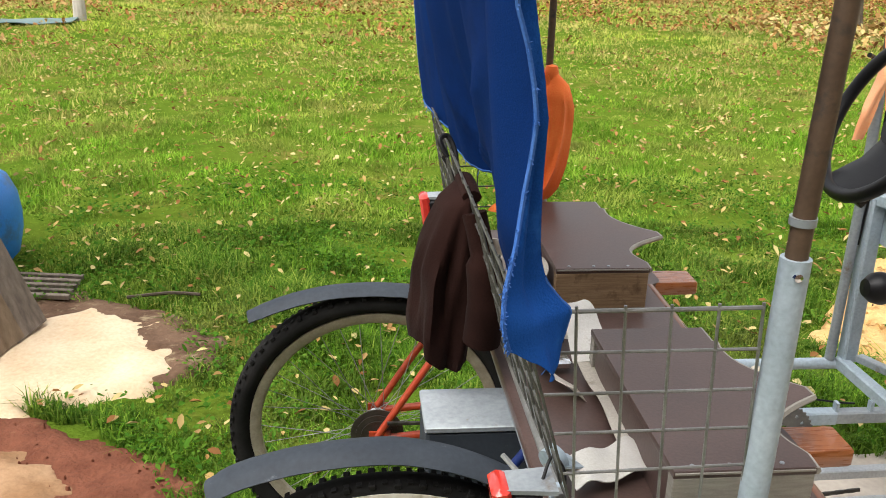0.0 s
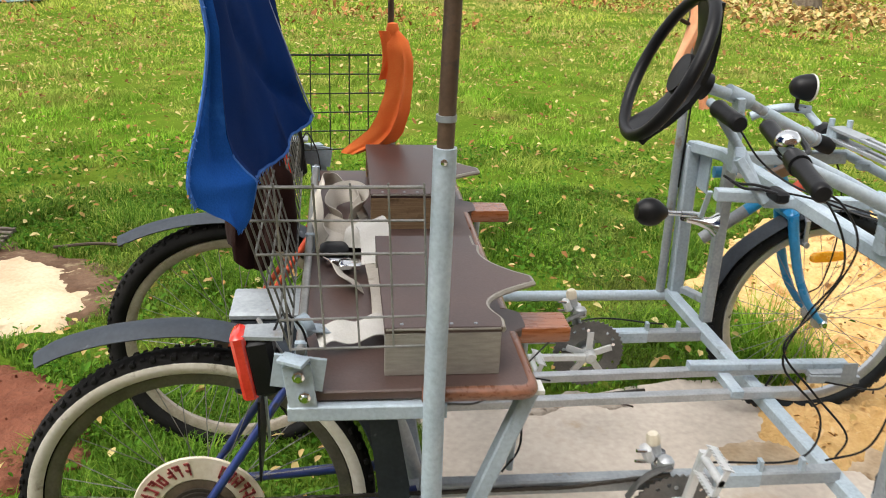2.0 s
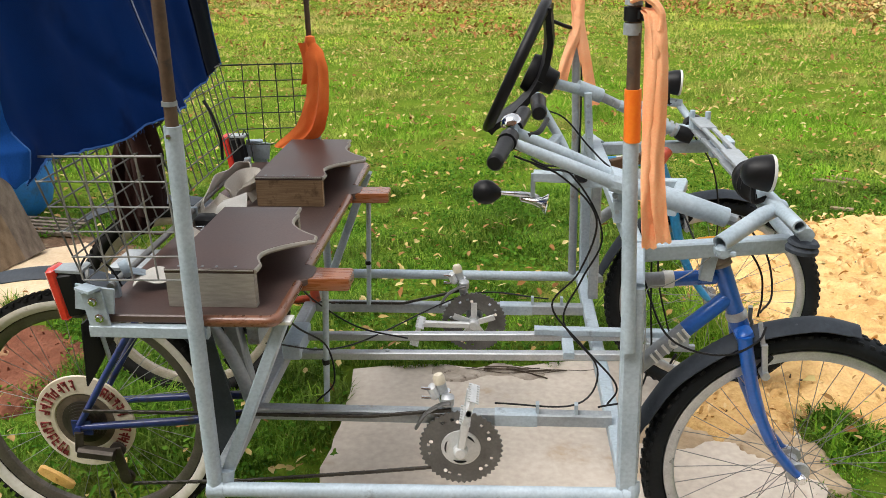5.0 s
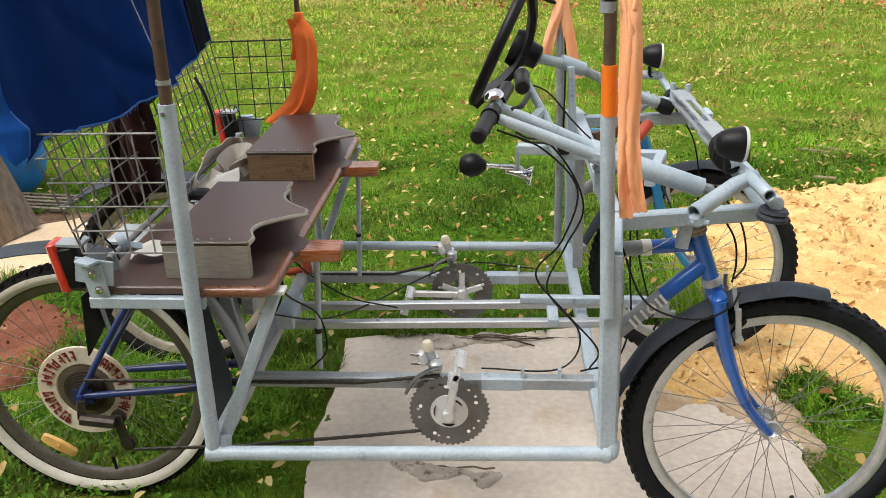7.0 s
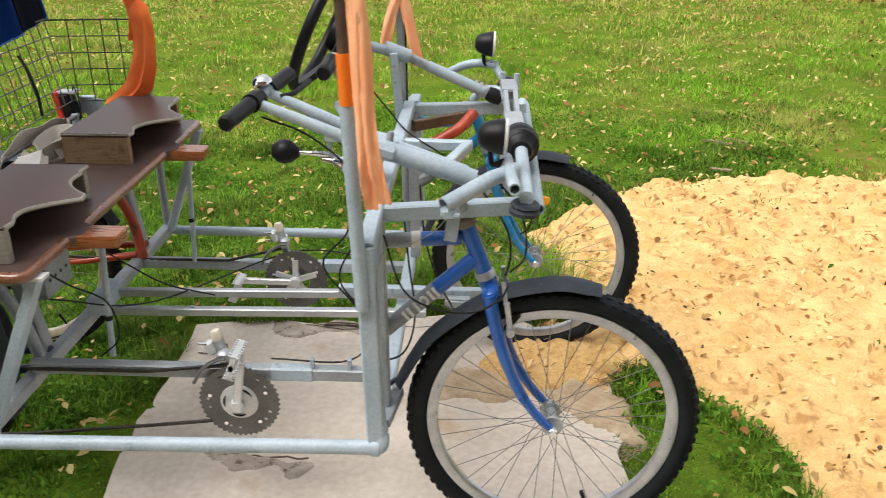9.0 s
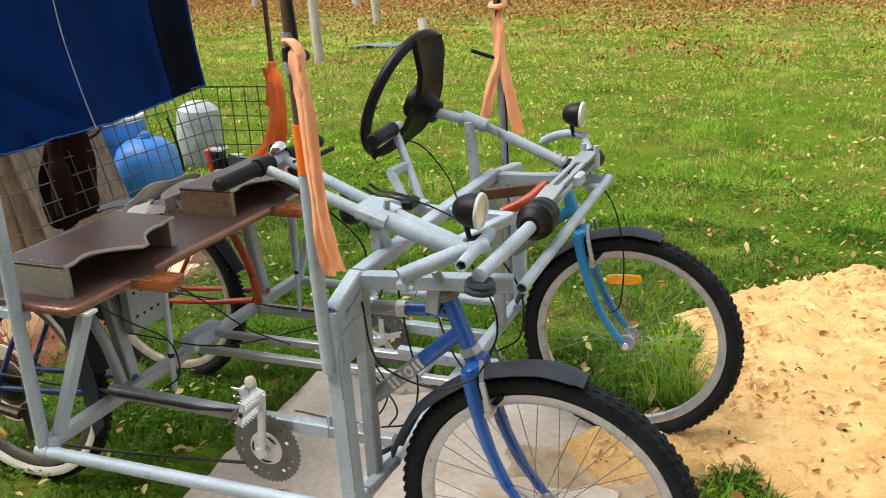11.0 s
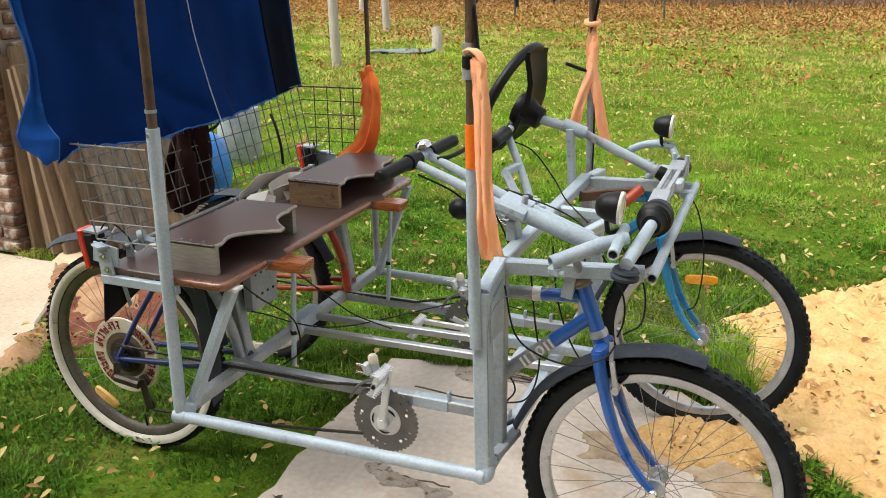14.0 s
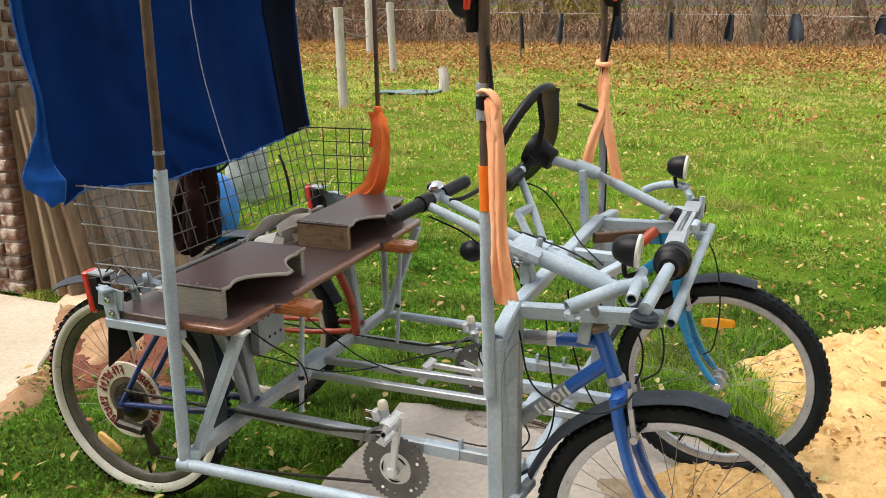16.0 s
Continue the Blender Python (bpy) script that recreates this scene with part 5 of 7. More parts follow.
    part("derailleur_clamp", Geo().tube(c + Vector((-0.037, 0.03, 0.112)), c + Vector((-0.041, 0.03, 0.132)), 0.0165, 14), M_CHROME, Q)
    for dz in (0.126, 0.15):
        part("derailleur_screw", Geo().tube(c + Vector((-0.092, 0.012, dz)), c + Vector((-0.07, 0.014, dz - 0.003)), 0.0035, 8), M_CHROME, Q)
    part("post_cap", Geo().lathe([(0, 0.012), (0.010, 0.011), (0.0142, 0.004), (0.0142, -0.012), (0, -0.012)], c=c + Vector((-0.052, 0.036, 0.163)), axis=(-0.2, 0, 1), n=14, closed=False), M_CREAM, Q, "cream plastic cap")


crank(0.222, 0.325, -1, 81, False)
crank(0.900, 0.330, -1, 178, True)

# ---- near handle: a bicycle fork laid flat with a short bar ----
bar_a, bar_b = Vector((0.603, 0.057, 1.062)), Vector((0.662, 0.392, 1.090))
ub = (bar_b - bar_a).normalized()
bl = (bar_b - bar_a).length
part("handle_bar", Geo().tube(bar_a + ub * 0.02, bar_b - ub * 0.02, 0.0115, 14), M_GALV, Q)
for p, s in ((bar_a, 1), (bar_b, -1)):
    part("rubber_grip", Geo().lathe([(0, 0), (0.013, 0.001), (0.0165, 0.006), (0.0158, 0.02), (0.0165, 0.06), (0.0158, 0.095), (0.0172, 0.112), (0.0172, 0.12), (0.0115, 0.12)], c=p, axis=ub * s, n=18, closed=False), M_BLACK, Q, "black rubber handlebar grip")
part("lever_clamp", Geo().tube(bar_a + ub * 0.125, bar_a + ub * 0.155, 0.0205, 16).tube(bar_a + ub * 0.158, bar_a + ub * 0.17, 0.018, 16).beam(bar_a + ub * 0.14 + Vector((0.01, 0, -0.01)), bar_a + ub * 0.15 + Vector((0.05, 0, -0.028)), 0.016, 0.012), M_BLACK, Q, "black gear shifter clamp")
part("brake_lever", Geo().sweep(curve([bar_b - ub * 0.14 + Vector((0.03, 0, -0.01)), bar_b - ub * 0.11 + Vector((0.05, 0, -0.01)), bar_b - ub * 0.03 + Vector((0.055, 0, -0.008))], 4), 0.006, 8), M_BLACK, Q)
part("bell", Geo().lathe([(0, 0.019), (0.010, 0.018), (0.018, 0.013), (0.0225, 0.004), (0.0225, 0.0), (0.016, -0.004), (0, -0.004)], c=bar_a + ub * 0.20 + Vector((-0.004, 0, 0.018)), axis=(-0.35, -0.1, 1), n=26, closed=False), M_CHROME, Q, "chrome bicycle bell")
crown = Vector((0.862, 0.250, 0.973))
st_end = Vector((1.085, 0.240, 0.900))
for q, w in ((0.195, -0.032), (0.262, 0.032)):
    p0 = bar_a + ub * (q - 0.057)
    part("handle_leg", Geo().sweep([p0, p0 + (crown + Vector((0, w, 0)) - p0) * 0.5, crown + Vector((-0.01, w, 0.002))], [0.0105, 0.0125, 0.014], 14), M_GALV, Q)
part("handle_crown", Geo().beam(crown + Vector((-0.02, 0, 0.006)), crown + Vector((0.05, 0, -0.016)), 0.092, 0.036, ch=0.3), M_GALV, Q)
ax_s = (st_end - crown).normalized()
part("handle_shaft", Geo().tube(crown + ax_s * 0.03 + Vector((0, -0.018, 0)), st_end + Vector((0, -0.012, 0)), 0.021, 18), M_GALV, Q, "thick grey steering shaft")
part("handle_shaft", Geo().tube(crown + ax_s * 0.03 + Vector((0, 0.02, 0)), st_end + Vector((-0.02, 0.022, 0.002)), 0.018, 18), M_GALV, Q)
part("bolt", Geo().lathe([(0, 0.016), (0.006, 0.016), (0.008, 0.012), (0.008, -0.01), (0, -0.01)], c=crown + Vector((0.04, -0.01, 0.012)), axis=(0.2, 0, 1), n=8, closed=False), M_GALVD, Q)
part("shaft_nut", Geo().tube(st_end + Vector((0, -0.012, 0)), st_end + ax_s * 0.02 + Vector((0, -0.012, 0)), 0.013, 8), M_GALVD, Q, "weathered shaft end")
# stem on the near fork with its short pipes
part("stem_tube", Geo().pipe((1.028, 0.025, 0.916), (1.125, 0.105, 0.948), 0.0165).sweep([(1.12, 0.103, 0.946), (1.17, 0.14, 0.955)], [0.0165, 0.014], 14), M_GALV, Q, "grey stem tube")
part("clamp_lug", Geo().box((1.036, 0.035, 0.898), (0.03, 0.034, 0.026), 0.25).tube((1.023, 0.025, 0.897), (1.058, 0.025, 0.895), 0.006, 8), M_GALV, Q)
part("stem_post", Geo().tube((1.06, 0.12, 0.90), (1.064, 0.16, 0.845), 0.010, 12), M_GALVD, Q)
part("short_pipe", Geo().pipe((1.164, 0.008, 0.957), (1.150, 0.21, 0.955), 0.0125), M_GALV, Q)
part("link_pipe", Geo().tube((1.188, 0.035, 0.930), (1.187, 0.37, 0.922), 0.0145, 16), M_GALV, Q, "grey link pipe")
part("rubber_washer", Geo().lathe([(0.006, 0.014), (0.026, 0.012), (0.03, 0.006), (0.026, 0.002), (0.031, -0.004), (0.03, -0.011), (0.022, -0.014), (0.006, -0.014)], c=(1.186, 0.045, 0.906), axis=(0.1, 0, 1), n=24), M_FENDER, Q, "dark stacked washers")
part("rubber_boot", Geo().lathe([(0.0, -0.07), (0.024, -0.07), (0.032, -0.052), (0.038, -0.048), (0.036, -0.036), (0.043, -0.030), (0.042, -0.016), (0.045, -0.010), (0.044, 0.012), (0.038, 0.018), (0.040, 0.036), (0.028, 0.055), (0.0, 0.058)], c=(1.186, 0.432, 0.922), axis=(0.0, 1, 0.0), n=24, closed=False), M_BLACK, Q, "black ribbed rubber boot")
for dz in (-0.012, 0.016):
    part("link_plate", Geo().beam((1.178, 0.47, 0.925 + dz), (1.172, 0.62, 0.928 + dz), 0.045, 0.008).beam((1.160, 0.62, 0.928 + dz), (1.155, 0.97, 0.925 + dz), 0.012, 0.008).beam((1.185, 0.62, 0.928 + dz), (1.182, 0.97, 0.925 + dz), 0.012, 0.008).beam((1.17, 0.86, 0.927 + dz), (1.166, 1.0, 0.925 + dz), 0.045, 0.008), M_GALVD, Q, "slotted alloy link plate")
part("link_clamp", Geo().box((1.17, 0.99, 0.918), (0.05, 0.04, 0.05), 0.15).tube((1.15, 1.0, 0.90), (1.15, 1.0, 0.965), 0.008, 8).tube((1.19, 0.98, 0.90), (1.19, 0.98, 0.965), 0.008, 8), M_GALV, Q)
part("link_clamp", Geo().box((1.20, 0.75, 0.93), (0.02, 0.06, 0.03), 0.2), M_GALV, Q)
part("rubber_boot", Geo().lathe([(0, -0.03), (0.026, -0.028), (0.031, -0.01), (0.031, 0.012), (0.02, 0.028), (0, 0.03)], c=(1.165, 1.05, 0.91), axis=(0.1, 1, 0), n=20, closed=False), M_BLACK, Q)
part("tie_rod", Geo().pipe((1.222, 0.185, 0.850), (1.218, 1.02, 0.864), 0.0125), M_GALV, Q, "grey tie rod between the forks")
for y in (0.90,):
    part("rod_lug", Geo().box((1.205, y, 0.865), (0.04, 0.03, 0.024), 0.2), M_GALV, Q)
part("fork_crown_arm", Geo().sweep(curve([(1.062, Y_FF, 0.86), (1.1, 1.05, 0.90), (1.16, 1.02, 0.905)], 4), 0.013, 12), M_GALV, Q)
part("red_bracket", Geo().sweep(curve([(0.96, 0.83, 0.80), (1.03, 0.86, 0.835), (1.07, 0.9, 0.87)], 5), 0.016, 12), M_REDP, Q, "red painted bracket")
part("red_bracket", Geo().beam((0.90, 0.84, 0.845), (1.06, 0.98, 0.84), 0.02, 0.03), M_RUSTY, Q)

# ---- steering wheel and its column ----
ax_c = Vector((0.905, -0.07, -0.42)).normalized()
sw = Vector((0.645, 0.91, 1.110))
upv = Vector((0, 0, 1))
upv = (upv - ax_c * upv.dot(ax_c)).normalized()
sidev = ax_c.cross(upv)
at_w = lambda r, t, d=0.0: sw + (upv * math.cos(t) + sidev * math.sin(t)) * r + ax_c * d
swheel = part("steering_wheel", Geo().sweep([at_w(0.185, 2 * math.pi * i / 48) for i in range(48)], 0.0155, 12, closed=True), M_BLACK, Q, "black plastic steering wheel")
for s in (0.0, math.pi):
    rows = []
    for r, w, d in ((0.183, 0.062, 0.0), (0.165, 0.060, 0.006), (0.135, 0.056, 0.024), (0.10, 0.052, 0.044), (0.05, 0.054, 0.060), (0.0, 0.056, 0.064)):
        rows.append([sw + (upv * math.cos(s)) * r + sidev * q * w * (1.25 if s == 0 else 1.45) + ax_c * (d + 0.012 * q * q) for q in np.linspace(-1, 1, 7)])
    part("wheel_spoke", Geo().sheet(rows, 0.016), M_BLACK, swheel)
part("wheel_hub", Geo().lathe([(0, -0.01), (0.05, -0.008), (0.055, 0.01), (0.045, 0.035), (0.036, 0.05), (0.034, 0.075), (0.024, 0.08), (0, 0.08)], c=sw + ax_c * 0.04, axis=ax_c, n=24, closed=False), M_BLACK, swheel)
h0 = sw + ax_c * 0.115
c1, c2, c3, c4 = h0 + ax_c * 0.04, Vector((0.862, 0.935, 1.028)), Vector((0.935, 0.955, 0.99)), Vector((1.115, 0.975, 0.905))
part("column_tube", Geo().tube(h0, c2, 0.0145, 16), M_GALV, Q, "grey steering column")
part("column_sleeve", Geo().tube(Vector((0.815, 0.925, 1.047)), c2 + Vector((0.02, 0.005, -0.009)), 0.0205, 16), M_GALV, Q)
part("column_joint", Geo().tube(c2, c3, 0.013, 12).box((c2 + c3) / 2, (0.05, 0.018, 0.024), 0.2, Matrix.Rotation(0.45, 3, "Y")), M_GALVD, Q, "weathered universal joint")
part("column_tube", Geo().tube(c3, c4, 0.0155, 16), M_GALV, Q, "grey lower steering column")
for k in range(3):
    part("clamp_ring", Geo().lathe([(0.015, -0.004), (0.021, -0.004), (0.021, 0.004), (0.015, 0.004)], c=c4 - ax_c * (0.02 + 0.016 * k), axis=ax_c, n=18), M_ALU, Q)
part("column_boot", Geo().lathe([(0, 0.0), (0.02, 0.0), (0.023, 0.02), (0.018, 0.045), (0, 0.05)], c=c4 - ax_c * 0.01, axis=ax_c, n=18, closed=False), M_BLACK, Q)

# ---- lever with a grip in the middle, brake levers, horn ----
part("rubber_grip", Geo().lathe([(0, 0), (0.016, 0.001), (0.0195, 0.008), (0.0185, 0.03), (0.0195, 0.07), (0.0185, 0.1), (0.021, 0.112), (0.021, 0.122), (0.011, 0.122)], c=(0.700, 0.585, 1.045), axis=(0.0, 1, 0.06), n=18, closed=False), M_BLACK, Q, "black rubber lever grip")
part("lever_bar", Geo().tube((0.700, 0.70, 1.052), (0.700, 0.755, 1.056), 0.0105, 12), M_GALV, Q)
part("lever_post", Geo().sweep([(0.703, 0.715, 1.045), (0.760, 0.672, 0.955), (0.800, 0.645, 0.872)], 0.0115, 12), M_GALV, Q)
part("lever_bracket", Geo().beam((0.752, 0.675, 0.965), (0.728, 0.62, 0.955), 0.022, 0.02).beam((0.726, 0.622, 0.96), (0.79, 0.595, 0.868), 0.02, 0.02, up=(1, 0, 0)), M_GALV, Q)
for dy in (0.0, 0.035):
    part("brake_lever", Geo().sweep(curve([(0.80, 0.555 + dy, 0.90), (0.755, 0.55 + dy, 0.912), (0.715, 0.55 + dy, 0.915), (0.682, 0.55 + dy, 0.932)], 5), 0.0055, 8, flat=0.6), M_BLACK, Q, "black brake lever")
part("lever_mount", Geo().box((0.805, 0.57, 0.893), (0.03, 0.06, 0.026), 0.2), M_BLACK, Q)
horn = part("bulb_horn", Geo().lathe([(0, -0.036), (0.018, -0.033), (0.030, -0.018), (0.0335, 0.0), (0.030, 0.016), (0.018, 0.032), (0.011, 0.04), (0, 0.04)], c=(0.566, 0.69, 0.812), axis=(1, 0, -0.05), n=24, closed=False), M_BLACK, Q, "black rubber bulb horn")
part("horn_tube", Geo().tube((0.604, 0.69, 0.810), (0.64, 0.69, 0.808), 0.006, 10).sweep(curve([(0.64, 0.69, 0.808), (0.69, 0.70, 0.80), (0.705, 0.72, 0.785), (0.68, 0.735, 0.78), (0.66, 0.72, 0.786)], 5), 0.0075, 10), M_CHROME, horn, "chrome horn tube")
part("horn_bell", Geo().lathe([(0.007, 0), (0.009, 0.03), (0.016, 0.055), (0.03, 0.07), (0.028, 0.07), (0.014, 0.053), (0.007, 0.03), (0.005, 0)], c=(0.66, 0.70, 0.79), axis=(1, -0.15, -0.15), n=20), M_CHROME, horn)
part("horn_mount", Geo().beam((0.69, 0.66, 0.872), (0.69, 0.69, 0.80), 0.012, 0.006), M_GALV, horn)

# ---- lamps, tail lights, mirrors ----
def headlamp(c, stalk):
    c = Vector(c)
    l = part("headlamp", Geo().lathe([(0, -0.056), (0.014, -0.055), (0.024, -0.048), (0.031, -0.034), (0.036, -0.014), (0.0375, 0.0), (0.036, 0.003), (0.0, 0.002)], c=c, axis=(1, 0.0, -0.06), n=28, closed=False), M_BLACK, Q, "round black headlamp with white rim")
    part("lamp_lens", Geo().lathe([(0, 0.007), (0.02, 0.0062), (0.031, 0.0035), (0.031, 0.001), (0, 0.001)], c=c, axis=(1, 0, -0.06), n=28, closed=False), M_LENS, l)
    part("lamp_rim", Geo().lathe([(0.0312, 0.0045), (0.0365, 0.0045), (0.0378, 0.002), (0.0378, -0.002), (0.0312, -0.002)], c=c, axis=(1, 0, -0.06), n=28), M_WHITE, l)
    part("lamp_bracket", Geo().sweep(curve([c + Vector((-0.03, 0, -0.03)), c + Vector((-0.025, 0.005, -0.06)), stalk], 4), 0.006, 8), M_BLACK, l)


headlamp((1.146, 0.166, 1.014), Vector((1.146, 0.17, 0.962)))
headlamp((1.122, 1.09, 1.028), Vector((1.12, 1.09, 0.972)))
part("lamp_arm", Geo().sweep(curve([(1.135, 1.09, 0.966), (1.08, 1.11, 0.968), (1.03, 1.13, 0.955), (0.99, 1.14, 0.935)], 6), 0.0125, 14), M_GALV, Q)
part("lamp_arm", Geo().tube((1.125, 1.10, 0.965), (1.16, 1.05, 0.92), 0.011, 12), M_GALV, Q)
for y, s in ((0.057, 1), (1.222, -1)):
    lean = Matrix.Rotation(-0.16, 3, "Y")
    tl = part("tail_light", Geo().box((-0.268, y, 0.786), (0.046, 0.05, 0.105), 0.2, lean), M_BLACK, Q, "black tail light with red lens")
    part("lens", Geo().box((-0.295, y, 0.786), (0.024, 0.052, 0.118), 0.25, lean), M_RED, tl, "red plastic lens")
    part("light_cap", Geo().prism([(-0.30, y - 0.02), (-0.235, y - 0.026), (-0.235, y + 0.026), (-0.30, y + 0.02)], 0.836, 0.842), M_GALVD, tl)
    yb = y - s * 0.03
    part("light_bracket", Geo().beam((-0.252, yb, 0.79), (-0.172, yb, 0.778), 0.006, 0.056).beam((-0.215, yb - s * 0.006, 0.80), (-0.205, yb - s * 0.006, 0.722), 0.006, 0.044, up=(1, 0, 0)).beam((-0.238, yb - s * 0.002, 0.812), (-0.20, yb - s * 0.02, 0.81), 0.03, 0.006), M_GALV, tl, "bolted grey angle bracket")
    for bx, bz in ((-0.212, 0.782), (-0.203, 0.746)):
        part("bracket_bolt", Geo().lathe([(0, -0.010), (0.005, -0.010), (0.0065, -0.005), (0.010, -0.004), (0.010, 0.002), (0, 0.002)], c=(bx, yb - s * 0.010, bz), axis=(0, s * 1.0, 0), n=8, closed=False), M_CHROME, tl)
    part("light_wire", Geo().sweep(curve([(-0.25, y, 0.84), (-0.235, y + s * 0.02, 0.86), (-0.21, y + s * 0.05, 0.82), (-0.20, y + s * 0.07, 0.77)], 5), 0.0022, 6), M_BLACK, tl)
for base, c, y in (((0.868, 0.0, 1.34), (0.805, 0.03, 1.555), 0.03), ((0.832, 1.225, 1.335), (0.852, 1.215, 1.555), 1.215)):
    c = Vector(c)
    mi = part("mirror", Geo().lathe([(0, -0.03), (0.022, -0.028), (0.042, -0.016), (0.050, 0.0), (0.049, 0.012), (0.045, 0.014), (0, 0.012)], c=c, axis=(-1.0, 0.5, 0.0), n=28, closed=False), M_BLACK, Q, "round black rear-view mirror on a stalk")
    part("mirror_stalk", Geo().sweep(curve([Vector(base), Vector(base) * 0.5 + c * 0.5 + Vector((0.01, 0, 0.02)), c + Vector((0.008, -0.01, -0.05))], 5), 0.0055, 8).sweep([c + Vector((0.012, -0.012, -0.075)), c + Vector((0.012, -0.014, -0.02))], [0.013, 0.014], 10), M_BLACK, mi)
    part("red_strip", Geo().sweep(curve([c + Vector((0.006, -0.034, 0.036)), c + Vector((0.012, -0.041, 0.018)), c + Vector((0.013, -0.042, -0.004)), c + Vector((0.010, -0.037, -0.03))], 4), 0.0075, 8, flat=0.6), M_RED, mi, "red reflective strip")


# ---- cables ----
def cable(pts, r=0.0024):
    part("cable", Geo().sweep(curve(pts, 7), r, 6), M_BLACK, Q)


cable([(0.64, 0.20, 1.04), (0.74, 0.22, 0.99), (0.82, 0.27, 0.88), (0.79, 0.31, 0.74), (0.73, 0.30, 0.66), (0.80, 0.28, 0.57), (0.88, 0.26, 0.48), (0.86, 0.25, 0.43)])
cable([(0.66, 0.33, 1.05), (0.78, 0.32, 0.95), (0.84, 0.33, 0.82), (0.80, 0.36, 0.70), (0.76, 0.34, 0.60), (0.84, 0.30, 0.50), (0.79, 0.26, 0.425), (0.60, 0.25, 0.43)])
cable([(0.70, 0.70, 1.035), (0.77, 0.74, 1.0), (0.84, 0.74, 0.92), (0.90, 0.66, 0.88), (1.0, 0.5, 0.87)])
cable([(0.80, 0.58, 0.90), (0.88, 0.55, 0.89), (0.96, 0.52, 0.868), (1.02, 0.42, 0.86), (1.04, 0.3, 0.82)])
cable([(1.10, 0.22, 0.88), (1.155, 0.2, 0.80), (1.165, 0.19, 0.74), (1.155, 0.17, 0.70)])
cable([(1.13, 0.3, 0.88), (1.19, 0.28, 0.80), (1.20, 0.24, 0.72), (1.165, 0.19, 0.70)])
cable([(1.16, 1.0, 0.89), (1.23, 1.03, 0.78), (1.26, 1.04, 0.62), (1.25, 1.05, 0.47), (1.22, 1.06, 0.43)])
cable([(0.90, 0.10, 0.82), (0.94, 0.06, 0.72), (1.0, 0.07, 0.67), (1.08, 0.08, 0.655), (1.14, 0.10, 0.675), (1.16, 0.12, 0.70)])
cable([(0.93, 0.2, 0.86), (0.94, 0.22, 0.70), (0.95, 0.24, 0.56), (0.92, 0.24, 0.46), (0.84, 0.25, 0.425)])
cable([(0.96, 0.3, 0.86), (0.97, 0.32, 0.72), (1.0, 0.34, 0.6), (1.03, 0.4, 0.5), (1.0, 0.55, 0.43)])
cable([(0.14, 0.12, 0.72), (0.16, 0.2, 0.64), (0.20, 0.29, 0.55), (0.21, 0.30, 0.45), (0.17, 0.27, 0.41)])
cable([(0.16, 0.35, 0.705), (0.10, 0.48, 0.62), (0.13, 0.58, 0.52), (0.22, 0.62, 0.44), (0.35, 0.63, 0.405)])
cable([(0.05, 0.3, 0.55), (0.2, 0.55, 0.42), (0.5, 0.95, 0.40), (0.75, 0.96, 0.385)])
cable([(0.838, 1.232, 1.16), (0.845, 1.225, 1.05), (0.848, 1.225, 0.9), (0.846, 1.23, 0.7)], 0.003)
part("pale_wire", Geo().sweep(curve([(1.03, 0.1, 0.86), (1.0, 0.12, 0.82), (0.95, 0.10, 0.80), (0.905, 0.07, 0.80), (0.896, -0.003, 0.76), (0.897, -0.003, 0.6), (0.90, 0.0, 0.42)], 6), 0.0013, 6), M_WIRE, Q, "pale thin wire")

# ---- wire basket round the back of the bench ----
def grid_panel(foot, head, nu, nv, m, label, reach=None):
    """A sheet of welded wires between its lower and its upper edge; reach gives how far the level wires run on at their first end."""
    a, b = (Vector(p) for p in foot)
    c, d = (Vector(p) for p in head)
    pan = part("basket_panel", Geo().tube(c if reach is None else c + Vector((reach[1], 0, 0)), d, 0.0026, 6), m, Q, label)
    for i in range(nu + 1):
        p, e = a.lerp(b, i / nu), c.lerp(d, i / nu)
        lean = Vector((rnd.gauss(0, 0.0012), 0, 0))
        part("wire", Geo().tube(p, e + (e - p).normalized() * 0.006 + lean, 0.0019, 6), m, pan)
    for j in range(nv):
        p, e = a.lerp(c, j / nv), b.lerp(d, j / nv)
        if reach:
            p = p + Vector((reach[0] + (reach[1] - reach[0]) * j / nv, 0, 0))
        part("wire", Geo().tube(p + Vector((0, 0, rnd.gauss(0, 0.001))), e, 0.0019, 6), m, pan)


rnd = random.Random(77)
grid_panel([(-0.222, 0.018, 0.826), (-0.247, 1.200, 0.812)], [(-0.300, 0.018, 1.087), (-0.295, 1.200, 1.072)], 23, 5, M_WIREM, "rear panel of square wire mesh leaning back")
grid_panel([(-0.222, 0.012, 0.832), (-0.015, 0.016, 0.832)], [(-0.240, 0.012, 1.087), (-0.027, 0.016, 1.087)], 4, 5, M_WIRE, "side panel of square wire mesh welded to the pole", (0.0, -0.058))
grid_panel([(-0.226, 1.206, 0.812), (-0.017, 1.236, 0.812)], [(-0.226, 1.206, 1.070), (-0.017, 1.236, 1.070)], 4, 5, M_WIRED, "side panel of dark square wire mesh", (-0.020, -0.068))
part("mesh_strap", Geo().sweep([(-0.282, 0.15, 0.815), (-0.24, 0.06, 0.80), (-0.21, 0.04, 0.77)], 0.004, 6), M_WIRE, Q)

# ---------- cloth, straps and belts hung on the car ----------
def lerp(t, pts):
    return float(np.interp(t, [p[0] for p in pts], [p[1] for p in pts]))


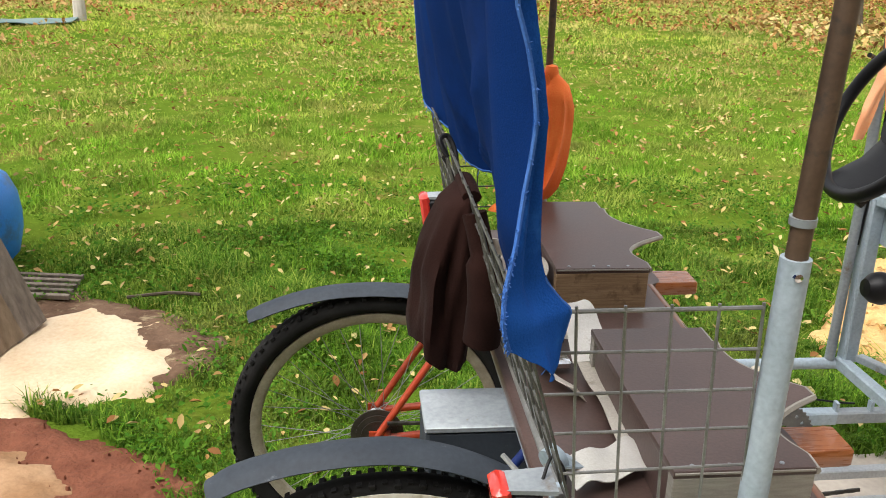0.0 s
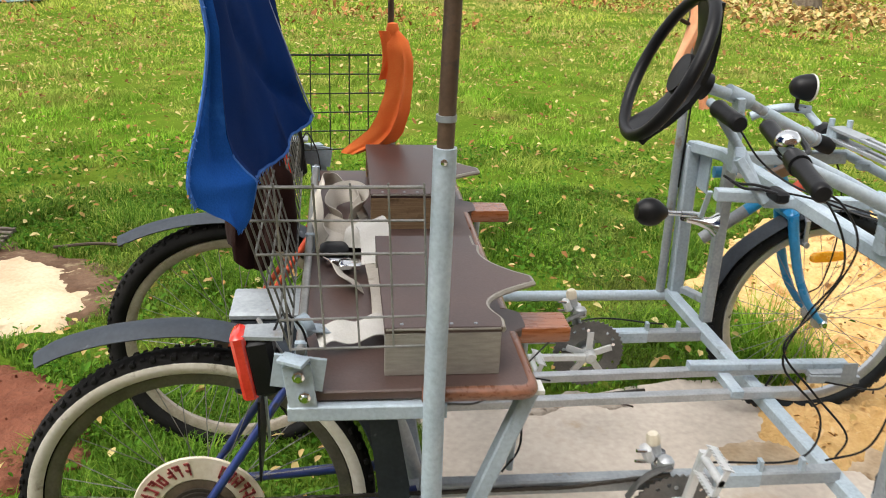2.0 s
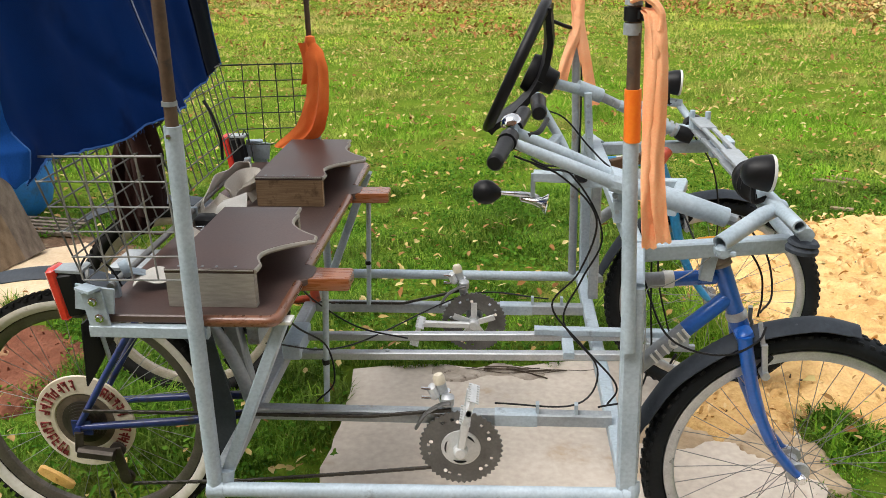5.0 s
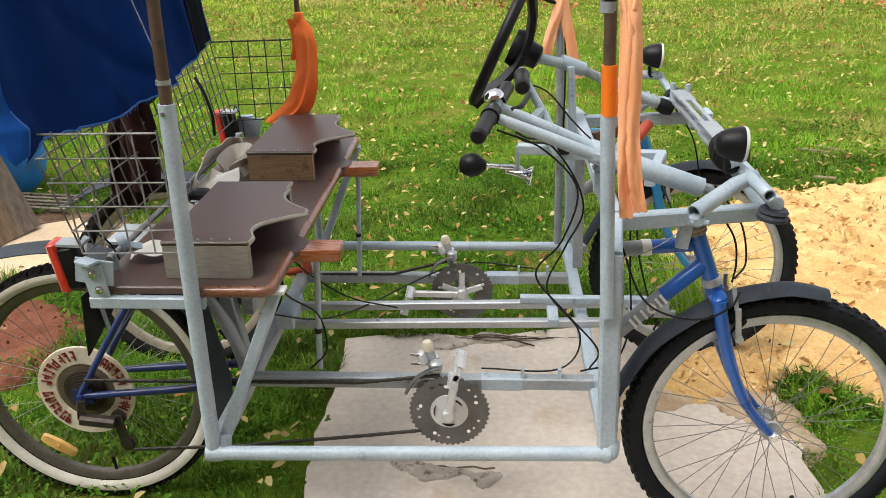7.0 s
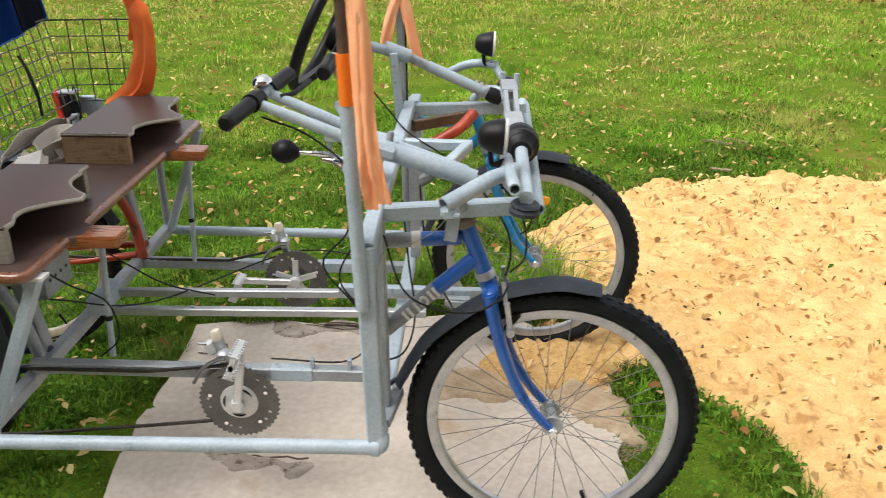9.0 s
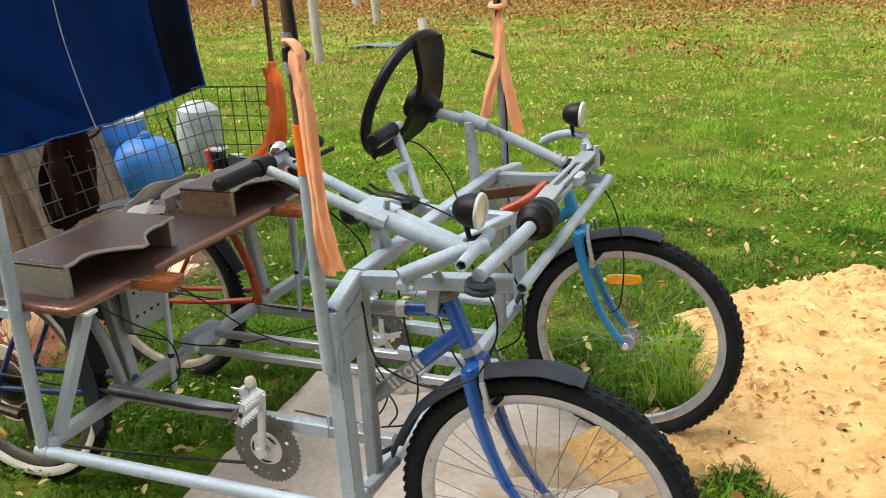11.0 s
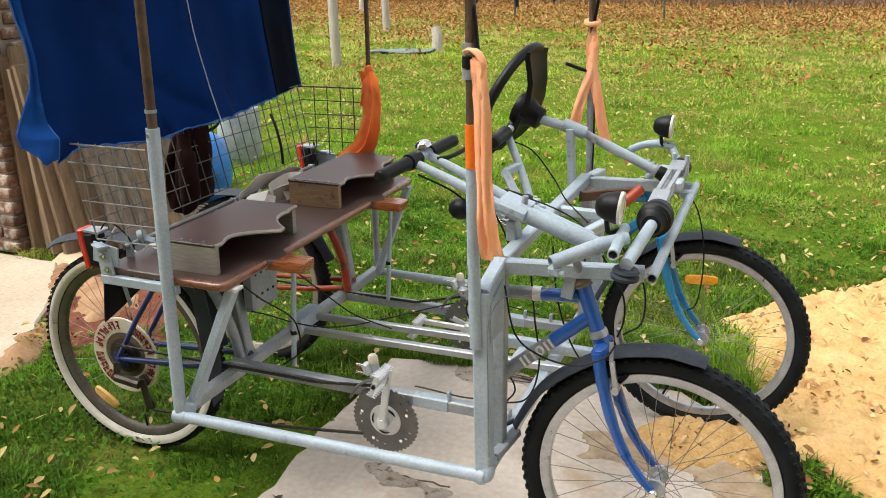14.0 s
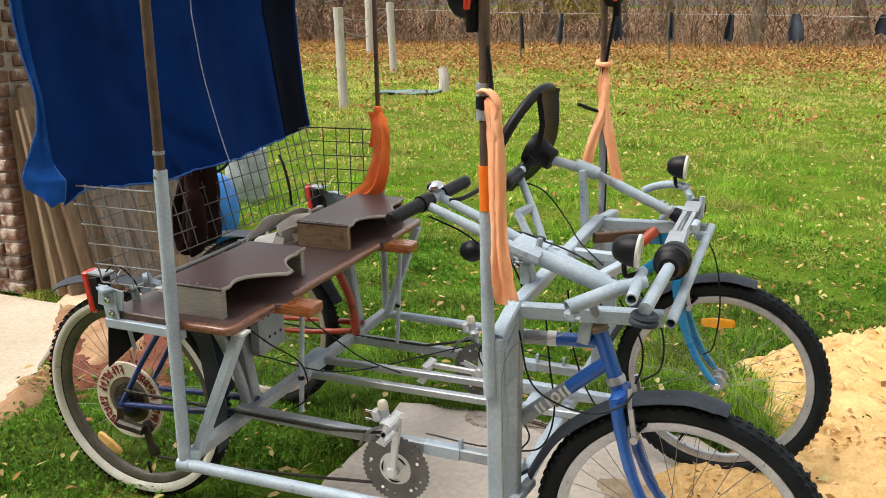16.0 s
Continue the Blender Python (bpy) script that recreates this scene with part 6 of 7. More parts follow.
CX = [(0.0, -0.285), (0.2, -0.275), (0.3, -0.262), (0.45, -0.226), (0.53, -0.204), (0.58, -0.200), (0.65, -0.220), (0.72, -0.243), (0.85, -0.268), (1.05, -0.285), (1.25, -0.302)]
CZ = [(-0.06, 1.03), (-0.03, 1.04), (0.02, 1.060), (0.06, 1.066), (0.12, 1.056), (0.3, 1.035), (0.42, 1.043), (0.57, 1.055), (0.66, 1.048), (0.8, 1.043), (0.9, 1.048), (1.0, 1.056), (1.15, 1.062), (1.25, 1.068)]
CT = [(1.0, -0.352), (1.5, -0.352), (1.7, -0.345), (2.06, -0.318)]                # the cloth's upper plane
FL = [(1.046, -0.287), (1.063, -0.307), (1.092, -0.330), (1.12, -0.338), (1.148, -0.336), (1.19, -0.325), (1.24, -0.316), (1.275, -0.311), (1.31, -0.308), (1.345, -0.314), (1.385, -0.324), (1.41, -0.333), (1.5, -0.342), (2.06, -0.322)]
FR = [(1.036, -0.279), (1.055, -0.269), (1.084, -0.262), (1.11, -0.257), (1.124, -0.272), (1.142, -0.286), (1.17, -0.294), (1.21, -0.296), (1.25, -0.297), (1.31, -0.297), (1.39, -0.312), (1.5, -0.325), (2.06, -0.314)]
FB = [(1.03, -0.274), (1.07, -0.283), (1.1, -0.298), (1.16, -0.315), (1.22, -0.322), (1.31, -0.332), (1.4, -0.340), (1.6, -0.345), (2.06, -0.318)]   # the bulge behind the near edge


def ease(k):
    k = min(1.0, max(0.0, k))
    return k * k * (3 - 2 * k)


def curtain_point(y, z, zb):
    """The hem is pushed forward at the seam, the cloth above slopes back to the plane below its rod, and the near edge curls."""
    k = min(1.0, max(0.0, (z - zb) / 0.45))
    k = k * (1.35 - 0.35 * k)
    j = ease((z - 1.35) / 0.6)
    x = lerp(y, CX) * (1 - k) + lerp(z, CT) * k
    x += (0.006 * math.sin(y * 17 + z * 3) + 0.003 * math.sin(y * 41 - z * 7)) * (1 - 0.7 * j) + 0.006 * math.sin(y * 9 + 4) * ease((z - zb) / 0.3)
    x += 0.004 * noise.noise((y * 8, z * 6, 2.0)) + 0.003 * noise.noise((y * 19, z * 7, 6.0))
    for (ya, za), (yb, z2), w, h in (((0.575, 1.06), (0.12, 1.40), 0.022, 0.011), ((0.56, 1.09), (0.30, 1.22), 0.014, 0.006), ((0.30, 1.04), (0.08, 1.10), 0.012, 0.007), ((0.60, 1.07), (0.95, 1.30), 0.025, 0.006), ((0.98, 1.05), (0.98, 1.9), 0.035, -0.010)):
        u, v = yb - ya, z2 - za
        q = ((y - ya) * u + (z - za) * v) / (u * u + v * v)
        d = ((y - ya) * v - (z - za) * u) / math.hypot(u, v)
        x -= h * math.exp(-(d / w) ** 2) * ease(q / 0.12 + 0.2) * ease((1.15 - q) / 0.4)
    if y < 0.36:
        b = lerp(z, FB)
        if y < 0.09:
            x = lerp(z, FR) + (b - lerp(z, FR)) * ease((y + 0.03) / 0.12)
        else:
            x = b + (x - b) * ease((y - 0.09) / 0.27) + 0.016 * math.sin(math.pi * ease((y - 0.09) / 0.2)) * ease((z - 1.1) / 0.1)
    return Vector((x, y + 0.002 * math.sin(z * 9), z))


ys = np.linspace(-0.03, 1.25, 124)
rows = []
for i in range(50):
    q = i / 49
    row = []
    for y in ys:
        zb = lerp(y, CZ) + 0.004 * noise.noise((y * 30, 0, 5.0)) + 0.0015 * noise.noise((y * 150, 0, 1.0))
        row.append(curtain_point(y, zb + (2.06 - zb) * q ** 1.25, zb))
    rows.append(row)
CUR = thing("cloth_curtain", (-0.28, 0.6, 1.05), "blue cotton curtain with frayed hem hanging behind the bench", "curtain")
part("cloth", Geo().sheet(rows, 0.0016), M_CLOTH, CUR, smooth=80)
# thin dark sheet laid on the front in place of shade at the far edge
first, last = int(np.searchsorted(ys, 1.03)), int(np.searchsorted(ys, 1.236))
shade_rows = [[p + Vector((0.0035 + 0.0015 * math.sin(p.z * 21), 0.006 * noise.noise((p.z * 5, 3.0, 1.0)), 0.004)) for p in r[first:last]] for r in rows]
part("shade_panel", Geo().sheet(shade_rows, 0.0012), M_CLOTHSHADE, CUR, "near-black sheet for the shade along the edge of the curtain", smooth=80)
hem = [Vector(p) + Vector((0, 0, 0.003)) for p in rows[0]]
part("frayed_hem", Geo().sweep(hem, 0.0028, 6), M_FRAY, CUR, "pale frayed hem")
part("frayed_edge", Geo().sweep([r[-1] for r in rows[:40]], 0.0018, 6), M_FRAY, CUR)
thr = Geo()
rng = np.random.default_rng(4)
for k in range(90):
    p = hem[int(rng.integers(0, len(hem)))]
    thr.sweep([p, p + Vector((rng.normal(0, 0.003), rng.normal(0, 0.004), -rng.uniform(0.004, 0.014)))], 0.0005, 3)
tagged(part("loose_threads", thr, M_FRAY, CUR), kind="stuff")
# the near edge is folded round towards the seat and ends in a loose frayed corner
rows = []
for v in np.concatenate([np.linspace(0, 0.10, 22), np.linspace(0.115, 1, 26)]):
    row = []
    for q in np.linspace(0, 1, 18):
        zb = lerp(q, [(0, 1.092), (0.25, 1.072), (0.5, 1.055), (0.75, 1.043), (1, 1.055)]) + 0.003 * noise.noise((q * 9, 2.0, 3.0))
        z = zb + (2.06 - zb) * v
        x = lerp(z, FL) + (lerp(z, FR) - lerp(z, FL)) * q + 0.006 * math.sin(q * 7 + z * 11) * math.sin(q * math.pi)
        bend = lerp(z, [(1.06, 0.4), (1.14, 1.2)])
        flare = lerp(z, [(1.12, 0.054), (1.24, 0.016)]) + 0.004 * math.sin(z * 13)
        row.append(Vector((x, -0.03 - (1 - q) ** bend * flare + 0.004 * (1 - q) * noise.noise((q * 4, z * 20, 1.0)) + 0.002 * math.sin(z * 9) * q, z)))
    rows.append(row)
# the brighter blue stands in for light on the outward fold
part("folded_corner", Geo().sheet(rows, 0.0016), M_CLOTHLIT, CUR, "folded edge of the blue cloth in a brighter, lit tone", smooth=80)
fray = Geo().sweep([r[0] for r in rows[:40]], 0.0026, 6)
for r in rows[:40]:
    for k in range(9):
        p = r[0] + Vector((0, 0, rng.uniform(-0.003, 0.003)))
        fray.sweep([p, p + Vector((rng.normal(0, 0.002), -rng.uniform(0.001, 0.004), rng.normal(-0.001, 0.002)))], 0.0006, 3)
part("frayed_edge", fray, M_FRAY, CUR, "pale frayed edge")
part("frayed_edge", Geo().sweep([r[-1] for r in rows[:20]], 0.0018, 6), M_FRAY, CUR, "pale frayed edge")
seam = []
for q in np.linspace(0, 1, 26):
    z = 1.054 + 0.75 * q
    y = lerp(z, [(1.05, 0.575), (1.2, 0.592), (1.4, 0.625), (1.55, 0.645), (1.8, 0.665)])
    seam.append(curtain_point(y, z, lerp(y, CZ)) + Vector((0.004, 0, 0)))
part("seam", Geo().sweep(seam, 0.0022, 6), M_SEAM, CUR, "pale piped seam")
part("tie_tape", Geo().beam(curtain_point(0.735, 1.54, 1.04) + Vector((0.006, 0, 0)), curtain_point(0.728, 1.66, 1.04) + Vector((0.006, 0, 0)), 0.012, 0.002, up=(1, 0, 0)), M_SEAM, CUR, "white tie tape")
# rod that the curtain hangs from, lashed to the two rear poles
part("curtain_rod", Geo().tube((-0.318, -0.1, 2.062), (-0.318, 1.3, 2.062), 0.012, 12), M_RUSTY, CUR, "thin rusty curtain rod")
for y, x in ((0.016, 0.012), (1.243, -0.016)):
    part("rod_arm", Geo().tube((-0.318, y, 2.062), (x, y, 2.05), 0.01, 10), M_RUSTY, CUR)


def strap(name, lines, w, material, label, wide=(1, 0, 0), base=None, thick=0.0018):
    """Webbing tails as folded bands along lines."""
    t = thing(name, base or lines[0][0], label, "strap", group="orange straps on the poles")
    for k, line in enumerate(lines):
        pts = curve(line, 7)
        rows = []
        n = len(pts)
        for i, p in enumerate(pts):
            a = 0.3 * math.sin(i / n * 7 + k * 1.7) + 0.38 * noise.noise((p.z * 9, k * 5.3, w * 90))
            d = Vector(wide).normalized() * math.cos(a) + Vector((0, 1, 0)) * math.sin(a) * 0.8
            ww = w * (0.6 + 0.4 * min(1, i / (0.2 * n))) * (1 + 0.10 * noise.noise((p.z * 22, k * 3.0, 1.0)))
            rows.append([p + d * q * ww / 2 + Vector((0, 0.11 * w * abs(q - 0.25 * math.sin(i * 0.15 + k)) + 0.003 * math.cos(q * 2.6 + i * 0.2) + 0.005 * noise.noise((q * 1.5, p.z * 45, k * 7.0)), (0.0018 * math.sin(q * 7 + k) if i == n - 1 else 0))) for q in np.linspace(-1, 1, 11)])
        part("webbing_tail", Geo().sheet(rows, thick), material, t, smooth=80)
    return t


s1 = strap("webbing_strap", [[(0.862, -0.002, 1.352), (0.878, -0.024, 1.335), (0.889, -0.026, 1.24), (0.893, -0.02, 1.1), (0.904, -0.017, 1.0), (0.918, -0.012, 0.93)], [(0.860, -0.004, 1.348), (0.872, -0.022, 1.325), (0.877, -0.02, 1.2), (0.882, -0.014, 1.08), (0.886, -0.010, 0.98), (0.893, -0.006, 0.916)]], 0.028, M_ORANGEF, "faded orange webbing strap knotted on the front pole")
part("knot", Geo().sweep(curve([(0.838, 0.002, 1.362), (0.852, -0.010, 1.368), (0.872, -0.016, 1.362), (0.886, -0.020, 1.34), (0.884, -0.022, 1.315)], 5), [0.007] * 8 + [0.011] * 8 + [0.009] * 5, 10, flat=0.6), M_ORANGEF, s1)
s2 = strap("webbing_strap", [[(0.826, 1.23, 1.33), (0.83, 1.222, 1.25), (0.826, 1.218, 1.17), (0.80, 1.216, 1.08), (0.779, 1.215, 0.985)], [(0.83, 1.232, 1.33), (0.824, 1.224, 1.25), (0.836, 1.22, 1.17), (0.862, 1.22, 1.05), (0.888, 1.22, 0.935)]], 0.036, M_ORANGEF, "faded orange webbing strap crossing on the front pole")
part("knot", Geo().sweep([(0.822 + 0.02 * math.cos(t), 1.238 + 0.02 * math.sin(t), 1.33 + 0.006 * math.sin(t)) for t in np.linspace(0, 6.28, 14)[:-1]], 0.009, 8, closed=True), M_ORANGEF, s2)
s3 = thing("webbing_strap", (-0.008, 1.234, 1.139), "bright orange webbing strap hanging from the rear pole onto the bench", "strap", group="orange straps on the poles")
SA = [(0.80, -0.146), (0.812, -0.140), (0.845, -0.098), (0.87, -0.068), (0.91, -0.046), (0.97, -0.026), (1.03, -0.018), (1.10, -0.022), (1.142, -0.010)]
SB = [(0.80, -0.10), (0.82, -0.045), (0.835, 0.008), (0.86, 0.026), (0.92, 0.043), (1.0, 0.050), (1.06, 0.050), (1.11, 0.036), (1.142, 0.004)]
rows = []
for z in np.linspace(0.802, 1.142, 44):
    a, b = lerp(z, SA), lerp(z, SB)
    rows.append([Vector((a + (b - a) * q, 1.214 + 0.020 * ease((z - 1.08) / 0.06) - 0.012 * math.sin(math.pi * q) - 0.010 * math.exp(-((q - 0.62) / 0.05) ** 2) * ease((1.12 - z) / 0.1) + 0.006 * noise.noise((q * 3, z * 16, 4.0)), z)) for q in np.linspace(0, 1, 19)])
part("webbing_tail", Geo().sheet(rows, 0.0018), M_ORANGE, s3, smooth=60)
rows = [[Vector((-0.026 + 0.018 * q + 0.012 * math.sin(v * 3), 1.226 - 0.004 * math.sin(v * 5 + q * 3), 1.135 - 0.13 * v)) for q in np.linspace(-1, 1, 7)] for v in np.linspace(0, 1, 14)]
part("webbing_tail", Geo().sheet(rows, 0.0018), M_ORANGE, s3, smooth=60)
part("knot", Geo().lathe([(0, -0.02), (0.014, -0.015), (0.018, 0), (0.014, 0.016), (0, 0.02)], c=(-0.006, 1.236, 1.138), axis=(0, 0, 1), n=14, closed=False), M_ORANGE, s3)

# brown garment hung over the rear mesh
GAR = thing("brown_jacket", (-0.30, 0.53, 1.06), "dark brown cloth jacket hung over the wire mesh", "jacket")
JK = [(1.062, -0.292, 0.014, 0.06), (1.04, -0.302, 0.030, 0.075), (0.98, -0.312, 0.044, 0.082), (0.92, -0.320, 0.052, 0.088), (0.87, -0.322, 0.050, 0.088), (0.82, -0.325, 0.051, 0.088), (0.775, -0.327, 0.046, 0.082)]
rings = []
for z in np.linspace(1.062, 0.775, 24):
    cx, hx, hy = (float(np.interp(-z, [-j[0] for j in JK], [j[k] for j in JK])) for k in (1, 2, 3))
    deep = min(1.0, (1.062 - z) / 0.12)
    ring = []
    for j in range(40):
        t = 2 * math.pi * j / 40
        f = 1 + deep * (0.14 * math.sin(5 * t + z * 7) + 0.07 * math.sin(11 * t - z * 15)) + 0.05 * noise.noise((t * 2, z * 9, 0))
        ring.append((cx + hx * f * math.cos(t), 0.56 + hy * f * math.sin(t), z + 0.022 * deep * math.sin(2 * t + 0.8) * (1.062 - z) / 0.36))
    rings.append(ring)
part("jacket_body", Geo().loft(rings), M_BROWNC, GAR, smooth=70)
part("sleeve", Geo().sweep(curve([(-0.285, 0.49, 1.04), (-0.268, 0.475, 0.96), (-0.262, 0.47, 0.88), (-0.266, 0.475, 0.82)], 6), [0.02] * 6 + [0.03] * 6 + [0.032] * 7, 14), M_BROWNC, GAR, smooth=70)
part("collar", Geo().sweep([(-0.288, 0.50, 1.062), (-0.29, 0.55, 1.07), (-0.288, 0.61, 1.062)], 0.016, 10, flat=0.7), M_BROWNC, GAR)
for pts in ([(-0.305, 0.715, 1.07), (-0.318, 0.73, 1.098), (-0.304, 0.738, 1.104), (-0.292, 0.725, 1.082), (-0.287, 0.70, 1.05), (-0.278, 0.66, 1.02), (-0.288, 0.61, 1.005)], [(-0.284, 0.99, 1.0), (-0.26, 0.98, 0.96), (-0.24, 0.975, 0.89), (-0.245, 0.99, 0.82)]):
    solo("black_cord", Geo().sweep(curve(pts, 6), 0.005, 8), M_BLACK, "black elastic cord tied to the wire mesh", "cord", group="cords")



def belt(lines, label, w=0.045, material=None):
    b = thing("seat_belt", lines[0][0][0], label, "seat belt", group="seat belts on the bench")
    for k, (line, tilt) in enumerate(lines):
        pts = curve(line, 7)
        rows = []
        for i, p in enumerate(pts):
            a, c = pts[max(0, i - 1)], pts[min(len(pts) - 1, i + 1)]
            d = (c - a).normalized()
            s = d.cross(Vector((0, 0, 1))).normalized()
            up = s.cross(d)
            u = s * math.cos(tilt + 0.15 * math.sin(i * 0.5)) + up * math.sin(tilt + 0.15 * math.sin(i * 0.5))
            rows.append([p + u * q * w / 2 for q in np.linspace(-1, 1, 5)])
        part("webbing", Geo().sheet(rows, 0.0016), material or M_BELT, b, smooth=80)
    return b


b1 = belt([([(-0.066, 0.245, 0.7665), (-0.064, 0.33, 0.7675), (-0.067, 0.42, 0.769), (-0.073, 0.49, 0.776)], 0.06),
           ([(-0.165, 0.495, 0.772), (-0.14, 0.44, 0.769), (-0.118, 0.385, 0.766)], 0.7)], "beige webbing seat belt lying along the seat", 0.052)
part("buckle", Geo().box((-0.128, 0.50, 0.765), (0.045, 0.035, 0.014), 0.2).box((-0.15, 0.53, 0.762), (0.05, 0.02, 0.01), 0.2), M_CHROME, b1, "chrome buckle")
part("buckle", Geo().box((-0.16, 0.57, 0.768), (0.06, 0.05, 0.03), 0.25).box((-0.12, 0.60, 0.764), (0.05, 0.04, 0.025), 0.25), M_BLACK, b1, "black buckle")
part("anchor_plate", Geo().beam((-0.205, 0.17, 0.79), (-0.17, 0.19, 0.775), 0.04, 0.003).tube((-0.215, 0.165, 0.79), (-0.20, 0.175, 0.795), 0.02, 14), M_GALV, b1)
belt([([(-0.06, 0.222, 0.7705), (-0.09, 0.203, 0.772), (-0.13, 0.183, 0.774), (-0.165, 0.172, 0.777), (-0.188, 0.168, 0.772)], 0.12),
           ([(-0.074, 0.475, 0.778), (-0.074, 0.53, 0.805), (-0.08, 0.575, 0.826), (-0.092, 0.60, 0.82), (-0.105, 0.60, 0.795), (-0.11, 0.57, 0.774)], 0.15)], "pale padded seat belt end folded behind the seat", 0.064, M_PAD)
b2 = belt([([(-0.185, 0.60, 0.772), (-0.198, 0.65, 0.790), (-0.2, 0.74, 0.812), (-0.2, 0.84, 0.806), (-0.198, 0.94, 0.799), (-0.185, 0.985, 0.794), (-0.15, 0.975, 0.792), (-0.115, 0.90, 0.79), (-0.095, 0.82, 0.786), (-0.108, 0.765, 0.778)], 1.1),
           ([(-0.13, 0.74, 0.773), (-0.1, 0.79, 0.785), (-0.09, 0.84, 0.797), (-0.12, 0.88, 0.800), (-0.16, 0.87, 0.791), (-0.17, 0.8, 0.776), (-0.14, 0.74, 0.768)], 1.2),
           ([(-0.09, 0.68, 0.766), (-0.13, 0.66, 0.776), (-0.17, 0.69, 0.779), (-0.19, 0.73, 0.773)], 0.9),
           ([(-0.15, 0.6, 0.762), (-0.17, 0.64, 0.767), (-0.2, 0.68, 0.764)], 0.4)], "beige webbing seat belt coiled between the seats", 0.052)
part("buckle", Geo().box((-0.14, 0.70, 0.766), (0.06, 0.035, 0.022), 0.25).box((-0.11, 0.66, 0.762), (0.04, 0.05, 0.016), 0.2), M_BLACK, b2, "black buckle")

# ---------- things round the car ----------
# planks leaning beside the wall
PLK = [(-2.30, 1.74, -2.36, 1.76, 1.05, 0.11, 0.04, 1), (-2.22, 1.76, -2.30, 1.78, 1.1, 0.10, 0.05, 1), (-2.13, 1.74, -2.24, 1.74, 1.0, 0.16, 0.04, 1), (-2.06, 1.72, -2.20, 1.70, 1.02, 0.10, 0.04, 1), (-1.98, 1.78, -2.16, 1.74, 0.98, 0.12, 0.045, 1), (-1.90, 1.84, -2.12, 1.84, 0.90, 0.16, 0.05, 1), (-1.80, 1.90, -2.08, 1.86, 0.92, 0.14, 0.09, 0),
       (-1.74, 2.00, -2.04, 1.98, 0.86, 0.12, 0.10, 0), (-1.68, 2.06, -1.98, 2.08, 0.82, 0.16, 0.06, 1), (-1.655, 2.18, -1.93, 2.2, 0.74, 0.17, 0.09, 0), (-1.84, 2.24, -2.12, 2.24, 0.78, 0.12, 0.08, 0), (-1.94, 2.14, -2.2, 2.1, 0.84, 0.14, 0.06, 0), (-1.92, 2.0, -2.2, 1.96, 0.94, 0.11, 0.09, 0)]
for i, (x0, y0, x1, y1, h, w, d, fresh) in enumerate(PLK):
    a, b = Vector((x0, y0, 0.02)), Vector((x1, y1, h))
    u = (b - a).normalized()
    s = Vector((0.35, 1, 0))
    s = (s - u * s.dot(u)).normalized()
    n = u.cross(s)
    g = Geo()
    rings = []
    for q in np.linspace(0, 1, 7):
        p = a + (b - a) * q
        wv = 1 + 0.03 * noise.noise((q * 5, i * 3.1, 0))
        rings.append([p + s * w / 2 * c * wv + n * d / 2 * e for c, e in ((-0.94, -1), (0.94, -1), (1, -0.86), (1, 0.86), (0.94, 1), (-0.94, 1), (-1, 0.86), (-1, -0.86))])
    g.loft(rings)
    solo("timber_plank", g, M_PLANKB if fresh else M_PLANK, "sawn pale timber plank leaning by the wall" if fresh else "weathered grey-brown timber plank leaning by the wall", "plank", group="leaning planks")


def drum(name, c, r, h, label, squash):
    d = thing(name, c, label, "drum")
    if squash:
        prof = [(0, 0), (r * 0.55, 0.0), (r * 0.86, h * 0.14), (r * 0.98, h * 0.36), (r, h * 0.52), (r * 0.96, h * 0.7), (r * 0.82, h * 0.86), (r * 0.55, h * 0.96), (r * 0.2, h), (0, h)]
    else:
        prof = [(0, 0), (r * 0.9, 0), (r * 0.98, h * 0.04), (r, h * 0.1), (r * 0.97, h * 0.28), (r, h * 0.33), (r, h * 0.62), (r * 0.97, h * 0.67), (r, h * 0.72), (r * 0.99, h * 0.92), (r * 0.93, h * 0.985), (0, h)]
    part("body", Geo().lathe(prof, c=c, axis=(0, 0, 1), n=40, closed=False), M_BARREL, d)
    k = Vector(c) + Vector((0, 0, h))
    if squash:
        part("tied_neck", Geo().sweep([k + Vector((0, 0, -0.015)), k + Vector((0.02, 0, 0.02)), k + Vector((0.05, 0.01, 0.012))], [0.05, 0.03, 0.012], 10), M_BARREL, d)
        part("rope", Geo().sweep([k + Vector((0.04 * math.cos(t), 0.04 * math.sin(t), 0.004)) for t in np.linspace(0, 6.28, 14)[:-1]], 0.006, 6, closed=True), M_BARREL, d)
    else:
        part("lid", Geo().lathe([(0, 0.02), (r * 0.9, 0.02), (r * 0.97, 0.01), (r * 0.97, -0.02), (0, -0.02)], c=k, axis=(0, 0, 1), n=40, closed=False), M_WHITE, d, "white lid ring")


drum("plastic_drum", (-2.08, 2.88, 0.0), 0.21, 0.46, "round bright blue plastic drum with tied top", True)
drum("plastic_drum", (-2.45, 3.0, 0.0), 0.23, 0.55, "upright blue plastic drum with ribs", False)
BUC = thing("white_sack", (-2.55, 4.0, 0), "grey-white plastic sack standing on the grass", "sack")
part("body", Geo().lathe([(0, 0), (0.14, 0), (0.17, 0.05), (0.165, 0.3), (0.15, 0.42), (0.09, 0.47), (0, 0.48)], c=(-2.55, 4.0, 0), axis=(0.06, 0, 1), n=20, closed=False), M_SACK, BUC)

